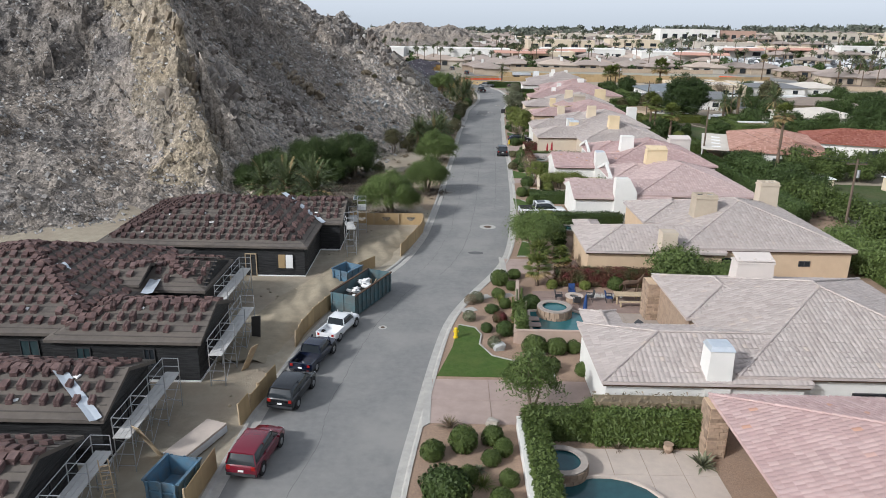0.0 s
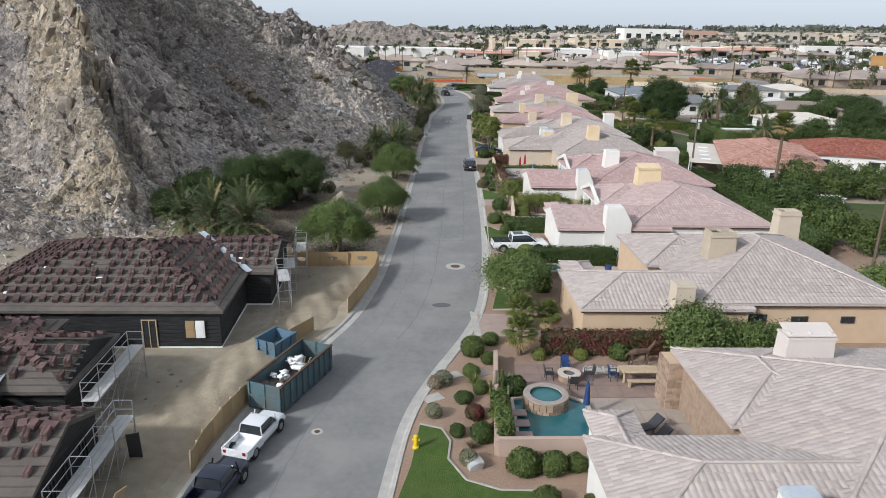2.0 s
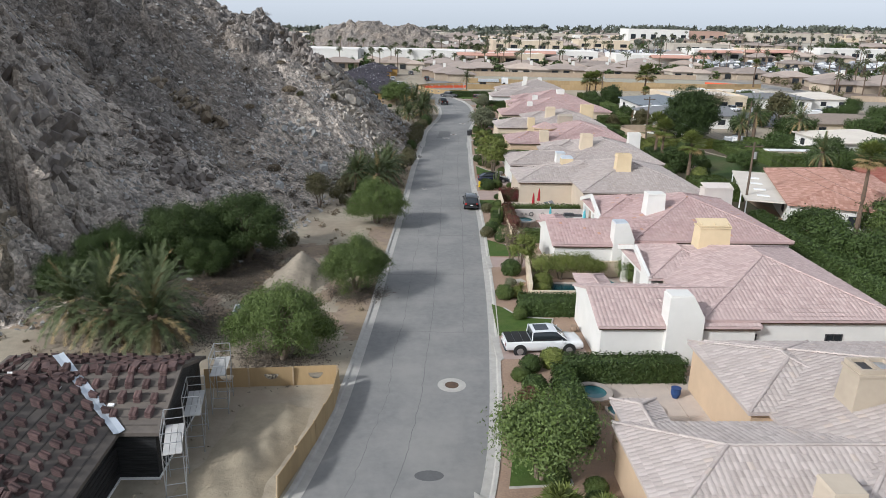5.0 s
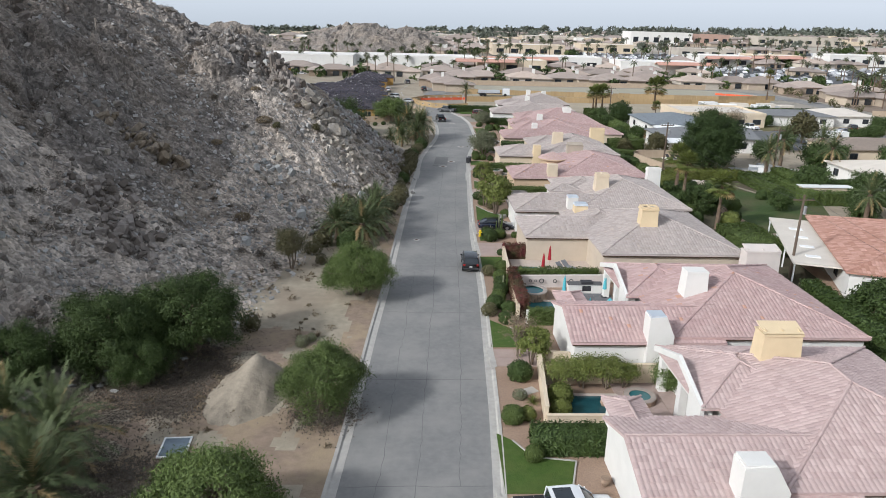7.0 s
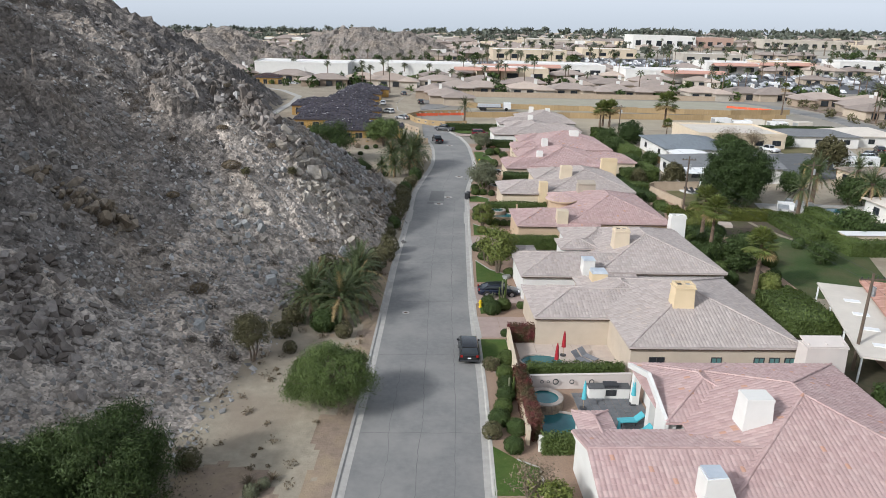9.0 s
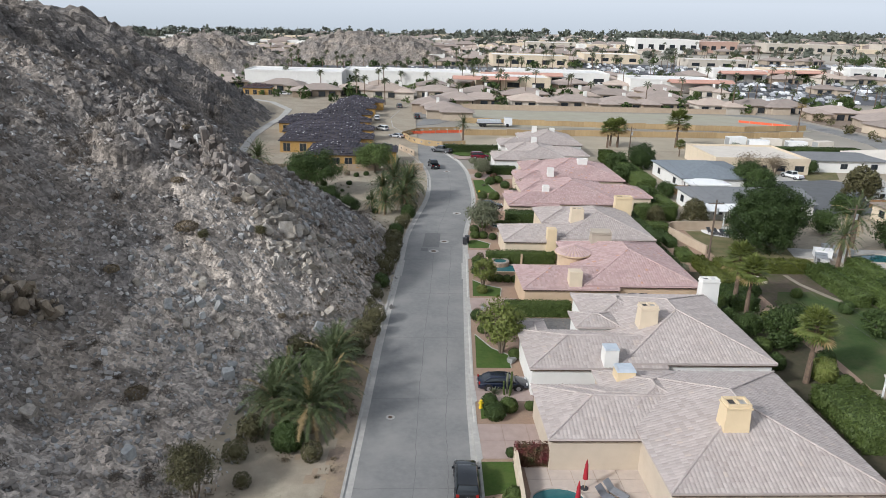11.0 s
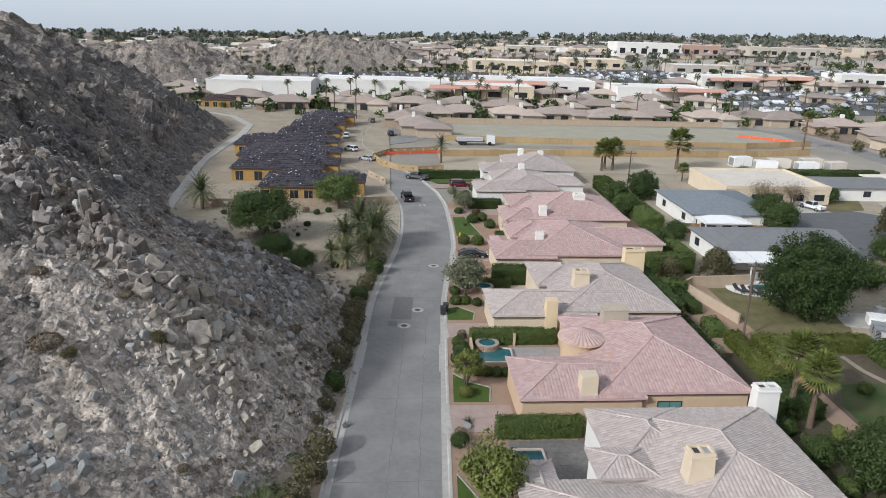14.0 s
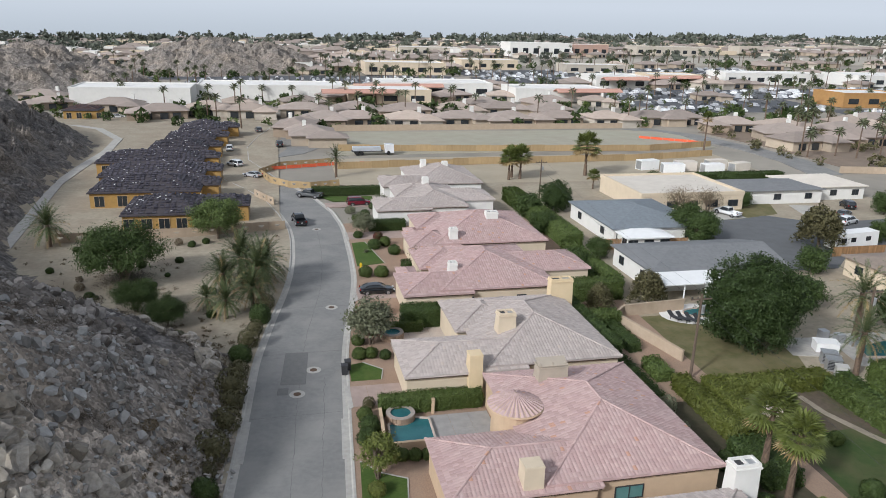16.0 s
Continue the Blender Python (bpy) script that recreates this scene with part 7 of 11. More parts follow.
plant_at(T2, [(-13.2, 100.6, 0.1, 0, 1.04), (-16.4, 99.4, 0.1, 200, 0.86), (-18.4, 97.2, 0.1, 70, 1.0), (-23.2, 94.0, 0.1, 160, 0.8), (-15.6, 95.6, 0.1, 250, 0.6), (-25.2, 90.0, 0.1, 300, 0.6)])
P1 = date_palm("leafy date palm with arching grey-green fronds", 2.1, 3.5, 72, 1)
plant_at(P1, [(-15.0, 80.4, 0.1, 0, 1.12), (-18.4, 81.6, 0.1, 100, 1.12), (-21.6, 83.4, 0.1, 200, 1.0), (-16.4, 85.6, 0.1, 50, 1.05), (-20.0, 87.6, 0.1, 150, 0.95), (-1.2, 136.0, 0.1, 20, 1.0), (-4.6, 133.6, 0.1, 140, 0.8), (-0.9, 139.6, 0.1, 240, 0.78), (-2.2, 128.2, 0.1, 300, 1.05), (-5.2, 129.6, 0.1, 20, 0.95), (-1.0, 131.8, 0.1, 60, 0.9),
              (-0.8, 196.8, 0.1, 230, 0.6)])
P2 = date_palm("date palm with a clear brown trunk and arching fronds", 2.7, 3.3, 86, 4)
plant_at(P2, [(5.0, 201.0, 0.1, 80, 1.15), (2.9, 204.6, 0.1, 160, 1.25), (4.4, 196.6, 0.1, 40, 0.85), (0.8, 201.6, 0.1, 300, 0.9), (5.9, 205.2, 0.1, 10, 1.05), (1.6, 193.6, 0.1, 200, 0.75), (-25.2, 224.6, 0.1, 30, 1.1)])
T3 = tree("paloverde_tree", "sparse yellow-green desert tree on the slope's foot", 1.5, 1.5, 2.2, 0.07, LEAF_BRUSH, n_clump=55, per=110, leaf_size=0.06, seed=5, stems=3, spread=0.3, aspect=4.5, hang=0.9)
plant_at(T3, [(-8.8, 119.6, 0.3, 0, 1.1), (-9.8, 150.0, height(-9.8, 150.0), 30, 0.4), (-14.5, 146.0, height(-14.5, 146.0), 130, 0.35)])
T4 = tree("mesquite_tree", "dark green spreading tree on the flat", 3.4, 2.5, 2.9, 0.18, LEAF_DARK, n_clump=90, per=250, leaf_size=0.085, spread=0.5, seed=13, stems=2, bottom=-0.5, aspect=4.0, hang=0.7)
plant_at(T4, [(-12.0, 207.6, 0.1, 0, 1.4), (-4.6, 192.4, 0.1, 70, 0.62), (-8.6, 197.0, 0.1, 170, 0.7)])
T5 = tree("mesquite_tree", "green feathery tree before the garden wall", 3.4, 2.4, 3.4, 0.18, LEAF, n_clump=105, per=190, leaf_size=0.11, spread=0.5, seed=14, stems=2, bottom=-0.7, aspect=3.2, hang=0.6)
plant_at(T5, [(-1.6, 226.0, 0.1, 0, 1.05)])
rng = np.random.default_rng(17)
for y in np.arange(143, 196, 3.3):
    x = lerp_line(KERB_L, y) - rng.uniform(1.0, 2.0)
    bush(x, y + rng.normal(0, 0.5), rng.uniform(0.65, 1.5), "brush" if rng.random() < 0.8 else "dark", "olive brush along the kerb below the rocks", squash=1.0, group="verge brush")
for x, y, r in ((-5.2, 101.5, 0.5), (-4.6, 102.4, 0.4), (-3.4, 131.5, 1.0), (-6.4, 132.4, 0.9), (-1.0, 142.4, 1.2), (-3.2, 141.6, 1.1), (-13.8, 103.0, 0.6), (-11.6, 103.8, 0.5)):
    bush(x, y, r, "grey" if r < 0.55 else "brush", squash=1.0, group="verge brush")
for k in range(36):
    x, y = rng.uniform(-22, 5), rng.uniform(188, 226)
    if x < lerp_line(TOE, y) + 3:
        continue
    bush(x, y, rng.uniform(0.35, 0.7), "dark" if k % 3 else "brown", "dark round shrub on the gravel flat", group="flat shrubs")
for x, y in ((-5.0, 102.0), (-4.2, 103.2), (-5.6, 102.8)):
    rosette(x, y, 0.8, "grass", z=0.12)
for x, y, r in ((-3.6, 126.0, 1.2), (-6.6, 127.4, 1.1), (-3.8, 131.0, 1.3), (-2.2, 133.4, 1.0), (-5.6, 136.4, 1.2), (-3.0, 138.2, 1.3), (0.2, 141.6, 1.1), (-7.2, 124.6, 0.9), (-1.6, 124.4, 0.8), (-6.0, 121.4, 0.6), (-9.8, 104.6, 0.8), (-4.8, 140.2, 1.0), (-20.5, 101.0, 1.2), (-18.0, 104.2, 0.9)):
    bush(x, y, r, "dark" if r > 1.15 else "brush", "dark olive bush among the palms", squash=1.0, z=max(0.1, height(x, y)), group="verge brush")
# a heap of pale soil and a framed hatch on the ground
g = Geo()
n = 40
for j in range(n + 1):
    for i in range(n + 1):
        x, y = -12.4 + 9.2 * i / n, 87.4 + 12.0 * j / n
        u, v = (x + 7.3 + 0.22 * (95.6 - y) * (y < 95.6)) / 3.4, (y - 95.6) / (2.9 if y > 95.6 else 6.8)
        q = max(0.0, 1 - math.hypot(u, v))
        g.v.append((x, y, -0.10 + 2.7 * q ** 1.45 + min(1.0, 3 * q) * (0.14 * noise.noise((x * 0.9, y * 0.5, 3)) + 0.16 * noise.noise((x * 2.6, y * 1.4, 5)) + 0.06 * noise.noise((x * 7, y * 7, 5)))))
for j in range(n):
    for i in range(n):
        a = j * (n + 1) + i
        g.f.append((a, a + 1, a + n + 2, a + n + 1))
solid("soil_mound", g, SAND_PALE, "mound of pale sandy soil on the verge", "soil mound", smooth=True)
ob = thing("ground_hatch", "grey metal hatch in a pale frame on the ground", "hatch", (-10.7, 87.6, 0.14), 4)
g = Geo()
for a, b, c, d in ((-0.82, 0.82, -1.05, -0.95), (-0.82, 0.82, 0.95, 1.05), (-0.82, -0.72, -0.95, 0.95), (0.72, 0.82, -0.95, 0.95)):
    g.box(a, b, c, d, 0, 0.1)
part("frame", g, WHITE_PAINT, ob)
g = Geo()
g.box(-0.72, 0.72, -0.95, 0.95, 0, 0.06)
part("lid", g, mat("blue_grey_metal", (0.16, 0.20, 0.24), (0.13, 0.16, 0.19), size=0.5, rough=0.5), ob)

# dry tufts and litter over the sandy verge
g = Geo()
rng = np.random.default_rng(71)
n = 0
while n < 420:
    y = rng.uniform(79, 226)
    x = rng.uniform(lerp_line(TOE, y) - 3, lerp_line(KERB_L, y) - 0.6)
    if noise.noise((x / 6, y / 6, 12)) < -0.1:
        continue
    r = rng.uniform(0.12, 0.5)
    pts = rng.normal(size=(34, 3)) * np.array([r * 0.55, r * 0.55, r * 0.35]) + np.array([x, y, max(0.1, height(x, y)) + r * 0.3])
    put_cards(g, *cards(pts, 0.1, aspect=2.6))
    n += 1
solid("verge_tufts", g, LEAF_BROWN, "dry brown tufts on the sandy verge", "grass", kind="stuff")

# leaf litter under the trees, thick and dark to stand in for shaded soil
g = Geo()
pts = []
for cx, cy, r in ((-13.4, 100.0, 4.6), (-17.6, 96.0, 4.6), (-20.8, 92.0, 4.2), (-14.0, 94.6, 3.6), (-16.5, 83.0, 4.2), (-18.0, 89.0, 4.6), (-12.0, 93.0, 2.6), (-11.4, 97.6, 2.2), (-13.0, 84.5, 3.0), (-2.4, 91.8, 2.2), (-6.6, 79.6, 3.0), (-12.0, 208.6, 3.0)):
    k = rng.normal(size=(4200, 2)) * r * 0.5
    pts += [(cx + a, cy + b, max(0.13, height(cx + a, cy + b) + 0.03)) for a, b in k.tolist()]
put_cards(g, *cards(np.array(pts), 0.09, flat=0.95, out=np.tile(np.array([[0.0, 0.0, 3.0]]), (len(pts), 1))))
solid("leaf_litter", g, LEAF_TWIG, "fallen leaves and twigs strewn dark as shade under the trees", "litter", kind="stuff")

# ---- front gardens and courtyards of the row ----
def slab(name, poly, z0, z1, m, label, category, kind="structure"):
    g = Geo()
    a = sum(poly[i][0] * poly[(i + 1) % len(poly)][1] - poly[(i + 1) % len(poly)][0] * poly[i][1] for i in range(len(poly)))
    g.prism(poly if a > 0 else poly[::-1], z0, z1)
    return solid(name, g, m, label, category, kind=kind)


def paved(name, x0, x1, y0, y1, m, label, nx, ny, z=0.13, parent=None):
    """A drive or patio of separate slabs with open joints."""
    ob = thing(name, label, "paving", kind="structure")
    for i in range(nx):
        for j in range(ny):
            g = Geo()
            xa, xb = x0 + (x1 - x0) * i / nx, x0 + (x1 - x0) * (i + 1) / nx
            ya, yb = y0 + (y1 - y0) * j / ny, y0 + (y1 - y0) * (j + 1) / ny
            g.box(xa + 0.015, xb - 0.015, ya + 0.015, yb - 0.015, 0.02, z + RNG.uniform(-0.003, 0.003))
            part("slab", g, m, ob)
    return ob


def drive(y0, y1, x1, m=None):
    xk = soft_line(KERB_R, (y0 + y1) / 2, 2.5) + 0.32
    paved("driveway", xk, x1, y0, y1, m or PAVER, "dusty pink concrete driveway with joints", 3, 2)
    slab("driveway_apron", [(xk - 0.42, y0 - 0.5), (xk + 0.05, y0), (xk + 0.05, y1), (xk - 0.42, y1 + 0.5)], -0.05, 0.151, CONCRETE, "sloped concrete kerb ramp of a driveway", "kerb ramp")


for a in ((35.2, 40.4, 10.0), (60.6, 64.6, 12.6), (79.4, 82.8, 14.4), (98.3, 101.2, 14.8), (124.6, 129.4, 17.0), (133.0, 137.6, 16.4), (152.4, 156.8, 18.2), (171.2, 175.0, 18.6), (196.8, 201.0, 22.0), (222.5, 226.5, 27.0), (243.4, 246.6, 28.0)):
    if a[0] < 230:
        drive(*a)
    else:
        paved("driveway", 16.0, a[2], a[0], a[1], PAVER, "dusty pink concrete driveway with joints", 3, 2)

LAWNS = ([[(-0.3, 40.8), (0.7, 45.0), (1.2, 48.9), (2.4, 48.4), (2.8, 47.2), (2.6, 45.6), (3.4, 43.8), (5.0, 43.0), (7.2, 42.9), (7.2, 40.8)], [(7.0, 65.4), (10.2, 65.6), (10.0, 68.6), (8.0, 70.4)], [(8.7, 89.2), (8.5, 83.2), (12.2, 83.2), (13.1, 86.2), (10.6, 86.6), (9.6, 88.4)], [(9.7, 101.6), (12.9, 101.6), (13.0, 104.4), (11.6, 105.4), (10.1, 107.0)], [(10.7, 120.2), (13.3, 120.8), (13.3, 124.2), (10.9, 124.2)], [(11.5, 130.2), (13.6, 130.6), (13.2, 132.6), (11.6, 132.7)], [(11.9, 139.2), (15.2, 139.2), (15.3, 141.9), (13.8, 143.4), (12.4, 146.6)]] + [[(13.1, 157.4), (16.4, 157.4), (16.8, 160.0), (15.0, 161.0), (13.5, 162.8)], [(14.1, 176.0), (17.0, 176.0), (17.4, 178.0), (15.6, 179.8), (14.2, 179.4)], [(18.2, 209.5), (22.2, 210.4), (21.6, 214.0), (20.6, 221.0), (18.5, 220.6)], [(17.5, 248.0), (25.5, 247.6), (25.5, 251.4), (15.4, 252.0)]])
for p in LAWNS:
    slab("lawn", p, 0.02, 0.135, LAWN, "trimmed green lawn beside the kerb", "lawn")
    g = Geo()
    for (xa, ya), (xb, yb) in zip(p, p[1:] + p[:1]):
        if min(xa, xb) < lerp_line(KERB_R, (ya + yb) / 2) + 0.7:
            continue
        g.beam((xa, ya, 0.12), (xb, yb, 0.12), 0.10, 0.12)
    if g.v:
        solid("lawn_edging", g, CONCRETE, "narrow concrete edging round the lawn", "edging", kind="structure")


def pool(poly, z, m, label, coping=True):
    ob = thing("swimming_pool", label, "pool")
    a = sum(poly[i][0] * poly[(i + 1) % len(poly)][1] - poly[(i + 1) % len(poly)][0] * poly[i][1] for i in range(len(poly)))
    poly = poly if a > 0 else poly[::-1]
    g = Geo()
    g.prism(poly, 0.03, z)
    part("water", g, m, ob)
    for (xa, ya), (xb, yb) in zip(poly, poly[1:] + poly[:1]):
        g = Geo()
        g.beam((xa, ya, z + 0.0), (xb, yb, z + 0.0), 0.16, 0.26)
        part("coping", g, PAVER_PALE, ob)
    return ob


def ellipse(x, y, rx, ry, n=18):
    return [(x + rx * math.cos(2 * math.pi * k / n), y + ry * math.sin(2 * math.pi * k / n)) for k in range(n)]


SPA_COPING = mat("grey_brown_coping", (0.36, 0.315, 0.275), (0.29, 0.25, 0.22), size=0.3, rough=0.9, bump=0.3, bump_size=0.08)


def spa(x, y, r, z=0.62, m=None):
    ob = thing("spa", "round raised stone spa filled with water", "spa", (x, y, 0.08))
    n = 22
    for k in range(n):  # facing stones
        g = Geo()
        for zz in range(2):
            a = 360 / n * (k + 0.5 * zz)
            g.box(-math.pi * r / n + 0.008, math.pi * r / n - 0.008, -0.16, 0.0, zz * z * 0.45, (zz + 1) * z * 0.45 - 0.01, pose(r * math.cos(radians(a)), r * math.sin(radians(a)), 0, 0, 0, a + 90) @ pose(0, 0.08, 0))
        part("stone", g, STONE, ob)
    g = Geo()
    g.ring(0, 0, z * 0.9, z, r + 0.05, r - 0.32, 28)
    part("coping", g, SPA_COPING, ob)
    g = Geo()
    g.disc(0, 0, 0, z * 0.82, r - 0.2, r - 0.2, 28)
    part("water", g, m or POOL, ob)
    return ob


def wall(x0, y0, x1, y1, h, m, label, t=0.22, cap=True, z=0.0):
    ob = thing("garden_wall", label, "wall", group="garden walls")
    g = Geo()
    ln = math.hypot(x1 - x0, y1 - y0)
    mm = pose(x0, y0, z, 0, 0, math.degrees(math.atan2(y1 - y0, x1 - x0)))
    g.box(0, ln, -t / 2, t / 2, 0, h - 0.06, mm)
    part("wall_body", g, m, ob)
    if cap:
        g = Geo()
        g.box(-0.03, ln + 0.03, -t / 2 - 0.03, t / 2 + 0.03, h - 0.06, h, mm)
        part("wall_cap", g, m, ob)
    return ob


# courtyard paving
for x0, x1, y0, y1, m, nx, ny in (((7.0, 14.0, 24.0, 33.0, PAVER_PALE, 4, 4), (11.0, 16.8, 46.0, 51.7, mat("tan_concrete_deck", (0.36, 0.305, 0.26), (0.30, 0.255, 0.22), size=0.8), 4, 4), (7.4, 16.6, 51.8, 56.2, mat("brown_stamped_paving", (0.27, 0.195, 0.165), (0.215, 0.16, 0.138), size=0.7), 6, 3), (14.0, 20.6, 67.0, 77.0, PAVER_PALE, 3, 4), (17.6, 22.2, 87.4, 97.0, PAVER, 3, 4), (17.2, 22.4, 105.0, 114.4, mat("dark_slate_paving", (0.12, 0.125, 0.13), (0.17, 0.17, 0.175), size=0.4, rough=0.7), 9, 16), (14.0, 22.4, 117.6, 123.5, PAVER_PALE, 5, 4), (17.0, 24.2, 142.2, 151.0, mat("slate_patio", (0.13, 0.125, 0.12), (0.20, 0.19, 0.18), size=0.4, rough=0.7), 8, 10)) + ((20.0, 25.4, 161.4, 168.6, mat("grey_concrete_deck", (0.34, 0.325, 0.31), (0.28, 0.27, 0.26), size=0.8), 3, 3), (19.0, 26.0, 179.0, 188.0, PAVER_PALE, 3, 4))):
    paved("patio", x0, x1, y0, y1, m, "paved courtyard with open joints", nx, ny)

pool([(6.4, 46.7), (10.2, 46.7), (11.0, 48.6), (10.9, 50.8), (9.6, 51.7), (6.6, 51.2)], 0.32, POOL, "blue swimming pool beside a raised spa")
spa(8.5, 50.7, 1.25, 0.95)
spa(6.1, 30.9, 1.25, 0.75, POOL_DEEP)
pool(ellipse(8.0, 28.0, 2.7, 2.4), 0.2, POOL_DEEP, "dark green kidney-shaped pool")
spa(13.2, 74.0, 1.15, 0.6)
pool(ellipse(15.4, 72.6, 1.7, 1.4), 0.16, POOL, "small curved pool beside a spa")
pool([(13.6, 90.6), (17.6, 90.6), (17.6, 93.9), (13.8, 93.9)], 0.16, POOL_DEEP, "dark teal rectangular pool")
spa(19.1, 93.4, 1.05, 0.42)
pool([(13.4, 107.2), (17.0, 107.2), (17.6, 110.8), (15.4, 111.4), (13.6, 111.2)], 0.16, POOL, "turquoise pool below a stone spa")
spa(14.7, 112.4, 1.35, 0.85)
pool(ellipse(15.8, 119.7, 1.9, 1.3), 0.16, POOL, "small teal pool among pale paving")
pool([(17.2, 145.4), (19.6, 145.4), (19.6, 149.6), (17.2, 149.6)], 0.16, POOL_DEEP, "dark narrow pool beside a slate patio")
pool([(16.2, 164.4), (19.9, 164.4), (20.0, 167.8), (18.4, 168.4), (16.4, 167.4)], 0.3, POOL, "teal pool behind a low wall")
spa(17.6, 168.4, 1.2, 0.8)
spa(19.4, 185.2, 1.2, 0.8)

wall(5.2, 45.9, 9.8, 45.9, 1.15, PINK_TAN, "pinkish stucco wall round the pool")
wall(5.1, 45.9, 6.2, 56.4, 1.0, PINK_TAN, "pinkish stucco wall round the pool")
wall(12.0, 90.2, 12.9, 98.4, 1.5, STUCCO_CREAM, "cream stucco courtyard wall")
wall(12.0, 90.0, 16.2, 90.0, 1.0, STUCCO_CREAM, "cream stucco courtyard wall")
wall(12.9, 98.3, 15.2, 97.9, 1.5, STUCCO_CREAM, "cream stucco courtyard wall")
wall(12.9, 95.6, 21.5, 96.0, 1.6, STUCCO_CREAM, "cream stucco courtyard wall behind shrubs")
wall(13.2, 106.4, 16.6, 106.4, 1.3, STUCCO_WHITE, "white stucco courtyard wall")
wall(13.2, 115.0, 22.2, 115.4, 1.35, PINK_WHITE, "pinkish white courtyard wall with ornaments")
wall(12.6, 107.0, 13.4, 124.2, 1.4, STUCCO_CREAM, "cream stucco courtyard wall under red creepers")
wall(15.8, 163.6, 19.9, 163.6, 1.0, STUCCO_TAN, "tan stucco wall round the pool")
wall(15.6, 163.6, 15.9, 169.0, 1.1, STUCCO_TAN, "tan stucco wall round the pool")
wall(20.6, 168.9, 20.6, 171.0, 1.5, STUCCO_TAN, "tan stucco courtyard wall")
wall(4.3, 26.0, 4.3, 34.8, 0.9, STUCCO_WHITE, "white stucco wall beside the hedge")
wall(14.4, 66.6, 16.4, 66.6, 1.3, STUCCO_CREAM, "cream stucco courtyard wall")

# hedges
hedge(4.45, 5.6, 25.6, 34.8, 1.5, LEAF_HEDGE, "clipped bright green hedge beside the pool")
hedge(4.6, 8.2, 33.6, 34.9, 1.6, LEAF_HEDGE, "clipped green hedge at the driveway")
hedge(8.2, 14.8, 33.2, 35.0, 2.0, LEAF_HEDGE, "tall green hedge below the white house")
hedge(8.2, 14.6, 33.9, 34.9, 2.35, LEAF_BROWN, "dry brown top growth of the hedge", dens=22)
hedge(5.3, 6.0, 46.4, 50.2, 1.6, LEAF_HEDGE, "bright green hedge along the pool wall")
hedge(9.6, 18.4, 57.4, 58.5, 1.5, LEAF_RED, "red and green creeper hedge below the tan house")
hedge(12.0, 19.6, 75.9, 77.4, 1.5, LEAF_DARK, "dark green hedge before the white house")
hedge(11.0, 12.2, 69.0, 75.8, 1.6, LEAF_DARK, "dark green hedge along the courtyard")
hedge(10.7, 15.4, 86.6, 88.6, 1.3, LEAF_DARK, "dark clipped hedge below the pool wall")
hedge(14.0, 22.0, 116.3, 117.2, 1.35, LEAF_HEDGE, "green hedge between two courtyards")
hedge(12.7, 13.6, 107.6, 115.6, 1.9, LEAF_RED, "red creepers over the courtyard wall")
hedge(13.4, 17.2, 123.6, 124.4, 1.6, LEAF_RED, "red creepers over the low wall")
hedge(13.4, 17.4, 105.9, 106.7, 1.4, LEAF_HEDGE, "clipped green hedge at the pool")
hedge(16.2, 23.4, 151.2, 152.6, 1.6, LEAF_HEDGE, "clipped green hedge before the tan house")
hedge(16.0, 25.2, 169.2, 170.7, 1.5, LEAF_HEDGE, "long clipped green hedge before the cream house")
hedge(21.0, 25.6, 187.2, 189.6, 2.2, LEAF_DARK, "tall green hedge beside the arched porch")
hedge(19.0, 23.0, 186.2, 187.0, 1.2, LEAF_HEDGE, "clipped green hedge round the spa")
hedge(24.0, 29.0, 205.2, 207.2, 1.6, LEAF_DARK, "dark green hedge between the houses")
hedge(22.0, 28.0, 226.6, 228.6, 1.6, LEAF_DARK, "dark green hedge between the houses")
hedge(14.0, 30.0, 252.6, 254.0, 1.6, LEAF_DARK, "long dark hedge before the fenced plot")

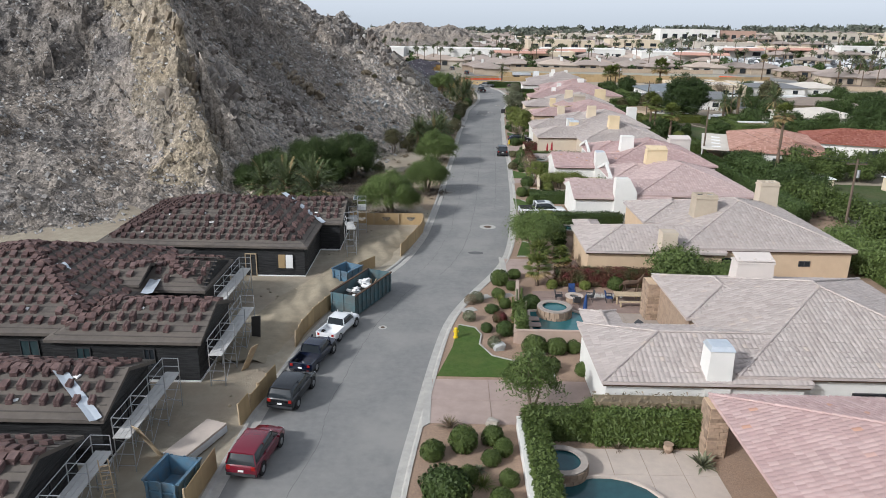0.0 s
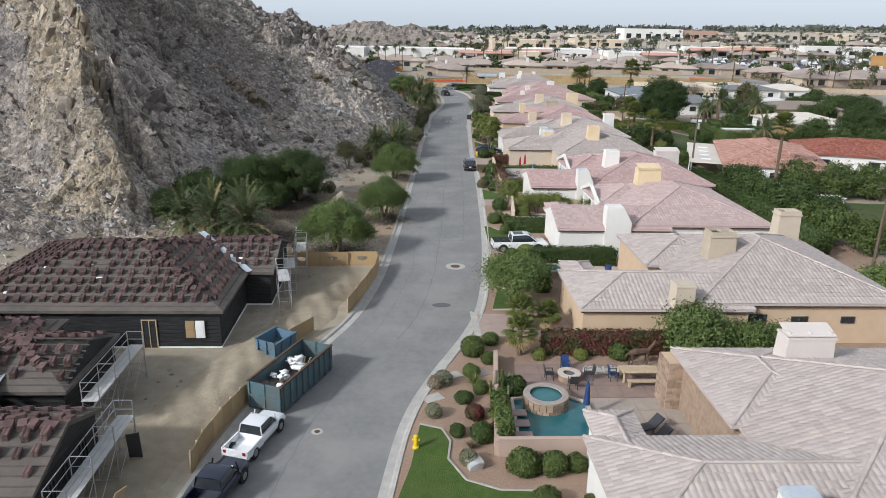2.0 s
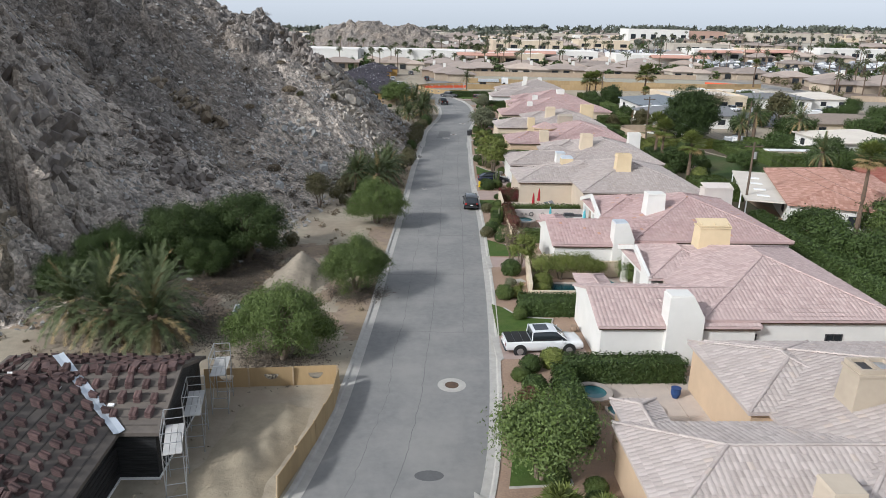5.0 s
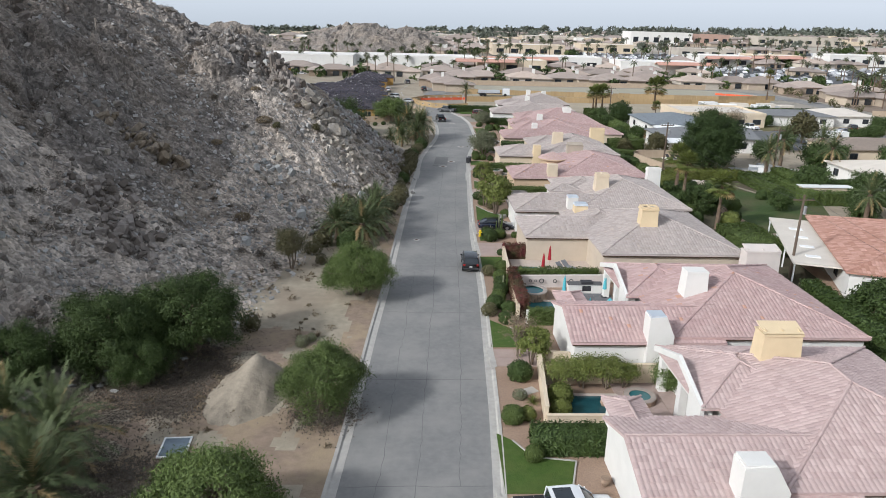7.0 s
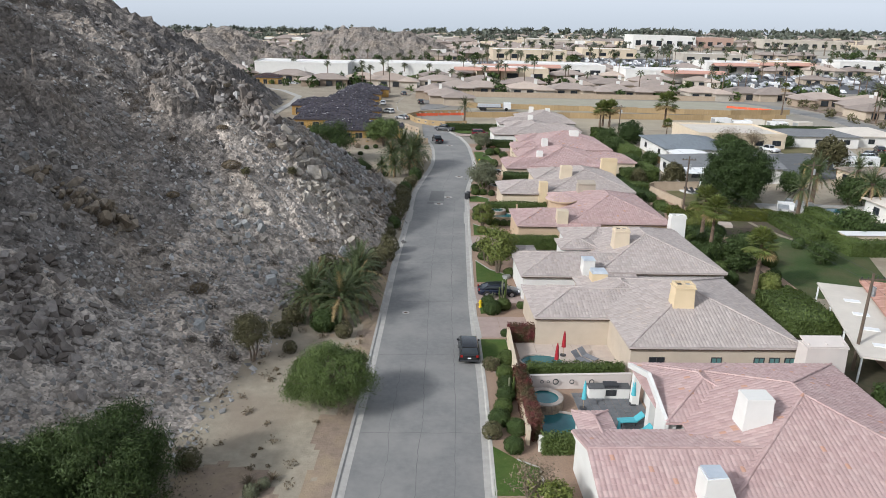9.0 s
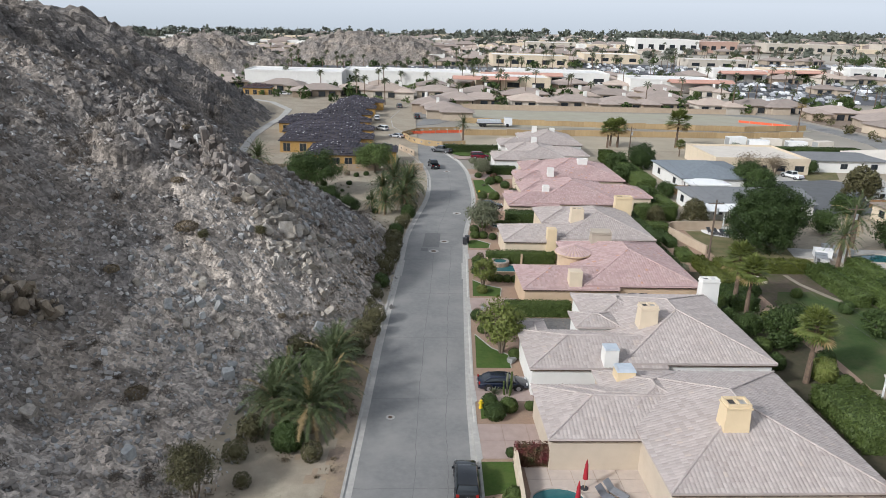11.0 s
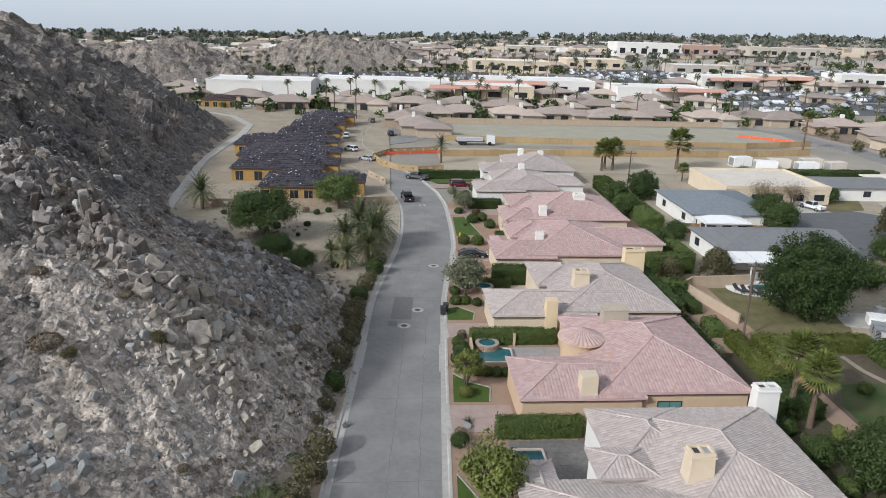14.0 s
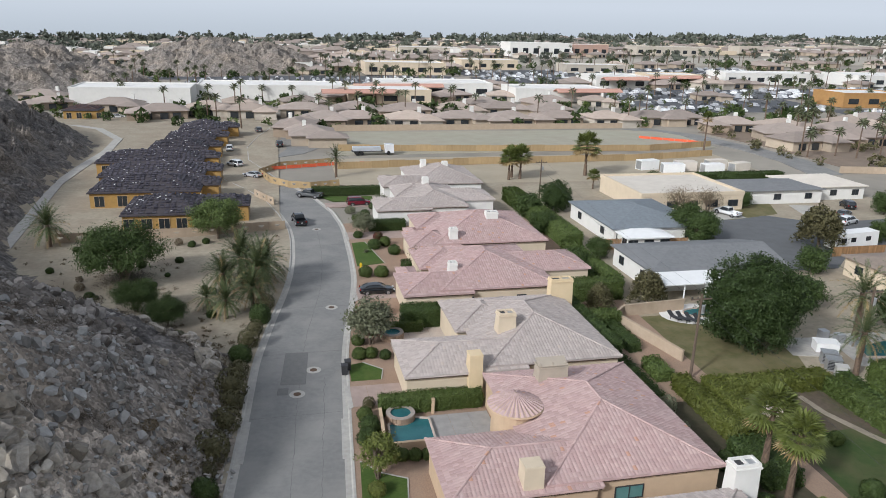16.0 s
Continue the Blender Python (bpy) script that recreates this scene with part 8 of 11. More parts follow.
# shrubs, row by row
for x, y, r, k in (((-0.4, 31.9, 0.62, "green"), (1.2, 32.8, 0.8, "green"), (2.8, 33.4, 0.6, "green"), (2.6, 31.5, 0.5, "green"), (3.3, 32.4, 0.55, "green"), (1.4, 30.0, 0.5, "green"), (3.4, 29.8, 0.5, "green"), (0.3, 28.4, 1.1, "dark"), (2.9, 28.2, 0.6, "green"), (6.3, 44.5, 0.85, "green"), (7.8, 44.5, 0.75, "green"), (9.0, 44.7, 0.55, "green"), (9.1, 41.4, 0.55, "green"), (7.0, 41.8, 0.7, "green"), (2.0, 49.8, 0.5, "grey"), (2.7, 53.6, 0.6, "grey"), (3.8, 51.4, 0.5, "dark"), (4.3, 49.6, 0.55, "red"), (4.5, 47.4, 0.65, "dark"), (4.8, 57.7, 0.8, "green"), (2.2, 53.2, 0.5, "brown"), (3.6, 45.2, 0.5, "grey"), (4.5, 54.6, 0.55, "green"), (6.2, 59.4, 0.6, "green"), (5.8, 56.5, 0.55, "green"), (4.9, 52.5, 0.5, "green")) + ((3.2, 47.8, 0.45, "dark"), (6.9, 52.4, 0.7, "dark"), (10.9, 63.6, 0.7, "dark"), (9.4, 66.0, 0.7, "dark"), (11.2, 65.0, 0.6, "green"), (8.6, 71.4, 0.8, "green"), (9.2, 73.2, 0.8, "red"), (9.8, 74.8, 0.8, "dark"), (9.2, 76.6, 0.6, "green"), (10.0, 77.8, 0.7, "dark"), (11.6, 78.4, 0.9, "yellow"), (10.6, 86.4, 0.6, "green"), (9.9, 90.6, 0.75, "green"), (10.9, 91.0, 0.6, "yellow"), (10.8, 93.6, 0.5, "grey"), (11.2, 96.4, 0.9, "dark"), (13.5, 93.2, 0.9, "yellow"), (13.2, 91.4, 0.7, "yellow"), (10.2, 108.2, 0.75, "brush"), (10.9, 109.8, 0.8, "dark"), (11.5, 106.4, 0.7, "dark"), (12.0, 108.6, 0.75, "dark"), (11.4, 111.4, 0.7, "green"), (11.8, 113.2, 0.75, "dark"), (12.1, 115.0, 0.75, "dark"), (12.2, 116.9, 0.7, "green")) + ((12.7, 119.4, 0.8, "green"), (11.2, 118.4, 0.7, "brush"), (13.3, 125.0, 0.5, "dark"), (16.2, 125.2, 0.6, "green"), (12.6, 130.4, 0.9, "dark"), (13.9, 131.6, 0.8, "green"), (15.8, 131.8, 0.5, "green"), (12.4, 132.4, 0.7, "dark"), (13.4, 147.2, 0.7, "green"), (14.3, 145.0, 0.6, "brush"), (15.8, 141.4, 0.6, "green"), (13.0, 150.6, 0.7, "dark"), (14.2, 149.2, 0.6, "grey"), (15.6, 147.4, 0.6, "green"), (13.2, 152.0, 0.5, "brown"), (14.3, 158.6, 0.7, "yellow"), (14.9, 163.6, 0.65, "green"), (15.9, 162.7, 0.6, "green"), (16.8, 162.6, 0.6, "green"), (17.8, 162.5, 0.6, "green"), (18.8, 162.4, 0.55, "green"), (14.4, 165.2, 0.9, "dark"), (14.8, 167.0, 0.9, "dark"), (14.6, 169.0, 0.7, "green"), (15.2, 171.0, 0.6, "brush"), (15.4, 180.9, 0.75, "green")) + ((16.6, 181.0, 0.7, "green"), (18.0, 180.4, 0.6, "dark"), (15.6, 184.2, 0.7, "green"), (17.2, 186.4, 0.7, "green"), (18.6, 188.6, 0.7, "dark"), (17.2, 190.6, 0.8, "dark"), (19.4, 192.0, 0.8, "grey"), (18.9, 205.4, 1.0, "green"), (21.0, 205.0, 1.0, "green"), (19.8, 223.4, 0.7, "dark"), (21.6, 217.4, 1.0, "dark"), (23.4, 218.8, 0.9, "green"), (24.2, 214.4, 0.9, "dark"), (22.8, 222.2, 0.8, "red"), (21.0, 229.6, 0.9, "dark"), (20.6, 233.4, 0.9, "green"), (22.4, 236.2, 0.8, "dark"), (20.0, 238.8, 0.9, "grey"), (24.4, 241.4, 0.8, "dark"), (9.2, 57.0, 0.5, "yellow"), (12.0, 57.0, 0.5, "yellow"), (14.6, 57.0, 0.7, "green"))):
    bush(x, y, r, k)
for x, y, r, k in ((0.5, 34.8, 0.9, "grass"), (2.1, 29.6, 0.8, "yucca"), (-0.6, 29.8, 0.6, "agave"), (2.0, 30.8, 0.5, "agave"), (13.4, 31.6, 1.0, "agave"), (6.6, 53.6, 0.9, "agave"), (4.6, 53.6, 0.8, "yucca"), (12.0, 33.0, 0.7, "grass"), (9.4, 33.0, 0.6, "grass"), (3.9, 46.6, 0.6, "grass"), (11.6, 93.0, 0.7, "yucca"), (13.0, 134.4, 0.8, "agave"), (14.2, 136.0, 0.6, "yucca"), (14.8, 113.8, 0.5, "yucca"),
                   (14.0, 154.0, 0.7, "agave"), (16.4, 193.6, 0.8, "yucca"), (20.2, 215.6, 0.8, "agave"), (18.4, 102.0, 0.7, "grass"), (5.6, 50.8, 0.7, "cycad"), (11.2, 87.9, 0.6, "grass")):
    rosette(x, y, r, k)
cactus(5.9, 51.8, 1.9)
cactus(1.2, 28.0, 1.2, 4)
cactus(14.3, 134.2, 2.2, 5)
cactus(12.3, 113.6, 1.8, 5)

# garden trees
A1 = tree("garden_tree", "small feathery tree with curving bare stems", 1.5, 1.2, 2.6, 0.07, LEAF, n_clump=42, per=120, leaf_size=0.075, aspect=3.5, hang=0.6, spread=0.3, seed=21, stems=3, droop=0.5)
plant_at(A1, [(5.2, 36.8, 0.1, 0, 1.0), (8.2, 34.6, 0.1, 60, 0.55)])
A2 = tree("garden_tree", "spreading green tree beside the driveway", 2.3, 1.6, 2.7, 0.11, LEAF, n_clump=80, per=190, leaf_size=0.10, seed=22, stems=3)
plant_at(A2, [(8.6, 66.2, 0.1, 0, 1.0)])
A3 = tree("citrus_tree", "dense green citrus tree beside the wall", 1.7, 1.5, 1.7, 0.1, LEAF, n_clump=80, per=150, leaf_size=0.12, seed=23, bottom=-0.9)
plant_at(A3, [(19.8, 56.8, 0.1, 0, 1.12), (23.2, 57.0, 0.1, 90, 0.8), (25.6, 57.0, 0.1, 90, 0.75), (21.8, 95.2, 0.1, 30, 0.6), (40.5, 58.5, 0.1, 0, 1.2), (38.8, 62.0, 0.1, 60, 1.0), (38.2, 66.6, 0.1, 160, 1.0)])
AY = tree("citrus_tree", "loose yellow-green citrus tree before the cream wall", 1.15, 0.75, 1.55, 0.06, LEAF_YELLOW, n_clump=36, per=110, leaf_size=0.085, seed=27, stems=3, spread=0.26)
plant_at(AY, [(13.9, 95.0, 0.1, 0, 0.95), (15.5, 95.2, 0.1, 60, 1.0), (17.2, 95.1, 0.1, 150, 1.0), (18.5, 95.2, 0.1, 240, 0.8)])
A4 = tree("ornamental_tree", "light green vase-shaped tree on the front lawn", 1.9, 2.1, 3.0, 0.08, LEAF_YELLOW, n_clump=60, per=60, leaf_size=0.17, spread=0.3, seed=24, stems=5, fork=0.4)
plant_at(A4, [(14.6, 142.4, 0.1, 0, 1.1), (12.4, 98.6, 0.1, 60, 0.65), (14.6, 160.4, 0.1, 120, 0.75)])
A5 = tree("olive_tree", "grey-leaved round olive tree near the kerb", 1.9, 1.8, 2.5, 0.1, LEAF_GREY, n_clump=60, per=70, leaf_size=0.18, seed=25, stems=3)
plant_at(A5, [(16.9, 184.0, 0.1, 0, 1.1), (20.8, 225.0, 0.1, 50, 0.8), (25.6, 238.8, 0.1, 90, 0.7)])
A6 = tree("bare_tree", "thin leafless garden tree", 1.3, 1.4, 2.6, 0.05, LEAF_BROWN, n_clump=26, per=26, leaf_size=0.1, spread=0.3, seed=26, stems=4)
plant_at(A6, [(11.6, 99.9, 0.1, 0, 1.0), (13.6, 146.0, 0.1, 90, 0.9), (26.0, 206.0, 0.1, 30, 1.0)])
F1 = fan_palm("small fan palm with green crown in the garden", 1.8, 1.2, 30, 3, 0.12)
plant_at(F1, [(8.0, 57.6, 0.1, 0, 1.0), (8.6, 61.6, 0.1, 60, 1.0), (10.5, 61.4, 0.1, 120, 0.85), (5.5, 46.2 + 2.6, 0.1, 10, 0.45)])
for x, y, s in ((2.9, 35.1, 0.42), (3.9, 44.9, 0.5), (1.2, 34.0, 0.3), (4.3, 50.2, 0.4), (15.4, 140.4, 0.5), (14.2, 137.6, 0.4), (13.9, 153.2, 0.4), (13.0, 109.0, 0.25)):
    ob = new("garden_boulder", ROCKS[int(x * 7) % 5])
    ob.matrix_basis = pose(x, y, 0.1 + 0.35 * s, 0, 0, x * 50) @ Matrix.Scale(s, 4)
    tagged(ob, "pale rounded boulder on the gravel", "boulder", "garden boulders")

# furniture
def chair(x, y, rz, m=None):
    ob = thing("patio_chair", "dark metal patio chair with arms", "chair", (x, y, 0.13), rz, "patio chairs")
    g = Geo()
    g.box(-0.26, 0.26, -0.26, 0.26, 0.40, 0.46)
    part("seat", g, m or DARK_METAL, ob)
    g = Geo()
    g.box(-0.26, 0.26, 0.0, 0.05, 0.0, 0.52, pose(0, 0.24, 0.44, -10, 0, 0))
    part("backrest", g, m or DARK_METAL, ob)
    for s in (-1, 1):
        for t in (-1, 1):
            g = Geo()
            g.box(s * 0.24 - 0.02, s * 0.24 + 0.02, t * 0.23 - 0.02, t * 0.23 + 0.02, -0.02, 0.62 if t < 0 else 0.42)
            part("leg", g, DARK_METAL, ob)
        g = Geo()
        g.box(s * 0.26 - 0.025, s * 0.26 + 0.025, -0.26, 0.26, 0.62, 0.66)
        part("armrest", g, DARK_METAL, ob)
    return ob


for a in (0, 90, 180, 270):
    chair(10.6 + 1.25 * math.cos(radians(a)), 54.1 + 1.15 * math.sin(radians(a)), a - 90, BLUE_CLOTH if a == 90 else None)
ob = thing("fire_pit", "round stone fire pit with dark ash", "fire pit", (10.6, 54.1, 0.12))
g = Geo()
g.ring(0, 0, 0, 0.42, 0.68, 0.40, 20)
part("ring", g, STONE, ob)
g = Geo()
g.ring(0, 0, 0.42, 0.48, 0.74, 0.36, 20)
part("rim", g, PAVER_PALE, ob)
g = Geo()
g.disc(0, 0, 0, 0.36, 0.42, 0.42, 16)
part("ash", g, ASPHALT_PATCH, ob)
ob = thing("dining_table", "weathered grey wooden patio table", "table", (15.0, 54.0, 0.13))
for k in range(5):
    g = Geo()
    g.box(-1.2, 1.2, -0.48 + 0.195 * k, -0.48 + 0.195 * k + 0.18, 0.70, 0.75)
    part("board", g, LUMBER, ob)
for s in (-1, 1):
    for t in (-1, 1):
        g = Geo()
        g.box(s * 1.05 - 0.05, s * 1.05 + 0.05, t * 0.38 - 0.05, t * 0.38 + 0.05, -0.02, 0.70)
        part("leg", g, LUMBER, ob)
for yy in (53.05, 55.0):
    ob = thing("bench", "weathered grey wooden bench at the table", "bench", (15.0, yy, 0.13))
    g = Geo()
    g.box(-1.0, 1.0, -0.17, 0.17, 0.40, 0.45)
    part("seat", g, LUMBER, ob)
    for s in (-0.85, 0.85):
        g = Geo()
        g.box(s - 0.04, s + 0.04, -0.15, 0.15, -0.02, 0.40)
        part("leg", g, LUMBER, ob)
chair(13.4, 54.0, 90, BLUE_CLOTH)
chair(16.6, 54.0, -90, BLUE_CLOTH)


def umbrella(x, y, m, label, h=2.4):
    ob = thing("patio_umbrella", label, "umbrella", (x, y, 0.12))
    g = Geo()
    g.cyl(0, 0, -0.02, h, 0.025, 8)
    part("pole", g, LUMBER, ob)
    g = Geo()
    g.tube([(0, 0, h * 0.35), (0, 0, h * 0.5), (0, 0, h * 0.8), (0, 0, h)], [0.20, 0.17, 0.12, 0.02], 10)
    part("folded_canopy", g, m, ob)
    g = Geo()
    g.cyl(0, 0, -0.02, 0.08, 0.28, 14)
    part("base", g, DARK_METAL, ob)


umbrella(10.6, 49.6, BLUE_CLOTH, "closed navy patio umbrella by the pool")
umbrella(17.6, 112.0, TEAL_CLOTH, "closed turquoise umbrella beside the spa")
umbrella(18.6, 106.4, TEAL_CLOTH, "closed turquoise umbrella on the slate patio")
umbrella(21.6, 112.6, TEAL_CLOTH, "closed turquoise umbrella near the kitchen")
umbrella(17.9, 121.0, RED_CLOTH, "closed dark red umbrella on pale paving")
umbrella(16.8, 118.6, RED_CLOTH, "closed dark red umbrella near the hedge")


def lounger(x, y, rz, m, label):
    ob = thing("sun_lounger", label, "lounger", (x, y, 0.13), rz, "sun loungers")
    g = Geo()
    g.box(-0.32, 0.32, -0.95, 0.4, 0.30, 0.38)
    part("mattress", g, m, ob)
    g = Geo()
    g.box(-0.32, 0.32, 0, 0.75, 0, 0.08, pose(0, 0.38, 0.32, 40, 0, 0))
    part("backrest", g, m, ob)
    for s in (-1, 1):
        for t in (-0.8, 0.3):
            g = Geo()
            g.box(s * 0.28 - 0.025, s * 0.28 + 0.025, t - 0.025, t + 0.025, -0.02, 0.30)
            part("leg", g, DARK_METAL, ob)


lounger(13.6, 48.0, -70, DARK_METAL, "dark reclining sun lounger on the patio")
lounger(13.7, 46.9, -70, DARK_METAL, "dark reclining sun lounger on the patio")
for k, yy in enumerate((47.2, 48.4, 49.5)):
    lounger(6.25, yy, 90, PAVER, "beige sun lounger at the pool's edge")
lounger(20.6, 109.8, -85, TEAL_CLOTH, "turquoise sun lounger on the slate patio")
lounger(20.7, 108.2, -85, TEAL_CLOTH, "turquoise sun lounger on the slate patio")
lounger(19.2, 119.6, 40, mat("grey_cushion", (0.16, 0.165, 0.18), (0.20, 0.205, 0.22), size=0.4), "grey cushioned sun lounger on pale paving")
lounger(19.9, 120.2, 40, mat("grey_cushion_pale", (0.19, 0.195, 0.21), (0.23, 0.235, 0.25), size=0.4), "grey cushioned sun lounger on pale paving")
ob = thing("outdoor_kitchen", "white outdoor kitchen counter with a black grill", "kitchen counter", (20.0, 113.9, 0.12))
g = Geo()
g.box(-1.6, 1.6, -0.4, 0.4, 0, 0.86)
part("counter_body", g, STUCCO_WHITE, ob)
g = Geo()
g.box(-1.68, 1.68, -0.46, 0.46, 0.86, 0.92)
part("worktop", g, ASPHALT_PATCH, ob)
g = Geo()
g.box(-0.4, 0.7, -0.36, 0.36, 0.92, 1.12)
part("grill", g, DARK_METAL, ob)
g = Geo()
g.box(-0.3, 0.55, -0.43, -0.40, 0.25, 0.75)
part("door", g, DARK_METAL, ob)
# small metal ornaments on the white wall
for k, (x, r) in enumerate(((14.9, 0.14), (16.0, 0.25), (17.3, 0.2), (18.9, 0.22), (15.4, 0.12))):
    g = Geo()
    g.ring(0, 0, -0.02, 0.02, r, r * 0.7, 14)
    ob = solid("wall_ornament", g, DARK_METAL, "dark round metal ornament on the white wall", "ornament")
    ob.matrix_basis = pose(x, 114.84, 0.85, 90, 0, 0)
# horse sculpture of dark metal, one plain mesh
g = Geo()
g.tube([(-0.7, 0, 0.95), (-0.3, 0, 1.02), (0.3, 0, 1.0), (0.65, 0, 1.05)], [0.16, 0.24, 0.22, 0.16], 8)
g.tube([(0.6, 0, 1.05), (0.9, 0, 1.4), (1.05, 0, 1.6)], [0.15, 0.10, 0.09], 7)
g.tube([(1.0, 0, 1.62), (1.35, 0, 1.45)], [0.1, 0.06], 7)
for x, s in ((-0.6, 1), (-0.55, -1), (0.5, 1), (0.55, -1)):
    g.tube([(x, s * 0.12, 0.95), (x + 0.05, s * 0.14, 0.45), (x - 0.02, s * 0.14, -0.02)], [0.09, 0.05, 0.05], 6)
g.tube([(-0.7, 0, 0.98), (-0.95, 0, 0.8), (-1.0, 0, 0.5)], [0.05, 0.05, 0.02], 5)
ob = solid("horse_statue", g, RUST, "dark rusty metal statue of a four-legged animal", "statue")
ob.matrix_basis = pose(15.6, 56.0, 0.1, 0, 0, 10)
# pale pebbles beside the patio
g = Geo()
rng = np.random.default_rng(44)
for k in range(160):
    blob(g, (rng.uniform(11.8, 14.8), 55.3 + rng.normal(0, 0.22) - 0.1 * math.sin(k), 0.14), rng.uniform(0.06, 0.13), 0.6, 6, 4, 0.4, k)
solid("pebble_bed", g, CONCRETE, "pale river pebbles beside the patio", "pebbles", kind="stuff")

# hydrants, bins, meters, stepping slabs
def hydrant(x, y):
    ob = thing("fire_hydrant", "yellow fire hydrant beside the kerb", "hydrant", (x, y, 0.13))
    g = Geo()
    g.tube([(0, 0, -0.02), (0, 0, 0.1), (0, 0, 0.12), (0, 0, 0.6), (0, 0, 0.72), (0, 0, 0.8)], [0.17, 0.17, 0.12, 0.12, 0.13, 0.03], 12)
    part("barrel", g, YELLOW, ob)
    g = Geo()
    g.tube([(-0.2, 0, 0.48), (0.2, 0, 0.48)], 0.07, 8)
    part("nozzle", g, YELLOW, ob)


hydrant(0.95, 46.6)
hydrant(11.6, 131.9)
hydrant(18.6, 208.6)
for x, y in ((13.6, 177.6), (14.0, 178.5)):
    ob = thing("wheelie_bin", "dark wheeled rubbish bin at the kerb", "bin", (x, y, 0.13))
    g = Geo()
    g.box(-0.27, 0.27, -0.3, 0.3, 0.05, 0.95, taper=-0.04)
    part("tub", g, DARK_METAL, ob)
    g = Geo()
    g.box(-0.33, 0.33, -0.36, 0.36, 0.95, 1.02)
    part("lid", g, DARK_METAL, ob)
for x in (15.3, 15.9):
    g = Geo()
    g.box(x - 0.18, x + 0.18, 59.15, 59.33, 1.1, 1.75)
    solid("meter_box", g, WHITE_PAINT, "white meter box on the tan wall", "meter box")
for x, y in ((2.0, 51.8), (3.3, 54.6), (5.2, 55.0), (11.6, 94.6), (12.2, 117.8)):
    g = Geo()
    g.box(-0.6, 0.6, -0.4, 0.4, 0.02, 0.14, pose(x, y, 0, 0, 0, 30))
    solid("stepping_slab", g, CONCRETE, "pale concrete stepping slab in the gravel", "slab")
ob = thing("flower_pot", "large blue glazed pot on the patio", "pot", (18.4, 74.2, 0.13))
g = Geo()
g.tube([(0, 0, 0), (0, 0, 0.3), (0, 0, 0.6), (0, 0, 0.66)], [0.18, 0.3, 0.28, 0.32], 14)
part("pot", g, BLUE_CLOTH, ob)
for x, y in ((12.0, 32.8), (16.4, 92.6), (14.2, 83.9)):
    ob = thing("flower_pot", "round clay pot on the paving", "pot", (x, y, 0.13))
    g = Geo()
    g.tube([(0, 0, 0), (0, 0, 0.25), (0, 0, 0.45), (0, 0, 0.5)], [0.16, 0.27, 0.22, 0.26], 14)
    part("pot", g, STONE, ob)

# stone piers of the porches: separate ledge stones
def stone_pier(x, y, w, d, h):
    ob = thing("stone_pier", "stacked brown ledge stone pier under the eave", "pier", (x, y, 0.1))
    g = Geo()
    g.box(-w / 2, w / 2, -d / 2, d / 2, 0, h)
    part("core", g, STUCCO_TAN, ob)
    rng = np.random.default_rng(int(x * 10))
    z = 0.0
    while z < h - 0.1:
        hh = rng.uniform(0.12, 0.24)
        for face in range(3):
            ln = w if face == 0 else d
            t = -ln / 2
            while t < ln / 2 - 0.1:
                ww = min(rng.uniform(0.25, 0.6), ln / 2 - t)
                g = Geo()
                if face == 0:
                    g.box(t + 0.01, t + ww - 0.01, -d / 2 - rng.uniform(0.03, 0.07), -d / 2 + 0.02, z + 0.01, min(z + hh, h))
                else:
                    s = -1 if face == 1 else 1
                    xa = s * w / 2
                    g.box(min(xa - s * 0.02, xa + s * 0.05), max(xa - s * 0.02, xa + s * rng.uniform(0.03, 0.07)), t + 0.01, t + ww - 0.01, z + 0.01, min(z + hh, h))
                part("stone", g, STONE, ob)
                t += ww
        z += hh


stone_pier(14.3, 33.0, 1.0, 1.2, 2.9)
stone_pier(15.9, 51.3, 0.9, 1.6, 2.9)
stone_pier(17.9, 66.4, 1.2, 0.6, 2.8)
stone_pier(21.3, 124.3, 0.7, 1.6, 2.9)

vehicle("suv", PAINT_BLACK, "black sport utility car parked at the kerb", 9.55, 121.4, -2)
vehicle("crew", PAINT_WHITE, "white crew-cab pickup with a black bed cover on the driveway", 11.3, 81.0, -86)
vehicle("sedan", PAINT_NAVY, "dark blue saloon car parked on the driveway", 13.9, 135.6, -90)
vehicle("sedan", PAINT_BLACK, "black saloon car on the driveway", 19.6, 199.0, -90)
vehicle("pickup", PAINT_BLACK, "black pickup truck at the bend", 10.9, 233.6, 10)
vehicle("pickup", PAINT_GREY, "grey pickup truck parked near the fenced plot", 13.4, 252.0, 60)
vehicle("suv", PAINT_RED, "red car on the driveway", 22.2, 244.8, -85)

# manholes, patches, cracks
for x, y, r in ((4.75, 76.0, 0.62), (10.7, 179.2, 0.5), (9.0, 174.6, 0.5), (13.6, 195.2, 0.5), (13.6, 229.4, 0.5), (-4.4, 48.4, 0.22), (4.0, 130.6, 0.26)):
    ob = thing("manhole", "round iron manhole cover in a pale concrete ring", "manhole", (x, y, 0.0))
    g = Geo()
    g.ring(0, 0, -0.1, 0.012, r * 1.45, r * 0.72, 24)
    part("collar", g, CONCRETE, ob)
    g = Geo()
    g.disc(0, 0, -0.1, 0.016, r * 0.7, r * 0.7, 20)
    part("cover", g, RUST, ob)
PATCH = mat("worn_asphalt_patch", (0.165, 0.163, 0.158), (0.14, 0.139, 0.136), size=0.5, rough=0.9, bump=0.4, bump_size=0.03)
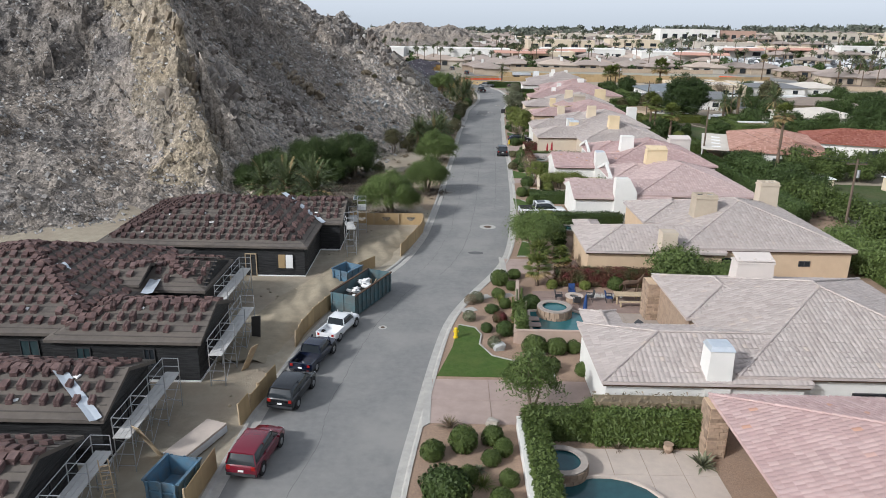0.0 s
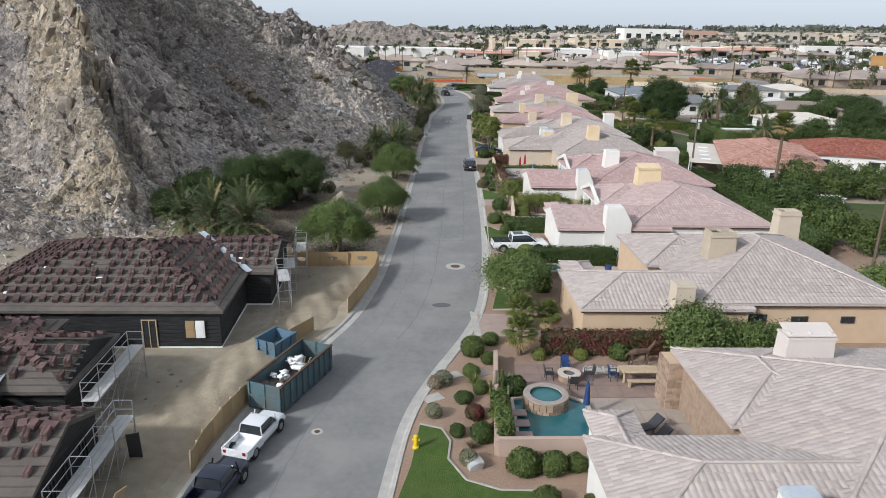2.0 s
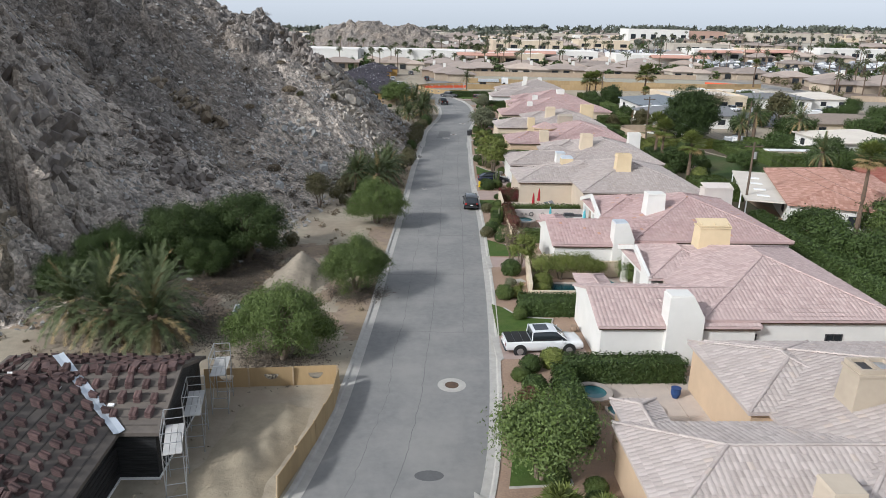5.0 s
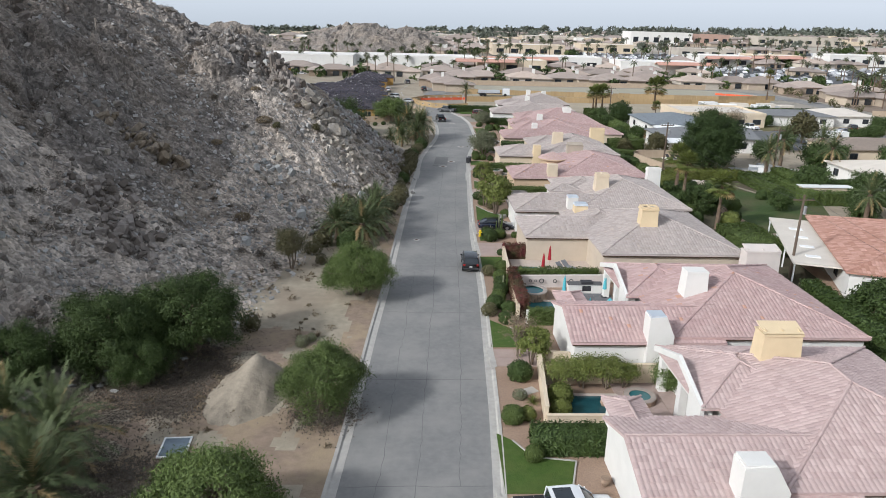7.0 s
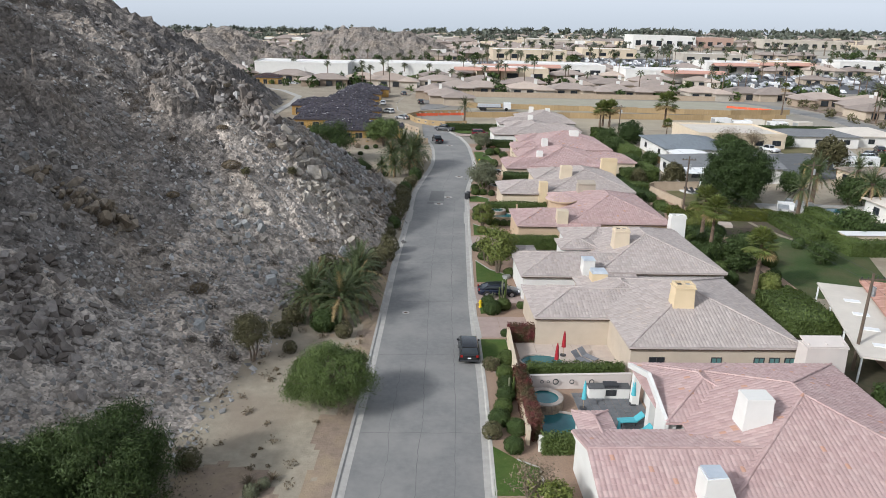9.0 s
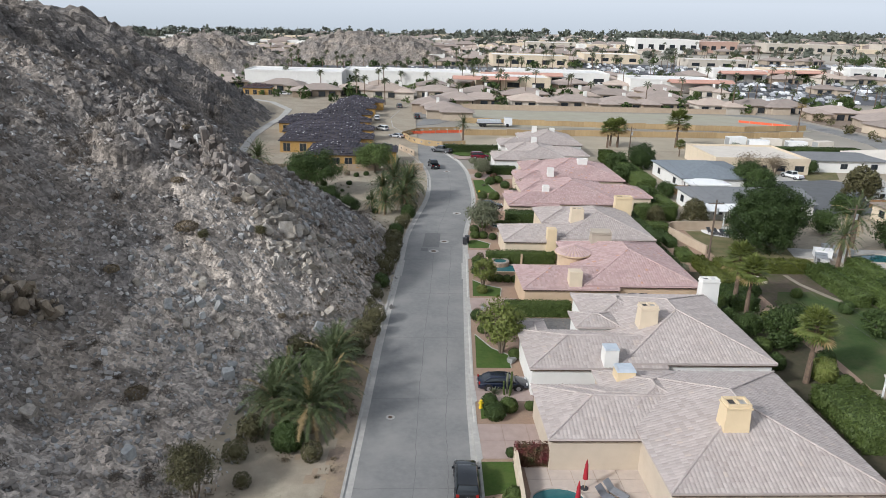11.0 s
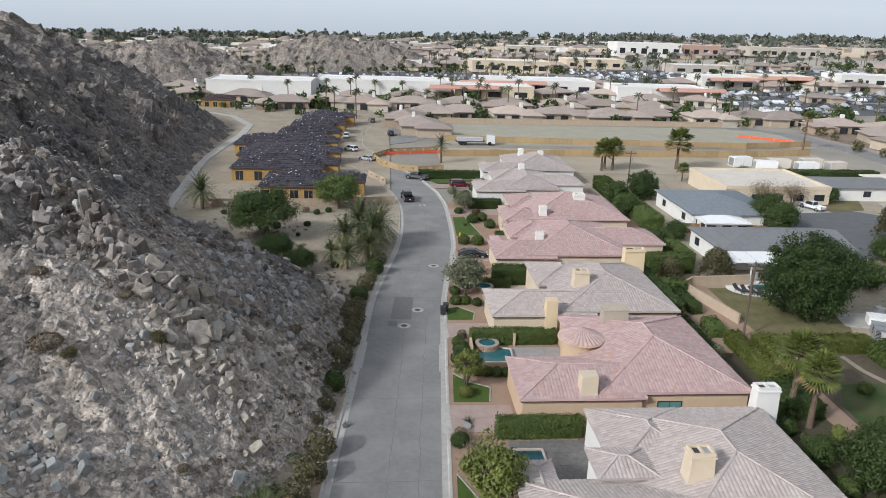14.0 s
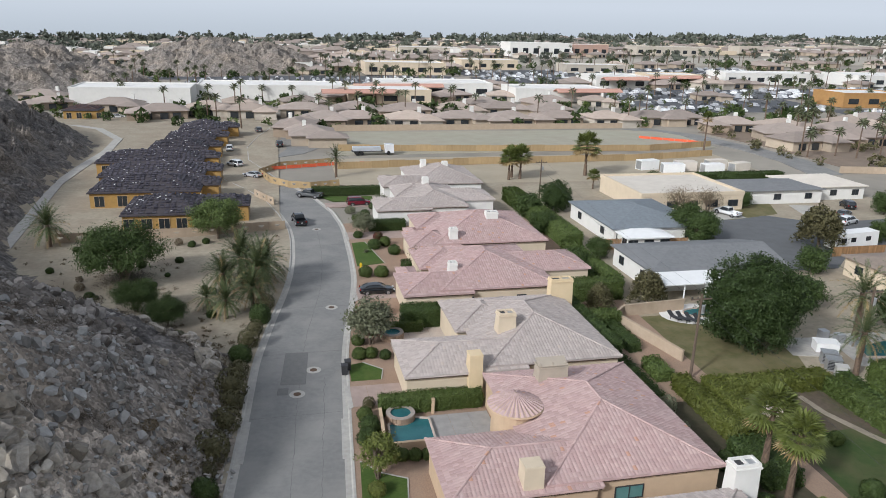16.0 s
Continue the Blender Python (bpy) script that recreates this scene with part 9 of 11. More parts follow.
for p in ([(8.1, 183.4), (10.3, 183.2), (9.8, 176.4), (7.5, 176.6)], [(7.3, 175.9), (8.2, 175.8), (8.1, 174.6), (7.2, 174.7)]):
    slab("road_patch", p, -0.1, 0.006, PATCH, "rectangular asphalt patch with a sealed edge", "patch")
    g = Geo()
    for (xa, ya), (xb, yb) in zip(p, p[1:] + p[:1]):
        g.beam((xa, ya, 0.0), (xb, yb, 0.0), 0.09, 0.024)
    solid("patch_seal", g, TAR, "dark tar seal round an asphalt patch", "seal", kind="structure")
for p, k in ((((4.0, 164.4), (4.6, 164.2), (5.0, 170.4), (4.3, 170.4)), 1), (((12.2, 163.6), (12.9, 163.4), (13.4, 169.4), (12.6, 169.6)), 2)):
    slab("kerb_apron", list(p), -0.1, 0.03, CONCRETE, "pale concrete drain apron at the kerb", "apron")
slab("road_stain", ellipse(3.1, 66.6, 0.75, 0.45), -0.1, 0.004, ASPHALT_PATCH, "dark oily stain on the asphalt", "stain")


def crack(f, y0, y1, w=0.05, wob=0.5, seed=0.0):
    g = Geo()
    a, b = [], []
    y = y0
    while y < y1:
        x = f(y) + wob * noise.noise((y / 6, seed, 0)) + 0.15 * noise.noise((y / 0.9, seed, 4))
        ww = w * (0.7 + 0.6 * abs(noise.noise((y / 2, seed, 7))))
        a.append((x - ww / 2, y))
        b.append((x + ww / 2, y))
        y += 0.5
    g.strip(a, b, -0.05, 0.004)
    solid("road_crack", g, TAR, "thin dark sealed crack along the street", "crack", kind="structure")


mid = lambda f: (lambda y: soft_line(KERB_L, y, 2.5) * (1 - f) + soft_line(KERB_R, y, 2.5) * f)
crack(mid(0.5), 60, 232, 0.05, 0.15, 1)
crack(mid(0.27), 60, 120, 0.035, 0.3, 2)
crack(mid(0.76), 84, 178, 0.05, 0.3, 3)
crack(mid(0.42), 28, 58, 0.04, 0.5, 4)
for y in np.arange(84, 232, 12.4):
    g = Geo()
    xa, xb = lerp_line(KERB_L, y) + 0.5, lerp_line(KERB_R, y) - 0.5
    n = 16
    pa = [(xa + (xb - xa) * k / n, y + 0.12 * noise.noise((k / 3, y, 0))) for k in range(n + 1)]
    g.strip(pa[::-1], [(x, yy + 0.04) for x, yy in pa][::-1], -0.05, 0.004)
    solid("road_joint", g, TAR, "thin dark joint across the street", "joint", kind="structure")

# ---- gardens and houses behind the row ----
def plain_house(x0, x1, y0, y1, ez, tiles, stucco, label, slope=0.3, gable="", tiled=False, wins=3, name="house"):
    ob = thing(name, label, "house")
    rects = [(x0, x1, y0, y1, ez, gable)]
    if tiled:
        tile_roof(ob, rects, tiles, slope, tile=(0.36, 0.5))
    else:
        g = Geo()
        planes, crest, r = hip_planes(x0, x1, y0, y1, gable)
        deck_geo(g, planes, slope, ez, 0.2)
        part("roof", g, tiles, ob)
    walls(ob, rects, stucco, 0.5)
    gable_walls(ob, rects, slope, stucco)
    for k in range(wins):
        window(ob, x0 + (x1 - x0) * (k + 0.5) / wins, y0 + 0.5, 1.5, 1.6, 1.2, "S")
    for k in range(max(1, wins - 1)):
        window(ob, x0 + 0.5, y0 + (y1 - y0) * (k + 0.5) / max(1, wins - 1), 1.5, 1.4, 1.2, "W")
    return ob


def flat_house(x0, x1, y0, y1, h, m, label, roof=None, name="building", wins=4, category="building", group=""):
    ob = thing(name, label, category, group=group)
    g = Geo()
    g.box(x0, x1, y0, y1, 0, h)
    part("wall", g, m, ob)
    g = Geo()
    t = 0.3
    for a, b, c, d in ((x0 - 0.1, x1 + 0.1, y0 - 0.1, y0 + t), (x0 - 0.1, x1 + 0.1, y1 - t, y1 + 0.1), (x0 - 0.1, x0 + t, y0 + t, y1 - t), (x1 - t, x1 + 0.1, y0 + t, y1 - t)):
        g.box(a, b, c, d, h - 0.2, h + 0.5)
    part("parapet", g, m, ob)
    g = Geo()
    g.box(x0 + 0.05, x1 - 0.05, y0 + 0.05, y1 - 0.05, h - 0.1, h + 0.1)
    part("roof", g, roof or WHITE_ROOF, ob)
    for k in range(wins):
        window(ob, x0 + (x1 - x0) * (k + 0.5) / wins, y0, h * 0.45, (x1 - x0) / wins * 0.5, h * 0.4, "S")
    return ob


slab("back_gardens", [(40.5, 52), (130, 52), (130, 262), (48.0, 262)], -0.3, 0.02, SAND, "dry earth of the gardens behind the houses", "ground")
LAWN_BACK = mat("worn_back_lawn", (0.036, 0.068, 0.016), (0.055, 0.085, 0.024), size=0.6, rough=0.95, bump=1.0, bump_size=0.06, big=(0.10, 0.092, 0.045), big_size=5.0, big_amount=0.7)
slab("lawn", [(50, 84), (64, 82), (66, 101), (52, 102)], 0.0, 0.07, LAWN_BACK, "green back lawn among fruit trees", "lawn")
slab("lawn", [(45.4, 136), (58, 134), (64, 150), (60, 157), (56.2, 160.2), (51.5, 160.0), (49.4, 156), (48.4, 146)], 0.0, 0.07, LAWN_BACK, "wide green back lawn between hedges", "lawn")
DRY_LAWN = mat("dry_lawn", (0.150, 0.128, 0.060), (0.095, 0.100, 0.038), size=1.5, rough=0.95, bump=0.6, bump_size=0.08, big=(0.26, 0.21, 0.13), big_size=4.0)
slab("lawn", [(47.0, 169.5), (59.5, 169.0), (64, 180), (64, 186.5), (47.2, 186.5)], 0.0, 0.07, DRY_LAWN, "patchy dry lawn under the great tree", "lawn")
slab("lawn", [(88, 226), (100, 229), (104, 237), (90, 236)], 0.0, 0.07, DRY_LAWN, "dry front lawn beside the turning circle", "lawn")
slab("side_street", [(71, 204), (76, 199), (88, 199), (96, 206), (130, 214), (130, 224), (104, 222), (97, 228), (84, 228), (73, 222)], 0.0, 0.06, mat("old_asphalt", (0.13, 0.135, 0.14), (0.11, 0.112, 0.115), size=2.0, rough=0.9), "grey asphalt turning circle of a side street", "road")
slab("driveway", [(84, 226), (92, 227), (92, 233), (86, 233)], 0.0, 0.08, CONCRETE, "pale concrete driveway", "driveway")
slab("driveway", [(103, 222), (108, 223), (112, 234), (107, 235)], 0.0, 0.08, CONCRETE, "pale concrete driveway", "driveway")
for x, y, h in ((43.4, 75.0, 8.5), (42.7, 118.5, 9.0), (47.1, 171.2, 9.0), (56.0, 240.0, 9.0), (66.9, 171.4, 8.5)):
    ob = thing("utility_pole", "brown wooden utility pole with a crossarm", "pole", (x, y, 0.0))
    g = Geo()
    g.tube([(0, 0, -0.3), (0, 0, h)], [0.16, 0.11], 9)
    part("post", g, WOOD_POLE, ob)
    g = Geo()
    g.box(-1.1, 1.1, -0.06, 0.06, h - 0.6, h - 0.48)
    part("crossarm", g, WOOD_POLE, ob)
    for k in (-0.95, -0.4, 0.4, 0.95):
        g = Geo()
        g.cyl(k, 0, h - 0.48, h - 0.3, 0.05, 8)
        part("insulator", g, DARK_METAL, ob)
    g = Geo()
    g.cyl(0.28, 0.0, h - 2.0, h - 1.2, 0.2, 10)
    part("transformer", g, STEEL, ob)
POLES = [(43.4, 75.0, 8.1), (42.7, 118.5, 8.6), (47.1, 171.2, 8.6), (56.0, 240.0, 8.6)]
for (xa, ya, za), (xb, yb, zb) in zip(POLES, POLES[1:]):
    for k in (-0.95, 0.95):
        g = Geo()
        g.tube([(xa + k + (xb - xa) * t / 8, ya + (yb - ya) * t / 8, za + (zb - za) * t / 8 - 1.1 * (1 - (2 * t / 8 - 1) ** 2)) for t in range(9)], 0.012, 4)
        solid("power_line", g, DARK_METAL, "thin dark power line between poles", "cable")

plain_house(0, 14.5, 0, 22.0, 3.0, TILE_RED, STUCCO_WHITE, "white house with a salmon clay tile roof", tiled=True, slope=0.27).matrix_basis = pose(44.6, 112.4, 0, 0, 0, -19)
plain_house(0, 21.0, 0, 13.0, 3.0, mat("deep_red_tile", (0.34, 0.13, 0.09), (0.28, 0.10, 0.075), size=0.6, island=0.2), STUCCO_WHITE, "white house with a deep red tile roof", tiled=True, slope=0.27).matrix_basis = pose(61.5, 122.6, 0, 0, 0, -19)
ob = thing("pergola", "flat grey patio cover on white posts", "pergola", (44.6, 112.4, 0), -19)
g = Geo()
g.box(-4.2, 0.3, 2.5, 21.0, 2.45, 2.6)
part("roof", g, FLAT_ROOF, ob)
for x, y in ((-4.0, 2.7), (-4.0, 8.8), (-4.0, 14.8), (-4.0, 20.8)):
    g = Geo()
    g.box(x - 0.07, x + 0.07, y - 0.07, y + 0.07, -0.05, 2.45)
    part("post", g, WHITE_PAINT, ob)
for k in range(4):
    g = Geo()
    g.box(-2.6, -1.2, 5.0 + 3.6 * k, 5.7 + 3.6 * k, 2.6, 2.68)
    part("skylight", g, WHITE_PAINT, ob)
for x0, x1, y0, y1, h in ((62, 70, 152.5, 154.5, 2.3), (61, 65, 96, 99, 2.0), (49.5, 53.5, 96.5, 98.5, 1.9), (53, 58, 79, 81.5, 2.0)):
    ob = thing("garden_shed", "low shed with a pale flat roof", "shed")
    g = Geo()
    g.box(x0 + 0.2, x1 - 0.2, y0 + 0.2, y1 - 0.2, 0, h - 0.1)
    part("wall", g, STUCCO_CREAM, ob)
    g = Geo()
    g.box(x0, x1, y0, y1, h - 0.1, h)
    part("roof", g, WHITE_PAINT, ob)

# grey-roofed house by the great tree, with a white patio cover and a small pool
plain_house(54.5, 75.0, 193.5, 206.0, 3.0, GREY_SHINGLE, STUCCO_WHITE, "white house with a grey shingle roof", slope=0.24, gable="E")
ob = thing("patio_cover", "white sloping patio cover on posts", "patio cover")
g = Geo()
g.box(0, 9.5, 0, 4.2, 0, 0.14, pose(54.0, 189.6, 2.5, 5, 0, 0))
part("roof", g, WHITE_PAINT, ob)
for x in (54.2, 57.2, 60.2, 63.2):
    g = Geo()
    g.box(x - 0.07, x + 0.07, 189.8, 189.94, -0.05, 2.55)
    part("post", g, WHITE_PAINT, ob)
pool(ellipse(57.6, 186.4, 2.3, 1.3), 0.14, POOL, "small blue pool on a white terrace")
pool([(68.6, 172.2), (78.0, 170.6), (78.6, 174.0), (74.0, 175.6), (69.4, 174.6)], 0.14, POOL, "blue pool behind the hedge")
slab("terrace", [(66.6, 170.6), (80.0, 168.4), (81.0, 177.4), (68.0, 178.4)], 0.0, 0.1, CONCRETE, "pale concrete terrace round a pool", "terrace")
slab("terrace", [(61.0, 174.0), (66.2, 172.8), (67.0, 177.6), (62.0, 178.4)], 0.0, 0.1, CONCRETE, "pale concrete pad beside the garden units", "terrace")
for x, y, rz, w, d, h, m, lab in ((63.6, 172.0, -28, 1.5, 1.1, 1.25, STEEL, "grey metal cooling unit with a slatted side"), (62.9, 170.5, -28, 1.4, 1.1, 1.25, STEEL, "grey metal cooling unit with a slatted side"), (62.2, 168.6, -28, 1.1, 0.9, 1.4, ALU_PLANK, "pale metal cabinet with a flat lid"), (65.4, 174.6, -20, 2.4, 1.5, 1.1, WHITE_PAINT, "white metal cabinet with a flat lid")):
    ob = thing("garden_unit", lab, "outdoor unit", (x, y, 0.08), rz, "units beside the hedge")
    g = Geo()
    g.box(-w / 2, w / 2, -d / 2, d / 2, -0.05, h - 0.06, taper=0.02)
    part("casing", g, m, ob)
    g = Geo()
    g.box(-w / 2 - 0.05, w / 2 + 0.05, -d / 2 - 0.05, d / 2 + 0.05, h - 0.06, h)
    part("lid", g, m, ob)
    if m is STEEL:
        for k in range(6):
            g = Geo()
            g.box(-w / 2 + 0.1, w / 2 - 0.1, -d / 2 - 0.03, -d / 2 + 0.02, 0.15 + 0.16 * k, 0.23 + 0.16 * k)
            part("slat", g, DARK_METAL, ob)
SOIL_DARK = mat("dark_garden_soil", (0.125, 0.096, 0.070), (0.085, 0.068, 0.050), size=0.6, rough=0.95, bump=0.6, bump_size=0.12, big=(0.075, 0.078, 0.034), big_size=2.5, big_amount=0.8)
slab("soil_bed", [(46.0, 146.0), (62.0, 146.0), (62.6, 166.8), (46.0, 168.8)], 0.0, 0.05, SOIL_DARK, "bare brown soil between the hedges", "soil")
slab("path", [(55.3, 166.2), (55.9, 166.1), (56.1, 163.0), (57.4, 159.2), (59.0, 155.0), (58.4, 154.8), (56.7, 158.9), (55.5, 162.8)], 0.0, 0.09, SAND_PALE, "narrow sandy path along the hedge", "path")
slab("path", [(49.2, 163.4), (51.6, 163.0), (52.0, 164.8), (49.6, 165.4)], 0.0, 0.42, PAVER_PALE, "low pinkish concrete slab among the hedges", "slab")
for k in range(4):
    lounger(53.2 + 0.85 * k, 185.0 - 0.45 * k, 20, DARK_METAL, "dark sun lounger on the white terrace")
slab("terrace", ellipse(57.2, 186.2, 5.0, 3.2), 0.0, 0.1, WHITE_ROOF, "white concrete terrace round a pool", "terrace")
wall(47.5, 187.0, 56.0, 187.8, 1.5, BLOCK, "tan block garden wall")
wall(45.8, 185.4, 48.2, 174.6, 1.4, BLOCK, "tan block garden wall")
wall(45.8, 185.4, 47.5, 187.0, 1.4, BLOCK, "tan block garden wall")
plain_house(58.5, 75.0, 213.5, 232.0, 3.0, mat("slate_blue_shingle", (0.20, 0.225, 0.245), (0.16, 0.18, 0.20), size=0.6), STUCCO_WHITE, "white house with slate blue shingle roof", slope=0.2)
plain_house(59.0, 67.0, 209.5, 216.0, 2.6, WHITE_PAINT, STUCCO_WHITE, "white garage with a pale roof", slope=0.15)
flat_house(73.5, 95.0, 233.0, 251.0, 3.2, STUCCO_CREAM, "wide cream house with a pale flat roof", FLAT_ROOF, "house", 5, "house")
plain_house(94.5, 116.0, 236.0, 247.0, 2.9, GREY_SHINGLE, STUCCO_WHITE, "white house with a dark grey roof", slope=0.2)
plain_house(112.0, 128.0, 238.0, 250.0, 2.9, FLAT_ROOF, STUCCO_WHITE, "white house with a tan roof", slope=0.25)
plain_house(86.0, 106.0, 184.0, 197.0, 2.9, mat("brown_shingle", (0.27, 0.22, 0.18), (0.22, 0.18, 0.15), size=0.6), STUCCO_CREAM, "cream house with a brown shingle roof", slope=0.22)
plain_house(76.0, 92.0, 158.0, 172.0, 2.9, FLAT_ROOF, STUCCO_WHITE, "white house with a tan roof behind palms", slope=0.22)
plain_house(98.0, 120.0, 150.0, 166.0, 2.9, GREY_SHINGLE, STUCCO_CREAM, "cream house with a grey roof", slope=0.22)
ob = thing("picket_fence", "brown wooden board fence", "fence")
for k in range(60):
    g = Geo()
    x = 56.0 + 0.24 * k
    g.box(x, x + 0.215, 212.4 - 0.02 * k, 212.43 - 0.02 * k, 0, 1.75 + 0.03 * (k % 3))
    part("board", g, FENCE_WOOD, ob)
ob = thing("picket_fence", "brown wooden board fence beside the street", "fence")
for k in range(40):
    g = Geo()
    x = 91 + 0.24 * k
    g.box(x, x + 0.215, 204.0, 204.03, 0, 1.6)
    part("board", g, FENCE_WOOD, ob)
ob = thing("caravan", "long white travel trailer with dark windows", "caravan", (97.0, 207.2, 0.05), 8)
g = Geo()
g.box(-4.5, 4.5, -1.2, 1.2, 0.6, 3.0, taper=0.08)
part("body", g, WHITE_PAINT, ob)
for x in (-3.0, -1.0, 2.2):
    g = Geo()
    g.box(x - 0.5, x + 0.5, -1.23, -1.1, 1.6, 2.3)
    part("window", g, GLASS_DARK, ob)
for x in (-0.6, 0.6):
    g = Geo()
    g.tube([(x, -1.15, 0.36), (x, 1.15, 0.36)], 0.36, 12)
    part("wheel", g, RUBBER, ob)
for s, m, lab, x, y, rz in (("suv", PAINT_SILVER, "silver car on the turning circle", 80.5, 208.6, -60), ("pickup", PAINT_WHITE, "white pickup on a driveway", 89.5, 229.5, 20), ("suv", PAINT_WHITE, "white car at the side street", 108.6, 221.0, -70), ("sedan", PAINT_GREY, "grey car parked by a house", 112.0, 226.0, -60), ("suv", PAINT_BLACK, "dark car on a driveway", 118.0, 232.0, -20)):
    vehicle(s, m, lab, x, y, rz)
ob = thing("air_units", "grey cooling unit on the ground", "cooling unit", (67.4, 177.4, 0.0))
for k in range(3):
    g = Geo()
    g.box(k * 1.1 - 0.45, k * 1.1 + 0.45, -0.45 - 1.2 * k, 0.45 - 1.2 * k, 0, 1.1)
    part("cabinet", g, STEEL, ob)

# hedges and trees behind
HY = LEAF_HEDGE
HO = leafy("olive_hedge_leaf", (0.066, 0.080, 0.014), (0.098, 0.108, 0.024))
for a in ((43.6, 45.0, 177.5, 184.0, 1.2, LEAF_DARK), (43.3, 45.0, 170.8, 174.2, 1.3, HY), (41.0, 42.2, 167.5, 176.0, 0.9, LEAF_DARK), (44.0, 45.5, 159.5, 169.6, 1.7, HO), (46.5, 48.1, 160.6, 168.8, 1.7, HO), (58.4, 60.4, 155.0, 166.6, 1.7, HY), (43.0, 46.0, 153.5, 159.0, 1.5, LEAF_DARK), (40.8, 45.6, 125.0, 133.2, 1.9, HY), (48.2, 59.6, 166.7, 168.7, 1.6, HO), (60.6, 62.0, 160.0, 167.6, 1.5, LEAF_DARK), (61.4, 63.4, 150.0, 164.5, 2.0, HY), (63.4, 82.0, 150.0, 151.6, 2.0, HY),
          (40.2, 42.0, 176.0, 190.0, 2.2, LEAF_DARK), (42.0, 45.8, 184.0, 186.0, 1.8, HY), (43.4, 50.0, 192.0, 194.4, 2.6, HY), (49.4, 51.2, 194.6, 212.0, 2.2, HY), (40.0, 41.6, 79.0, 112.0, 2.4, LEAF_DARK), (50.5, 53.5, 213.0, 246.0, 2.6, HY), (95.0, 120.0, 254.0, 256.5, 2.6, LEAF_DARK), (38.4, 40.0, 56.0, 62.0, 2.0, HY), (64.6, 67.0, 160.0, 168.0, 2.2, HY), (63.4, 76.0, 158.0, 160.0, 2.0, LEAF_DARK)):
    hedge(*a[:5], a[5], "overgrown green hedge between the gardens", z=0.0, dens=60, size=0.15)
B1 = tree("ficus_tree", "huge dense dark green rounded tree", 5.6, 5.0, 5.1, 0.45, LEAF_FICUS, n_clump=640, per=75, leaf_size=0.16, spread=0.40, seed=31, bottom=-0.95, hang=0.4)
c0 = Geo()
blob(c0, (0, 0, 5.0), 3.9, 0.93, 20, 14, 0.2, 3.0)
part("inner_leaves", c0, LEAF_FICUS, B1)
plant_at(B1, [(57.8, 177.4, 0.0, 0, 1.0), (88.0, 150.0, 0.0, 90, 0.8), (104.0, 176.0, 0.0, 30, 0.7), (58.0, 236.5, 0.0, 200, 0.55)])
B2 = tree("fruit_tree", "round yellow-green fruit tree on the lawn", 2.3, 1.9, 2.2, 0.14, LEAF_HEDGE, n_clump=75, per=75, leaf_size=0.19, spread=0.42, seed=32, bottom=-0.9)
rows = [(54, 110, 1.2), (58.5, 108, 1.2), (63, 107.5, 1.15), (67.5, 108, 1.2), (56.5, 104.5, 1.1), (61, 104, 1.0), (72, 109, 1.2), (76, 107, 1.1), (52.5, 105.5, 1.0), (44.6, 84, 1.1), (44.0, 88, 1.0), (46.4, 80.5, 1.0), (44.2, 70, 1.15), (46.5, 66, 1.1), (47.5, 74.5, 1.1), (49.5, 70.5, 0.9), (53, 72, 1.0), (57.5, 66, 1.0), (63, 74, 1.1), (69, 90, 1.1), (72, 95, 1.2), (69, 82, 1.0)]
plant_at(B2, [(x, y, 0.0, 40 * i, s * 0.86) for i, (x, y, s) in enumerate(rows)])
B3 = tree("garden_tree", "dense dark green garden tree", 2.4, 2.2, 2.6, 0.16, LEAF_DARK, n_clump=80, per=70, leaf_size=0.20, spread=0.45, seed=33, bottom=-0.9)
rows = ([(43.6, 93, 1.0), (43.4, 97.5, 1.05), (43.6, 102, 1.0), (43.8, 106.5, 0.95), (46.6, 108.5, 0.9), (48.6, 100, 0.9), (47.0, 96, 1.0), (47.8, 91.0, 0.9), (55.8, 147, 0.75), (63.8, 140, 0.9), (66.5, 145, 1.0), (72, 144, 1.1), (78, 141, 1.1), (84, 139, 1.2), (90, 137, 1.2), (66, 157, 1.2), (74, 155.5, 1.1), (80, 152, 1.2), (86, 128, 1.2), (93, 120, 1.3), (88, 112, 1.2), (82, 104, 1.2), (96, 106, 1.3), (78, 178, 1.2), (84, 182, 1.1), (72, 186, 1.0)] + [(93, 178, 1.2), (100, 184, 1.2), (76, 216, 1.1), (82, 197.5, 1.0), (48, 203, 0.9), (46.8, 198.5, 0.8), (50, 222, 1.0), (51, 232, 1.1), (54, 208.5, 0.8), (110, 198, 1.3), (118, 205, 1.2), (96, 234.4, 0.8), (102, 249, 1.0), (87, 253, 0.9), (121, 226, 1.1), (111, 212.5, 1.0), (106, 210.5, 0.9)])
plant_at(B3, [(x, y, 0.0, 70 * i, s * 0.84) for i, (x, y, s) in enumerate(rows)])
B4 = tree("dark_tree", "deep green leaning tree in shade", 2.6, 2.6, 2.7, 0.2, LEAF_DARK, n_clump=85, per=110, leaf_size=0.17, spread=0.45, seed=35, bottom=-0.95)
plant_at(B4, [(44.2, 144.2, 0, 0, 0.9), (41.2, 147.0, 0, 80, 0.5), (46.6, 148.6, 0, 150, 0.45), (73.5, 213.0, 0, 10, 1.0), (72.8, 216.5, 0, 60, 1.1)])
B5 = tree("pepper_tree", "brownish drooping pepper tree by the street", 2.6, 2.6, 3.4, 0.2, LEAF_BRUSH, n_clump=70, per=50, leaf_size=0.28, spread=0.45, seed=36, droop=0.6)
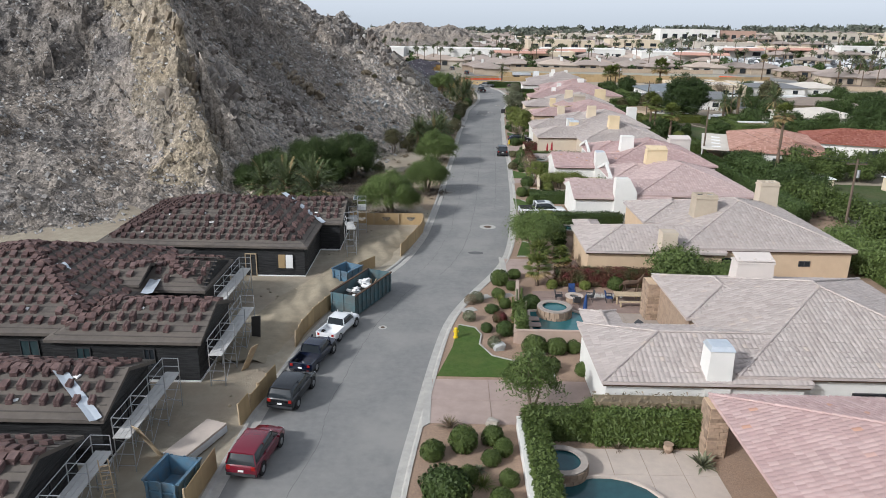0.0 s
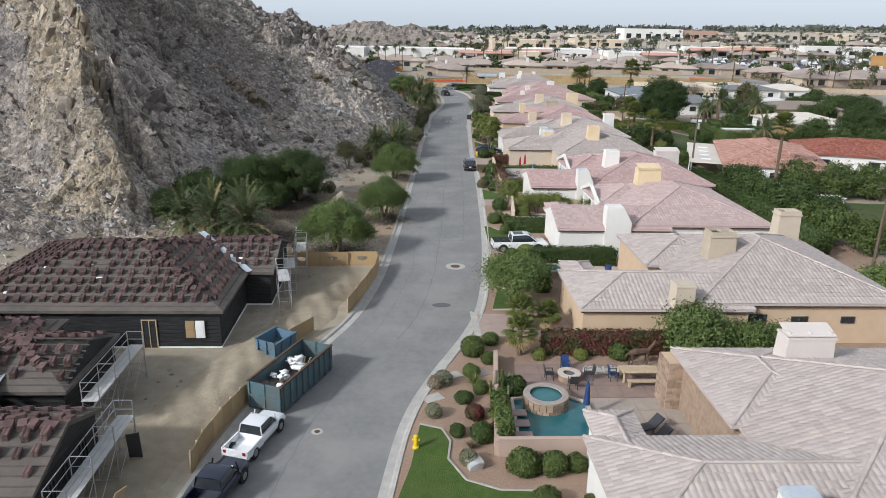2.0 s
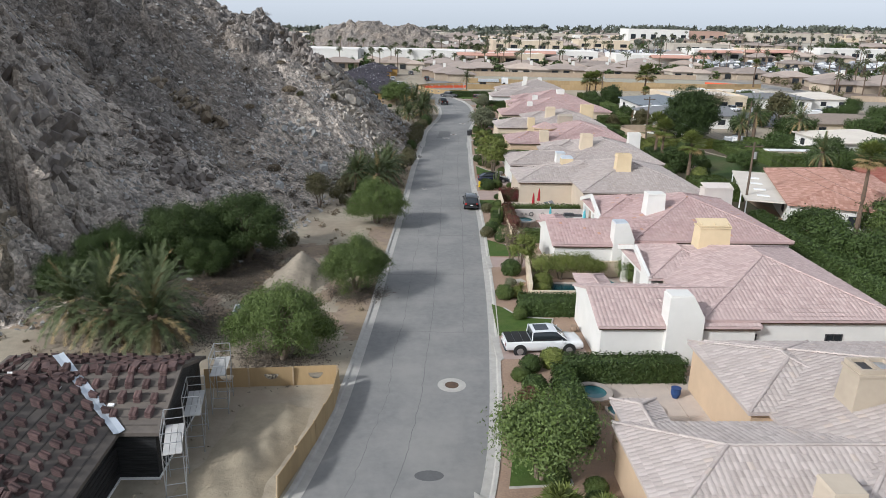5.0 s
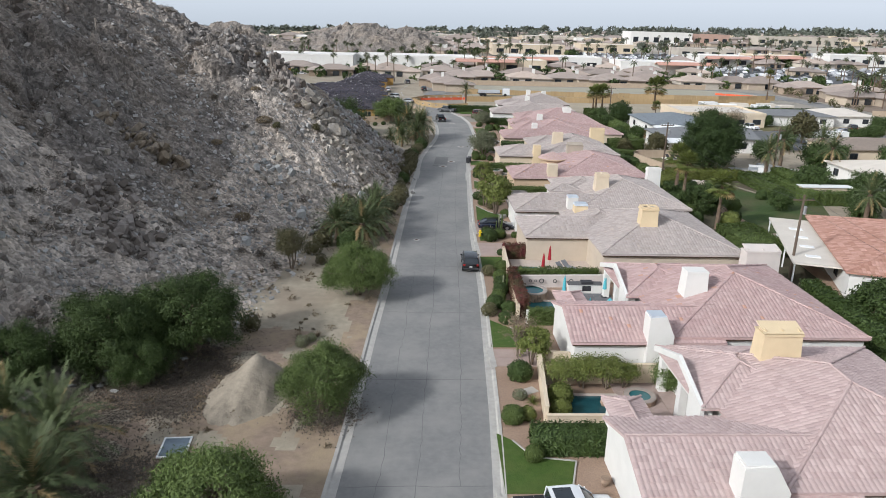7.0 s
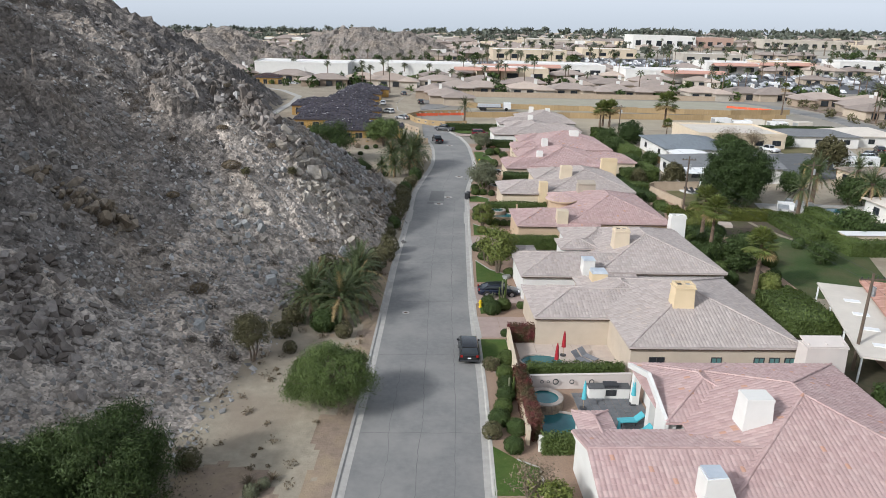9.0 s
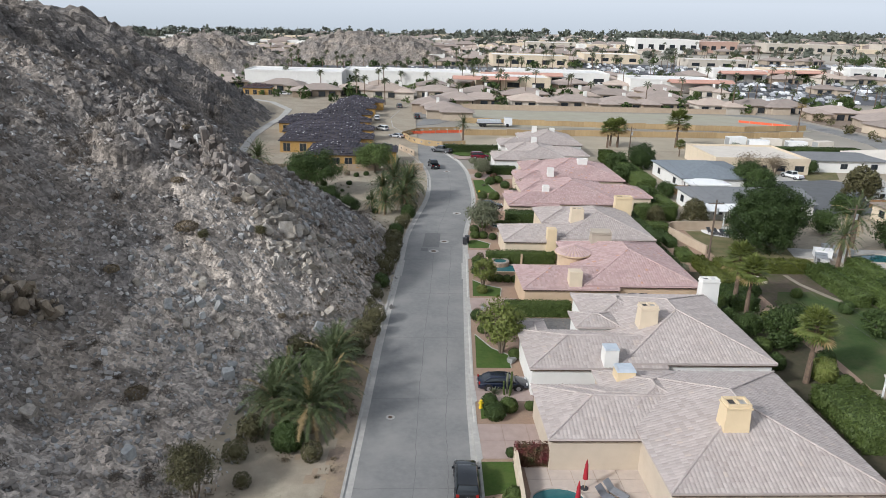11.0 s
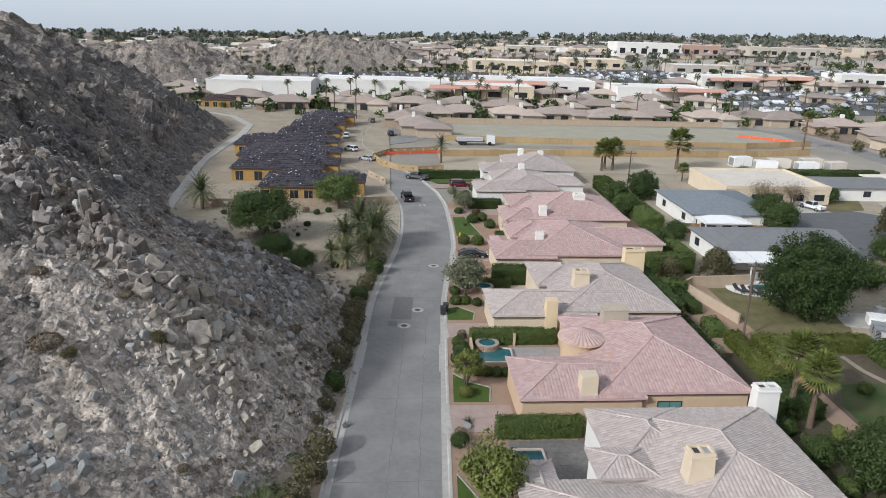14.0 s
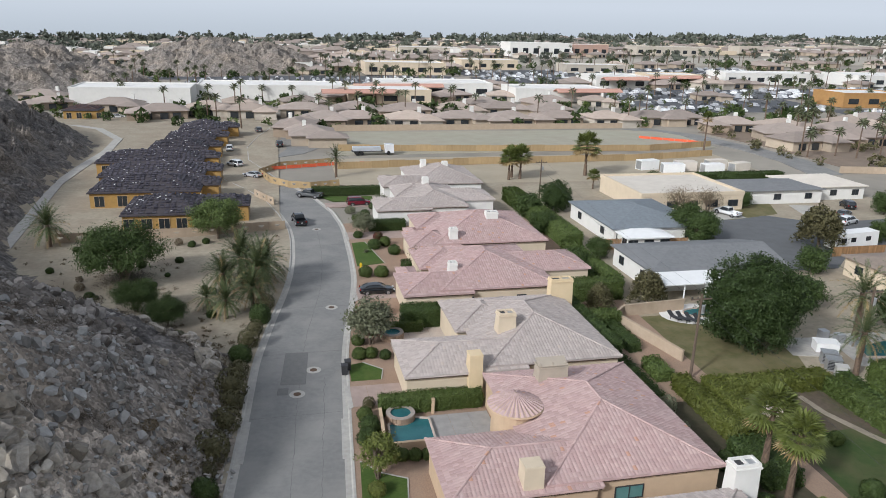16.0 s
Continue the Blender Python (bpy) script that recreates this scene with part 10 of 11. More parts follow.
plant_at(B5, [(91.5, 208.0, 0, 0, 1.25), (52.2, 190.0, 0, 60, 0.8), (45.6, 189.6, 0, 100, 0.6)])
B6 = tree("bare_tree", "leafless grey tree with fine twigs", 2.4, 1.9, 3.0, 0.16, LEAF_BROWN, n_clump=50, per=24, leaf_size=0.13, spread=0.5, seed=37, stems=2)
plant_at(B6, [(80.0, 230.0, 0, 0, 1.2), (86.0, 230.5, 0, 60, 1.1)])
FP = fan_palm("tall fan palm with a round green crown", 6.2, 2.0, 46, 11, 0.22, 0.10)
plant_at(FP, [(42.4, 136.6, 0, 0, 0.95), (43.7, 155.2, 0, 70, 1.0), (43.9, 152.4, 0, 140, 0.92)])
FT = fan_palm("very tall fan palm with a shaggy trunk", 9.5, 1.7, 46, 12, 0.2, 0.35)
plant_at(FT, [(50.6, 108.6, 0, 0, 0.98), (127, 298, 0, 80, 1.0)])
FS = fan_palm("fan palm with a full round crown by the empty plot", 5.4, 2.6, 46, 14, 0.24, 0.2)
plant_at(FS, [(57.6, 264.0, 0, 60, 0.92), (60.4, 264.6, 0, 120, 1.0), (59.0, 266.4, 0, 200, 0.95), (77.1, 267.0, 0, 20, 1.3), (73.0, 253.4, 0, 90, 0.55)])
DP = date_palm("tall date palm with long grey-green fronds", 5.0, 3.4, 52, 13, 0.3)
plant_at(DP, [(70.5, 176.2, 0, 0, 1.1), (64.4, 169.0, 0, 100, 0.9), (76.8, 171.0, 0, 30, 1.0), (80.2, 180.5, 0, 160, 1.05), (62.4, 129.5 + 8, 0, 80, 0.9), (95, 160, 0, 10, 1.0), (20.0, 270.5, 0, 0, 0.85)])

# mixed shrubs of the strip behind the row
slab("planting_bed", [(39.6, 100), (43.6, 100), (47.4, 134), (46.0, 158), (44.0, 167), (40.0, 167), (38.9, 134)], 0.02, 0.118, mat("dark_mulch", (0.085, 0.07, 0.045), (0.055, 0.055, 0.03), size=0.6, rough=0.95, bump=0.8, bump_size=0.1), "dark mulch bed with low plants", "garden ground")
for x, y, r, k in ((44.4, 137.3, 1.25, "yellow"), (45.6, 135.6, 0.8, "green"), (41.0, 139.6, 0.9, "dark"), (41.2, 143.0, 1.0, "green"), (43.0, 148.4, 0.9, "green"), (41.3, 151.6, 0.9, "dark"), (42.0, 154.6, 0.8, "green"), (45.4, 150.6, 0.7, "yellow"), (46.2, 157.6, 0.9, "dark"), (47.6, 158.8, 1.0, "dark"), (48.8, 146.2, 1.0, "green"),
                   (50.4, 151.6, 0.9, "dark"), (53.0, 158.4, 0.7, "green"), (41.6, 157.0, 0.8, "dark"), (40.9, 162.0, 0.7, "grey"), (41.4, 165.6, 0.9, "grey"), (40.8, 169.6, 0.8, "green"), (56.4, 153.6, 0.9, "dark"), (46.4, 140.4, 0.9, "dark")):
    bush(x, y, r, k, "loose garden shrub behind the houses", squash=1.0, z=0.0, group="shrubs behind the row")
NEAR_NAMES = set(o.name for o in bpy.data.objects)

# ---- beyond the bend: unfinished houses, fenced plots, town ----
FAR_FELT = mat("dark_underlay", (0.05, 0.045, 0.05), (0.07, 0.06, 0.065), size=0.8, rough=0.8)
for i, (x0, x1, y0, y1) in enumerate(((-16.6, -3.5, 230.2, 242.5), (-25.0, -6.0, 246.6, 258.5), (-26.4, -6.5, 260.5, 272.0), (-30.0, -8.0, 275.0, 286.5), (-22.0, -8.5, 290.5, 302.0), (-20.5, -8.0, 306.0, 318.0), (-19.0, -6.0, 323.0, 335.0))):
    rects = [(x0, x1, y0, y1, 3.0, ""), (x1 - 4, x1 + 6.5 if i == 0 else x1 + 3.0, y0 + 5.0, y1 - 0.5, 3.0, "")]
    ops = [(x0 + (x1 - x0) * (k + 0.5) / 5, y0 + 0.35, 1.35, 1.7, 2.0, "S", LUMBER) for k in range(5)]
    ops += [(rects[1][1] - 0.35, y0 + 6.6 + 1.7 * k, 1.35, 1.2, 1.9, "E", LUMBER) for k in range(2)]
    unfinished_house("unfinished house with yellow sheathing and dark tiles", rects, OSB, slope=0.33, felt=FAR_FELT, openings=ops, stuff=TILE_DARK, gap=(0.9, 0.75), start=0.5)
    g = Geo()
    rg = np.random.default_rng(i + 300)
    for _ in range(26):
        x, y = rg.uniform(x0 + 0.8, x1 - 0.8), rg.uniform(y0 + 0.6, y1 - 1.0)
        g.box(-0.14, 0.14, -0.07, 0.07, 0.0, 0.06, pose(x, y, roof_z(rects, 0.33, x, y) + 0.2, 15, 0, rg.uniform(0, 180)))
    solid("roof_scraps", g, WHITE_PAINT, "pale wrapping scraps among the stacked tiles", "scraps", kind="stuff")
unfinished_house("small unfinished house with yellow sheathing", [(-60, -49, 368, 378, 3.0, "")], OSB, slope=0.3, felt=FAR_FELT, stuff=TILE_BROWN, openings=[(-58 + 3 * k, 368.35, 1.3, 1.6, 1.9, "S", LUMBER) for k in range(4)])
fence_run([(-25.6, 226.2), (-6.5, 227.3), (8.6, 229.8)], 1.5, "tan panel wall with half-round openings", scallop=True, m=BLOCK, w=2.6)
fence_run([(6.8, 246.0), (3.0, 254.0)], 1.4, "tan panel fence beside the bend", scallop=True, m=BLOCK, w=2.6)
g = Geo()
pa = [(-30.0, 214), (-31.2, 222), (-32.6, 237), (-34.4, 255), (-35.6, 268), (-35.0, 290), (-34.0, 305), (-35.0, 325), (-44, 345), (-60, 360)]
g.strip(offset(pa, -1.1), offset(pa, 1.1), -0.2, 0.22)
solid("drainage_path", g, CONCRETE, "pale concrete channel path at the hill's foot", "path", kind="structure")

slab("graded_plot", [(22, 297), (134, 302), (136, 338), (24, 337)], -0.3, 0.05, mat("graded_earth", (0.36, 0.34, 0.27), (0.31, 0.285, 0.225), size=5.0, big=(0.33, 0.33, 0.25), big_size=18.0), "bare graded plot of pale earth", "plot")
slab("graded_plot", [(20, 262), (124, 260), (126, 294), (20, 292)], -0.3, 0.04, mat("graded_sand", (0.40, 0.345, 0.26), (0.34, 0.295, 0.22), size=5.0, big=(0.30, 0.27, 0.21), big_size=18.0), "bare sandy plot with tyre tracks", "plot")
fence_run([(21, 279.0), (57, 282.0), (99, 284.0), (124, 289.0)], 1.7, "tan sheet fence across the empty plots", m=PLY, w=4.0)
fence_run([(23, 303.0), (60, 300.5), (110, 298.0), (133, 304.0)], 1.7, "tan sheet fence across the empty plots", m=PLY, w=4.0)
fence_run([(3.9, 273.0), (6.0, 265.4), (9.6, 260.8), (14.0, 259.2), (20.0, 261.0)], 1.4, "tan panel fence with half-round openings", scallop=True, m=PLY, w=2.4)
fence_run([(3.6, 274.0), (8.0, 282.0), (20.0, 286.0)], 1.3, "tan panel fence with half-round openings", scallop=True, m=PLY, w=2.4)
for pts in (((6, 279.2), (20, 283.4), (40, 284.5), (57, 283.6), (99, 285.6)), ((118, 320), (130, 312), (134, 306))):
    ob = thing("barrier_netting", "orange plastic barrier netting on stakes", "netting")
    for (xa, ya), (xb, yb) in zip(pts, pts[1:]):
        n = max(2, int(math.hypot(xb - xa, yb - ya) / 3))
        for k in range(n):
            g = Geo()
            a, b = (xa + (xb - xa) * k / n, ya + (yb - ya) * k / n), (xa + (xb - xa) * (k + 0.97) / n, ya + (yb - ya) * (k + 0.97) / n)
            g.beam((*a, 0.5), (*b, 0.45), 0.03, 0.75)
            part("net", g, ORANGE_NET, ob)
            g = Geo()
            g.cyl(a[0], a[1], -0.05, 1.1, 0.03, 5)
            part("stake", g, LUMBER, ob)
wall(24, 338.5, 134, 341.5, 1.9, BLOCK, "long tan block wall behind the plot")
ob = thing("flatbed_lorry", "long flatbed lorry with a dark cab", "lorry", (31.5, 297.6, 0.05), -88)
g = Geo()
g.box(-1.2, 1.2, -5.5, 2.6, 0.9, 1.1)
part("bed", g, DARK_METAL, ob)
g = Geo()
g.box(-1.15, 1.15, 3.0, 5.4, 0.5, 2.7, taper=0.1)
part("cab", g, PAINT_WHITE, ob)
g = Geo()
g.box(-1.1, 1.1, -5.2, 2.0, 1.1, 2.0)
part("load", g, FLASHING, ob)
for y in (-4.2, -3.0, 3.9):
    g = Geo()
    g.tube([(-1.2, y, 0.5), (1.2, y, 0.5)], 0.5, 12)
    part("wheel", g, RUBBER, ob)
for k, (x, y) in enumerate(((100, 268), (105, 271), (110, 267), (114, 272), (96, 273), (118, 268))):
    ob = thing("site_container", "pale storage container on the plot", "container", (x, y, 0.04), 5 * k - 10)
    g = Geo()
    g.box(-2.6, 2.6, -1.2, 1.2, 0, 2.3)
    part("box", g, (WHITE_PAINT, FLAT_ROOF)[k % 2], ob)
    for q in (-1, 1):
        g = Geo()
        g.box(-2.62, -2.58, 0.5 * q - 0.49, 0.5 * q + 0.49, 0.15, 2.1)
        part("door", g, STEEL, ob)
slab("far_street", [(134, 262), (143, 262), (147.5, 280), (147, 300), (142, 328), (128, 346), (119, 341), (134, 325), (139, 298), (138.5, 280)], -0.3, 0.06, ASPHALT, "grey street beside the empty plots", "road")
slab("gravel_garden", [(150, 266), (262, 246), (290, 330), (170, 345), (146, 332), (151, 300)], -0.3, 0.04, mat("brown_desert_gravel", (0.235, 0.18, 0.135), (0.175, 0.135, 0.105), size=3.0, rough=0.95, big=(0.28, 0.23, 0.18), big_size=12.0), "brown gravel garden below the palms", "garden ground")
wall(143.5, 264.0, 152.0, 262.5, 1.7, BLOCK, "tan block wall beside the street")
wall(152.0, 262.5, 215.0, 250.0, 1.7, BLOCK, "tan block wall beside the street")
slab("far_street", [(0.5, 290), (7, 296), (10, 308), (8, 330), (24, 333), (24, 318), (14, 300)], -0.3, 0.03, ASPHALT, "grey turning area by the new houses", "road")
for k, (s, m, x, y, rz) in enumerate((("suv", PAINT_WHITE, -2.2, 284.6, 40), ("pickup", PAINT_WHITE, -7.0, 291.0, 10), ("sedan", PAINT_SILVER, 2.2, 272.0, 50), ("suv", PAINT_BLACK, 8.0, 312.0, 5), ("suv", PAINT_WHITE, -4.6, 306.0, 5), ("pickup", PAINT_SILVER, -6.4, 318, 4), ("suv", PAINT_GREY, 2.0, 338.0, 10), ("sedan", PAINT_WHITE, -44, 372, -80))):
    vehicle(s, m, "parked car on the far street", x, y, rz)

# template town houses and trees, then copies over the near town
TOWN_TILE = [mat("town_tile_a", (0.33, 0.275, 0.24), (0.28, 0.235, 0.205), size=2.0, vary=0.15), mat("town_tile_b", (0.37, 0.305, 0.265), (0.32, 0.265, 0.23), size=2.0, vary=0.15), mat("town_tile_c", (0.44, 0.36, 0.30), (0.38, 0.31, 0.26), size=2.0, vary=0.15)]
TOWN_WALL = [mat("town_stucco_a", (0.42, 0.35, 0.27), (0.36, 0.30, 0.235), size=2.0, vary=0.15), mat("town_stucco_b", (0.36, 0.285, 0.215), (0.31, 0.245, 0.185), size=2.0, vary=0.15), mat("town_stucco_c", (0.52, 0.47, 0.40), (0.46, 0.415, 0.355), size=2.0, vary=0.15)]
TEMPLATES = []
for k in range(4):
    ob = thing("town_house", "cream town house with a pinkish hip roof", "house", group="town houses")
    w, d = (17, 12) if k % 2 else (15, 13)
    blocks = [(-w / 2, w / 2, -d / 2, d / 2, 3.0, ""), (-w / 2 - 3.0, -w / 2 + 5, -d / 2 - 3.0, 2.0, 2.8, "")] if k < 2 else [(-w / 2, w / 2, -d / 2, d / 2, 3.0, ""), (w / 2 - 6, w / 2 + 2.5, -d / 2 - 3.5, 1.0, 2.9, "")]
    for b in blocks:
        g = Geo()
        deck_geo(g, hip_planes(*b[:4])[0], 0.33, b[4], 0.2)
        part("roof", g, TOWN_TILE[k % 3], ob)
    walls(ob, blocks, TOWN_WALL[k % 3], 0.7)
    for x in (-4.5, 0.5, 4.5):
        g = Geo()
        g.box(x - 1.3, x + 1.3, -d / 2 + 0.42, -d / 2 + 0.56, 0.3, 2.3)
        part("window", g, GLASS_DARK, ob)
    chimney(ob, 2.0 + k, 2.0, 3.0, 5.8, 1.1, 0.9, STUCCO_WHITE)
    TEMPLATES.append(ob)
town_rng = np.random.default_rng(77)
USED = []


def put_house(x, y, rz=0.0, s=1.0):
    i = len(USED) % 4
    m = pose(x, y, 0.0, 0, 0, rz) @ Matrix.Scale(s, 4)
    if len(USED) < 4:
        TEMPLATES[i].matrix_basis = m
    else:
        copy_plain(TEMPLATES[i], m)
    USED.append((x, y))


for k, x in enumerate(np.arange(15, 145, 17.5)):
    put_house(x + (8 if k == 0 else 0), 350 + 1.5 * (k % 2), 180 * (k % 2) * 0 + 2)
put_house(17, 318, 90)
put_house(13, 334, 80)
for k, x in enumerate(np.arange(-2, 120, 18.5)):
    put_house(x, 374 + 2 * (k % 3), 0)
for x, y in ((-30, 372), (-16, 380), (-48, 392), (150, 352), (160, 336), (176, 330), (192, 322), (168, 318), (186, 306), (204, 306), (160, 300), (222, 318), (236, 300), (208, 336), (226, 346)):
    put_house(x, y, town_rng.uniform(-15, 15))

# long white shop buildings, car parks
STUCCO_DUST = mat("dusty_stucco", (0.50, 0.45, 0.38), (0.44, 0.395, 0.335), size=3.0)
SHOPS = ([(-66, -24, 402, 425, 7, STUCCO_WHITE), (-24, 36, 425, 448, 6, STUCCO_WHITE), (36, 70, 410, 432, 5.5, STUCCO_CREAM), (52, 104, 436, 460, 6, STUCCO_WHITE), (108, 150, 414, 436, 5.5, STUCCO_WHITE), (170, 200, 470, 492, 6, STUCCO_WHITE), (206, 236, 478, 498, 6, STUCCO_CREAM), (254, 286, 392, 412, 6, mat("ochre_stucco", (0.42, 0.24, 0.09), (0.36, 0.20, 0.08), size=2.0)), (256, 320, 486, 506, 6, STUCCO_WHITE), (330, 380, 470, 500, 6, STUCCO_WHITE), (60, 110, 560, 585, 7, STUCCO_CREAM), (-20, 30, 590, 612, 6, STUCCO_WHITE), (130, 170, 600, 625, 6, STUCCO_CREAM), (215, 275, 760, 790, 12, STUCCO_WHITE)] + [(280, 316, 770, 800, 10, mat("brick_red_stucco", (0.46, 0.31, 0.25), (0.40, 0.27, 0.215), size=3)), (345, 430, 770, 795, 8, STUCCO_DUST), (470, 540, 790, 810, 7, STUCCO_DUST), (120, 180, 800, 830, 7, STUCCO_DUST), (0, 60, 860, 890, 7, STUCCO_DUST), (590, 680, 800, 825, 7, STUCCO_DUST), (190, 232, 560, 580, 5, STUCCO_DUST)])
for x0, x1, y0, y1, h, m in SHOPS:
    flat_house(x0, x1, y0, y1, h, m, "long low shop building with a flat roof", name="shop_building", wins=0 if m is STUCCO_WHITE and y0 < 430 else max(3, int((x1 - x0) / 9)), group="shop buildings")
    USED.append(((x0 + x1) / 2, (y0 + y1) / 2))
g = Geo()
for x, y, w in ((40, 408, 30), (140, 411, 30), (60, 433, 40), (215, 475, 40), (185, 467, 25)):
    deck_geo(g, hip_planes(x - w / 2, x + w / 2, y - 3, y + 3, "EW")[0], 0.4, 5.2, 0.3)
    solid("shop_canopy", g, TILE_RED, "red tiled canopy roof along the shops", "canopy")
    g = Geo()
PARK = mat("car_park_asphalt", (0.10, 0.105, 0.115), (0.085, 0.088, 0.095), size=6.0, rough=0.9, big=(0.13, 0.13, 0.135), big_size=20.0)
LOTS = [(-40, 110, 464, 545), (120, 330, 505, 590), (150, 330, 425, 465), (290, 400, 385, 465), (240, 330, 365, 388), (150, 246, 380, 420)]
for x0, x1, y0, y1 in LOTS:
    slab("car_park", [(x0, y0), (x1, y0), (x1, y1), (x0, y1)], -0.3, 0.03, PARK, "dark asphalt car park full of cars", "car park")
slab("boulevard", [(-150, 548), (500, 520), (500, 545), (-150, 575)], -0.3, 0.05, PARK, "wide asphalt avenue through the town", "road")
for m, seed in ((PAINT_WHITE, 1), (PAINT_GREY, 2), (PAINT_SILVER, 3)):
    g = Geo()
    rg = np.random.default_rng(seed)
    for x0, x1, y0, y1 in LOTS:
        for _ in range(int((x1 - x0) * (y1 - y0) / 150)):
            x = x0 + 2.8 * rg.integers(1, int((x1 - x0) / 2.8))
            y = y0 + 8.0 * rg.integers(0, int((y1 - y0) / 8.0)) + 3
            mm = pose(x, y, 0.03, 0, 0, 0)
            g.box(-0.9, 0.9, -2.3, 2.3, 0.25, 0.95, mm, taper=0.06)
            g.box(-0.8, 0.8, -1.5, 1.0, 0.95, 1.5, mm, taper=0.22)
    solid("parked_cars", g, m, "rows of cars in distant car parks", "cars", kind="stuff")

# open sandy ground
slab("open_ground", [(170, 640), (560, 600), (640, 730), (200, 720)], -0.3, 0.02, mat("pale_open_sand", (0.40, 0.37, 0.31), (0.34, 0.31, 0.26), size=12.0), "pale open ground between buildings", "plot")
slab("open_ground", [(-80, 640), (-10, 640), (30, 900), (-160, 900)], -0.3, 0.02, mat("pale_meadow", (0.40, 0.37, 0.28), (0.33, 0.31, 0.22), size=12.0), "pale dry meadow behind the hills", "plot")


def free(x, y, r):
    for x0, x1, y0, y1 in LOTS:
        if x0 - r < x < x1 + r and y0 - r < y < y1 + r:
            return False
    if 548 - r < y < 575 + r or (165 < x < 640 and 600 < y < 730):
        return False
    return all((x - a) ** 2 + (y - b) ** 2 > (r + 13) ** 2 for a, b in USED)


made = 0
for y in np.arange(400, 780, 25.0):
    for x in np.arange(-0.32 * (y - 100) + 20, 0.92 * (y - 90), 24.0):
        xx, yy = x + town_rng.uniform(-4, 4), y + town_rng.uniform(-4, 4)
        if town_rng.random() < 0.62 and free(xx, yy, 2) and made < 210 and not (-150 < xx < 30 and 455 < yy < 680):
            put_house(xx, yy, town_rng.uniform(-20, 20), town_rng.uniform(0.85, 1.15))
            made += 1
# the farther town, joined
for k, (m, seed) in enumerate(((STUCCO_CREAM, 5), (STUCCO_WHITE, 6), (TOWN_TILE[0], 7))):
    g = Geo()
    rg = np.random.default_rng(seed)
    for _ in range(420):
        y = 780 + 480 * rg.random() ** 1.2
        x = rg.uniform(-0.55 * y, 0.95 * y)
        w, d, h = rg.uniform(8, 26), rg.uniform(8, 14), rg.uniform(3, 6.5)
        g.box(x - w / 2, x + w / 2, y - d / 2, y + d / 2, 0, h)
        if k == 2:
            deck_geo(g, hip_planes(x - w / 2 - 0.6, x + w / 2 + 0.6, y - d / 2 - 0.6, y + d / 2 + 0.6)[0], 0.35, h, 0.2)
    solid("far_buildings", g, m, "distant pale buildings of the town", "buildings", kind="stuff")


def far_trees(n, y0, y1, lo, hi, leaf, seed, label, dens=30, xs=(-0.5, 0.95), size=1.1):
    rg = np.random.default_rng(seed)
    pts, sz = [], []
    k = 0
    while k < n:
        y = y0 + (y1 - y0) * rg.random()
        x = rg.uniform(xs[0] * (y - 80), xs[1] * (y - 60))
        if x < 140 and 255 < y < 342:
            continue
        if any(a - 1 < x < b + 1 and c < y < d for a, b, c, d in LOTS) and rg.random() < 0.8:
            continue
        if x < lerp_line(TOE, y) + 6 and y < 430:
            continue
        r = rg.uniform(lo, hi)
        p = rg.normal(size=(dens, 3))
        p /= np.linalg.norm(p, axis=1)[:, None]
        p *= rg.uniform(0.6, 1.05, (dens, 1)) * r
        p[:, 2] = p[:, 2] * 0.8 + r * 0.95
        pts.append(p + np.array([x, y, 0]))
        sz += [size * r / 2.2] * dens
        k += 1
    g = Geo()
    put_cards(g, *cards(np.concatenate(pts), np.array(sz)))
    solid("town_trees", g, leaf, label, "trees", kind="stuff")


far_trees(420, 340, 640, 1.2, 3.0, LEAF_DARK, 51, "green trees among the town houses", 60, size=0.9)
far_trees(260, 340, 640, 0.8, 2.2, LEAF_HEDGE, 52, "shrubs and small trees among the houses", 50, size=0.8)
far_trees(130, 265, 420, 0.8, 2.0, LEAF_BRUSH, 55, "olive shrubs along the far streets", 50, (0.45, 0.95), 0.8)
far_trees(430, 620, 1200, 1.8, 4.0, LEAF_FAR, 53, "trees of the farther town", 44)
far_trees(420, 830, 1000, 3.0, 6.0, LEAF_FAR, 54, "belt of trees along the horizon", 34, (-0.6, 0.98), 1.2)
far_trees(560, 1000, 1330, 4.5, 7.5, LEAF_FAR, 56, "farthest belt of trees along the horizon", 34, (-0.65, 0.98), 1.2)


def far_palms(n, y0, y1, seed, xs):
    g, t = Geo(), Geo()
    rg = np.random.default_rng(seed)
    for _ in range(n):
        y = y0 + (y1 - y0) * rg.random()
        x = rg.uniform(xs[0] * (y - 80), xs[1] * (y - 60))
        if (x < 140 and 255 < y < 342) or (x < lerp_line(TOE, y) + 6 and y < 430):
            continue
        h = rg.uniform(5.0, 10.5)
        t.tube([(x, y, -0.1), (x + rg.normal(0, 0.2), y, h)], [0.25, 0.16], 5, cap=False)
        for i in range(16):
            a, el = i * 2.4, radians(60 - 100 * i / 16)
            d = Vector((math.cos(a) * math.cos(el), math.sin(a) * math.cos(el), math.sin(el)))
            s = Vector((-math.sin(a), math.cos(a), 0)) * 0.42
            p = Vector((x, y, h))
            k = len(g.v)
            g.v += [tuple(p), tuple(p + d * 1.2 + s), tuple(p + d * 2.1 - Vector((0, 0, 0.5))), tuple(p + d * 1.2 - s)]
            g.f.append((k, k + 1, k + 2, k + 3))
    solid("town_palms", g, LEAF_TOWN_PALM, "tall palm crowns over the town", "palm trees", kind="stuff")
    solid("town_palm_trunks", t, PALM_BARK, "slender palm trunks over the town", "palm trees", kind="stuff")


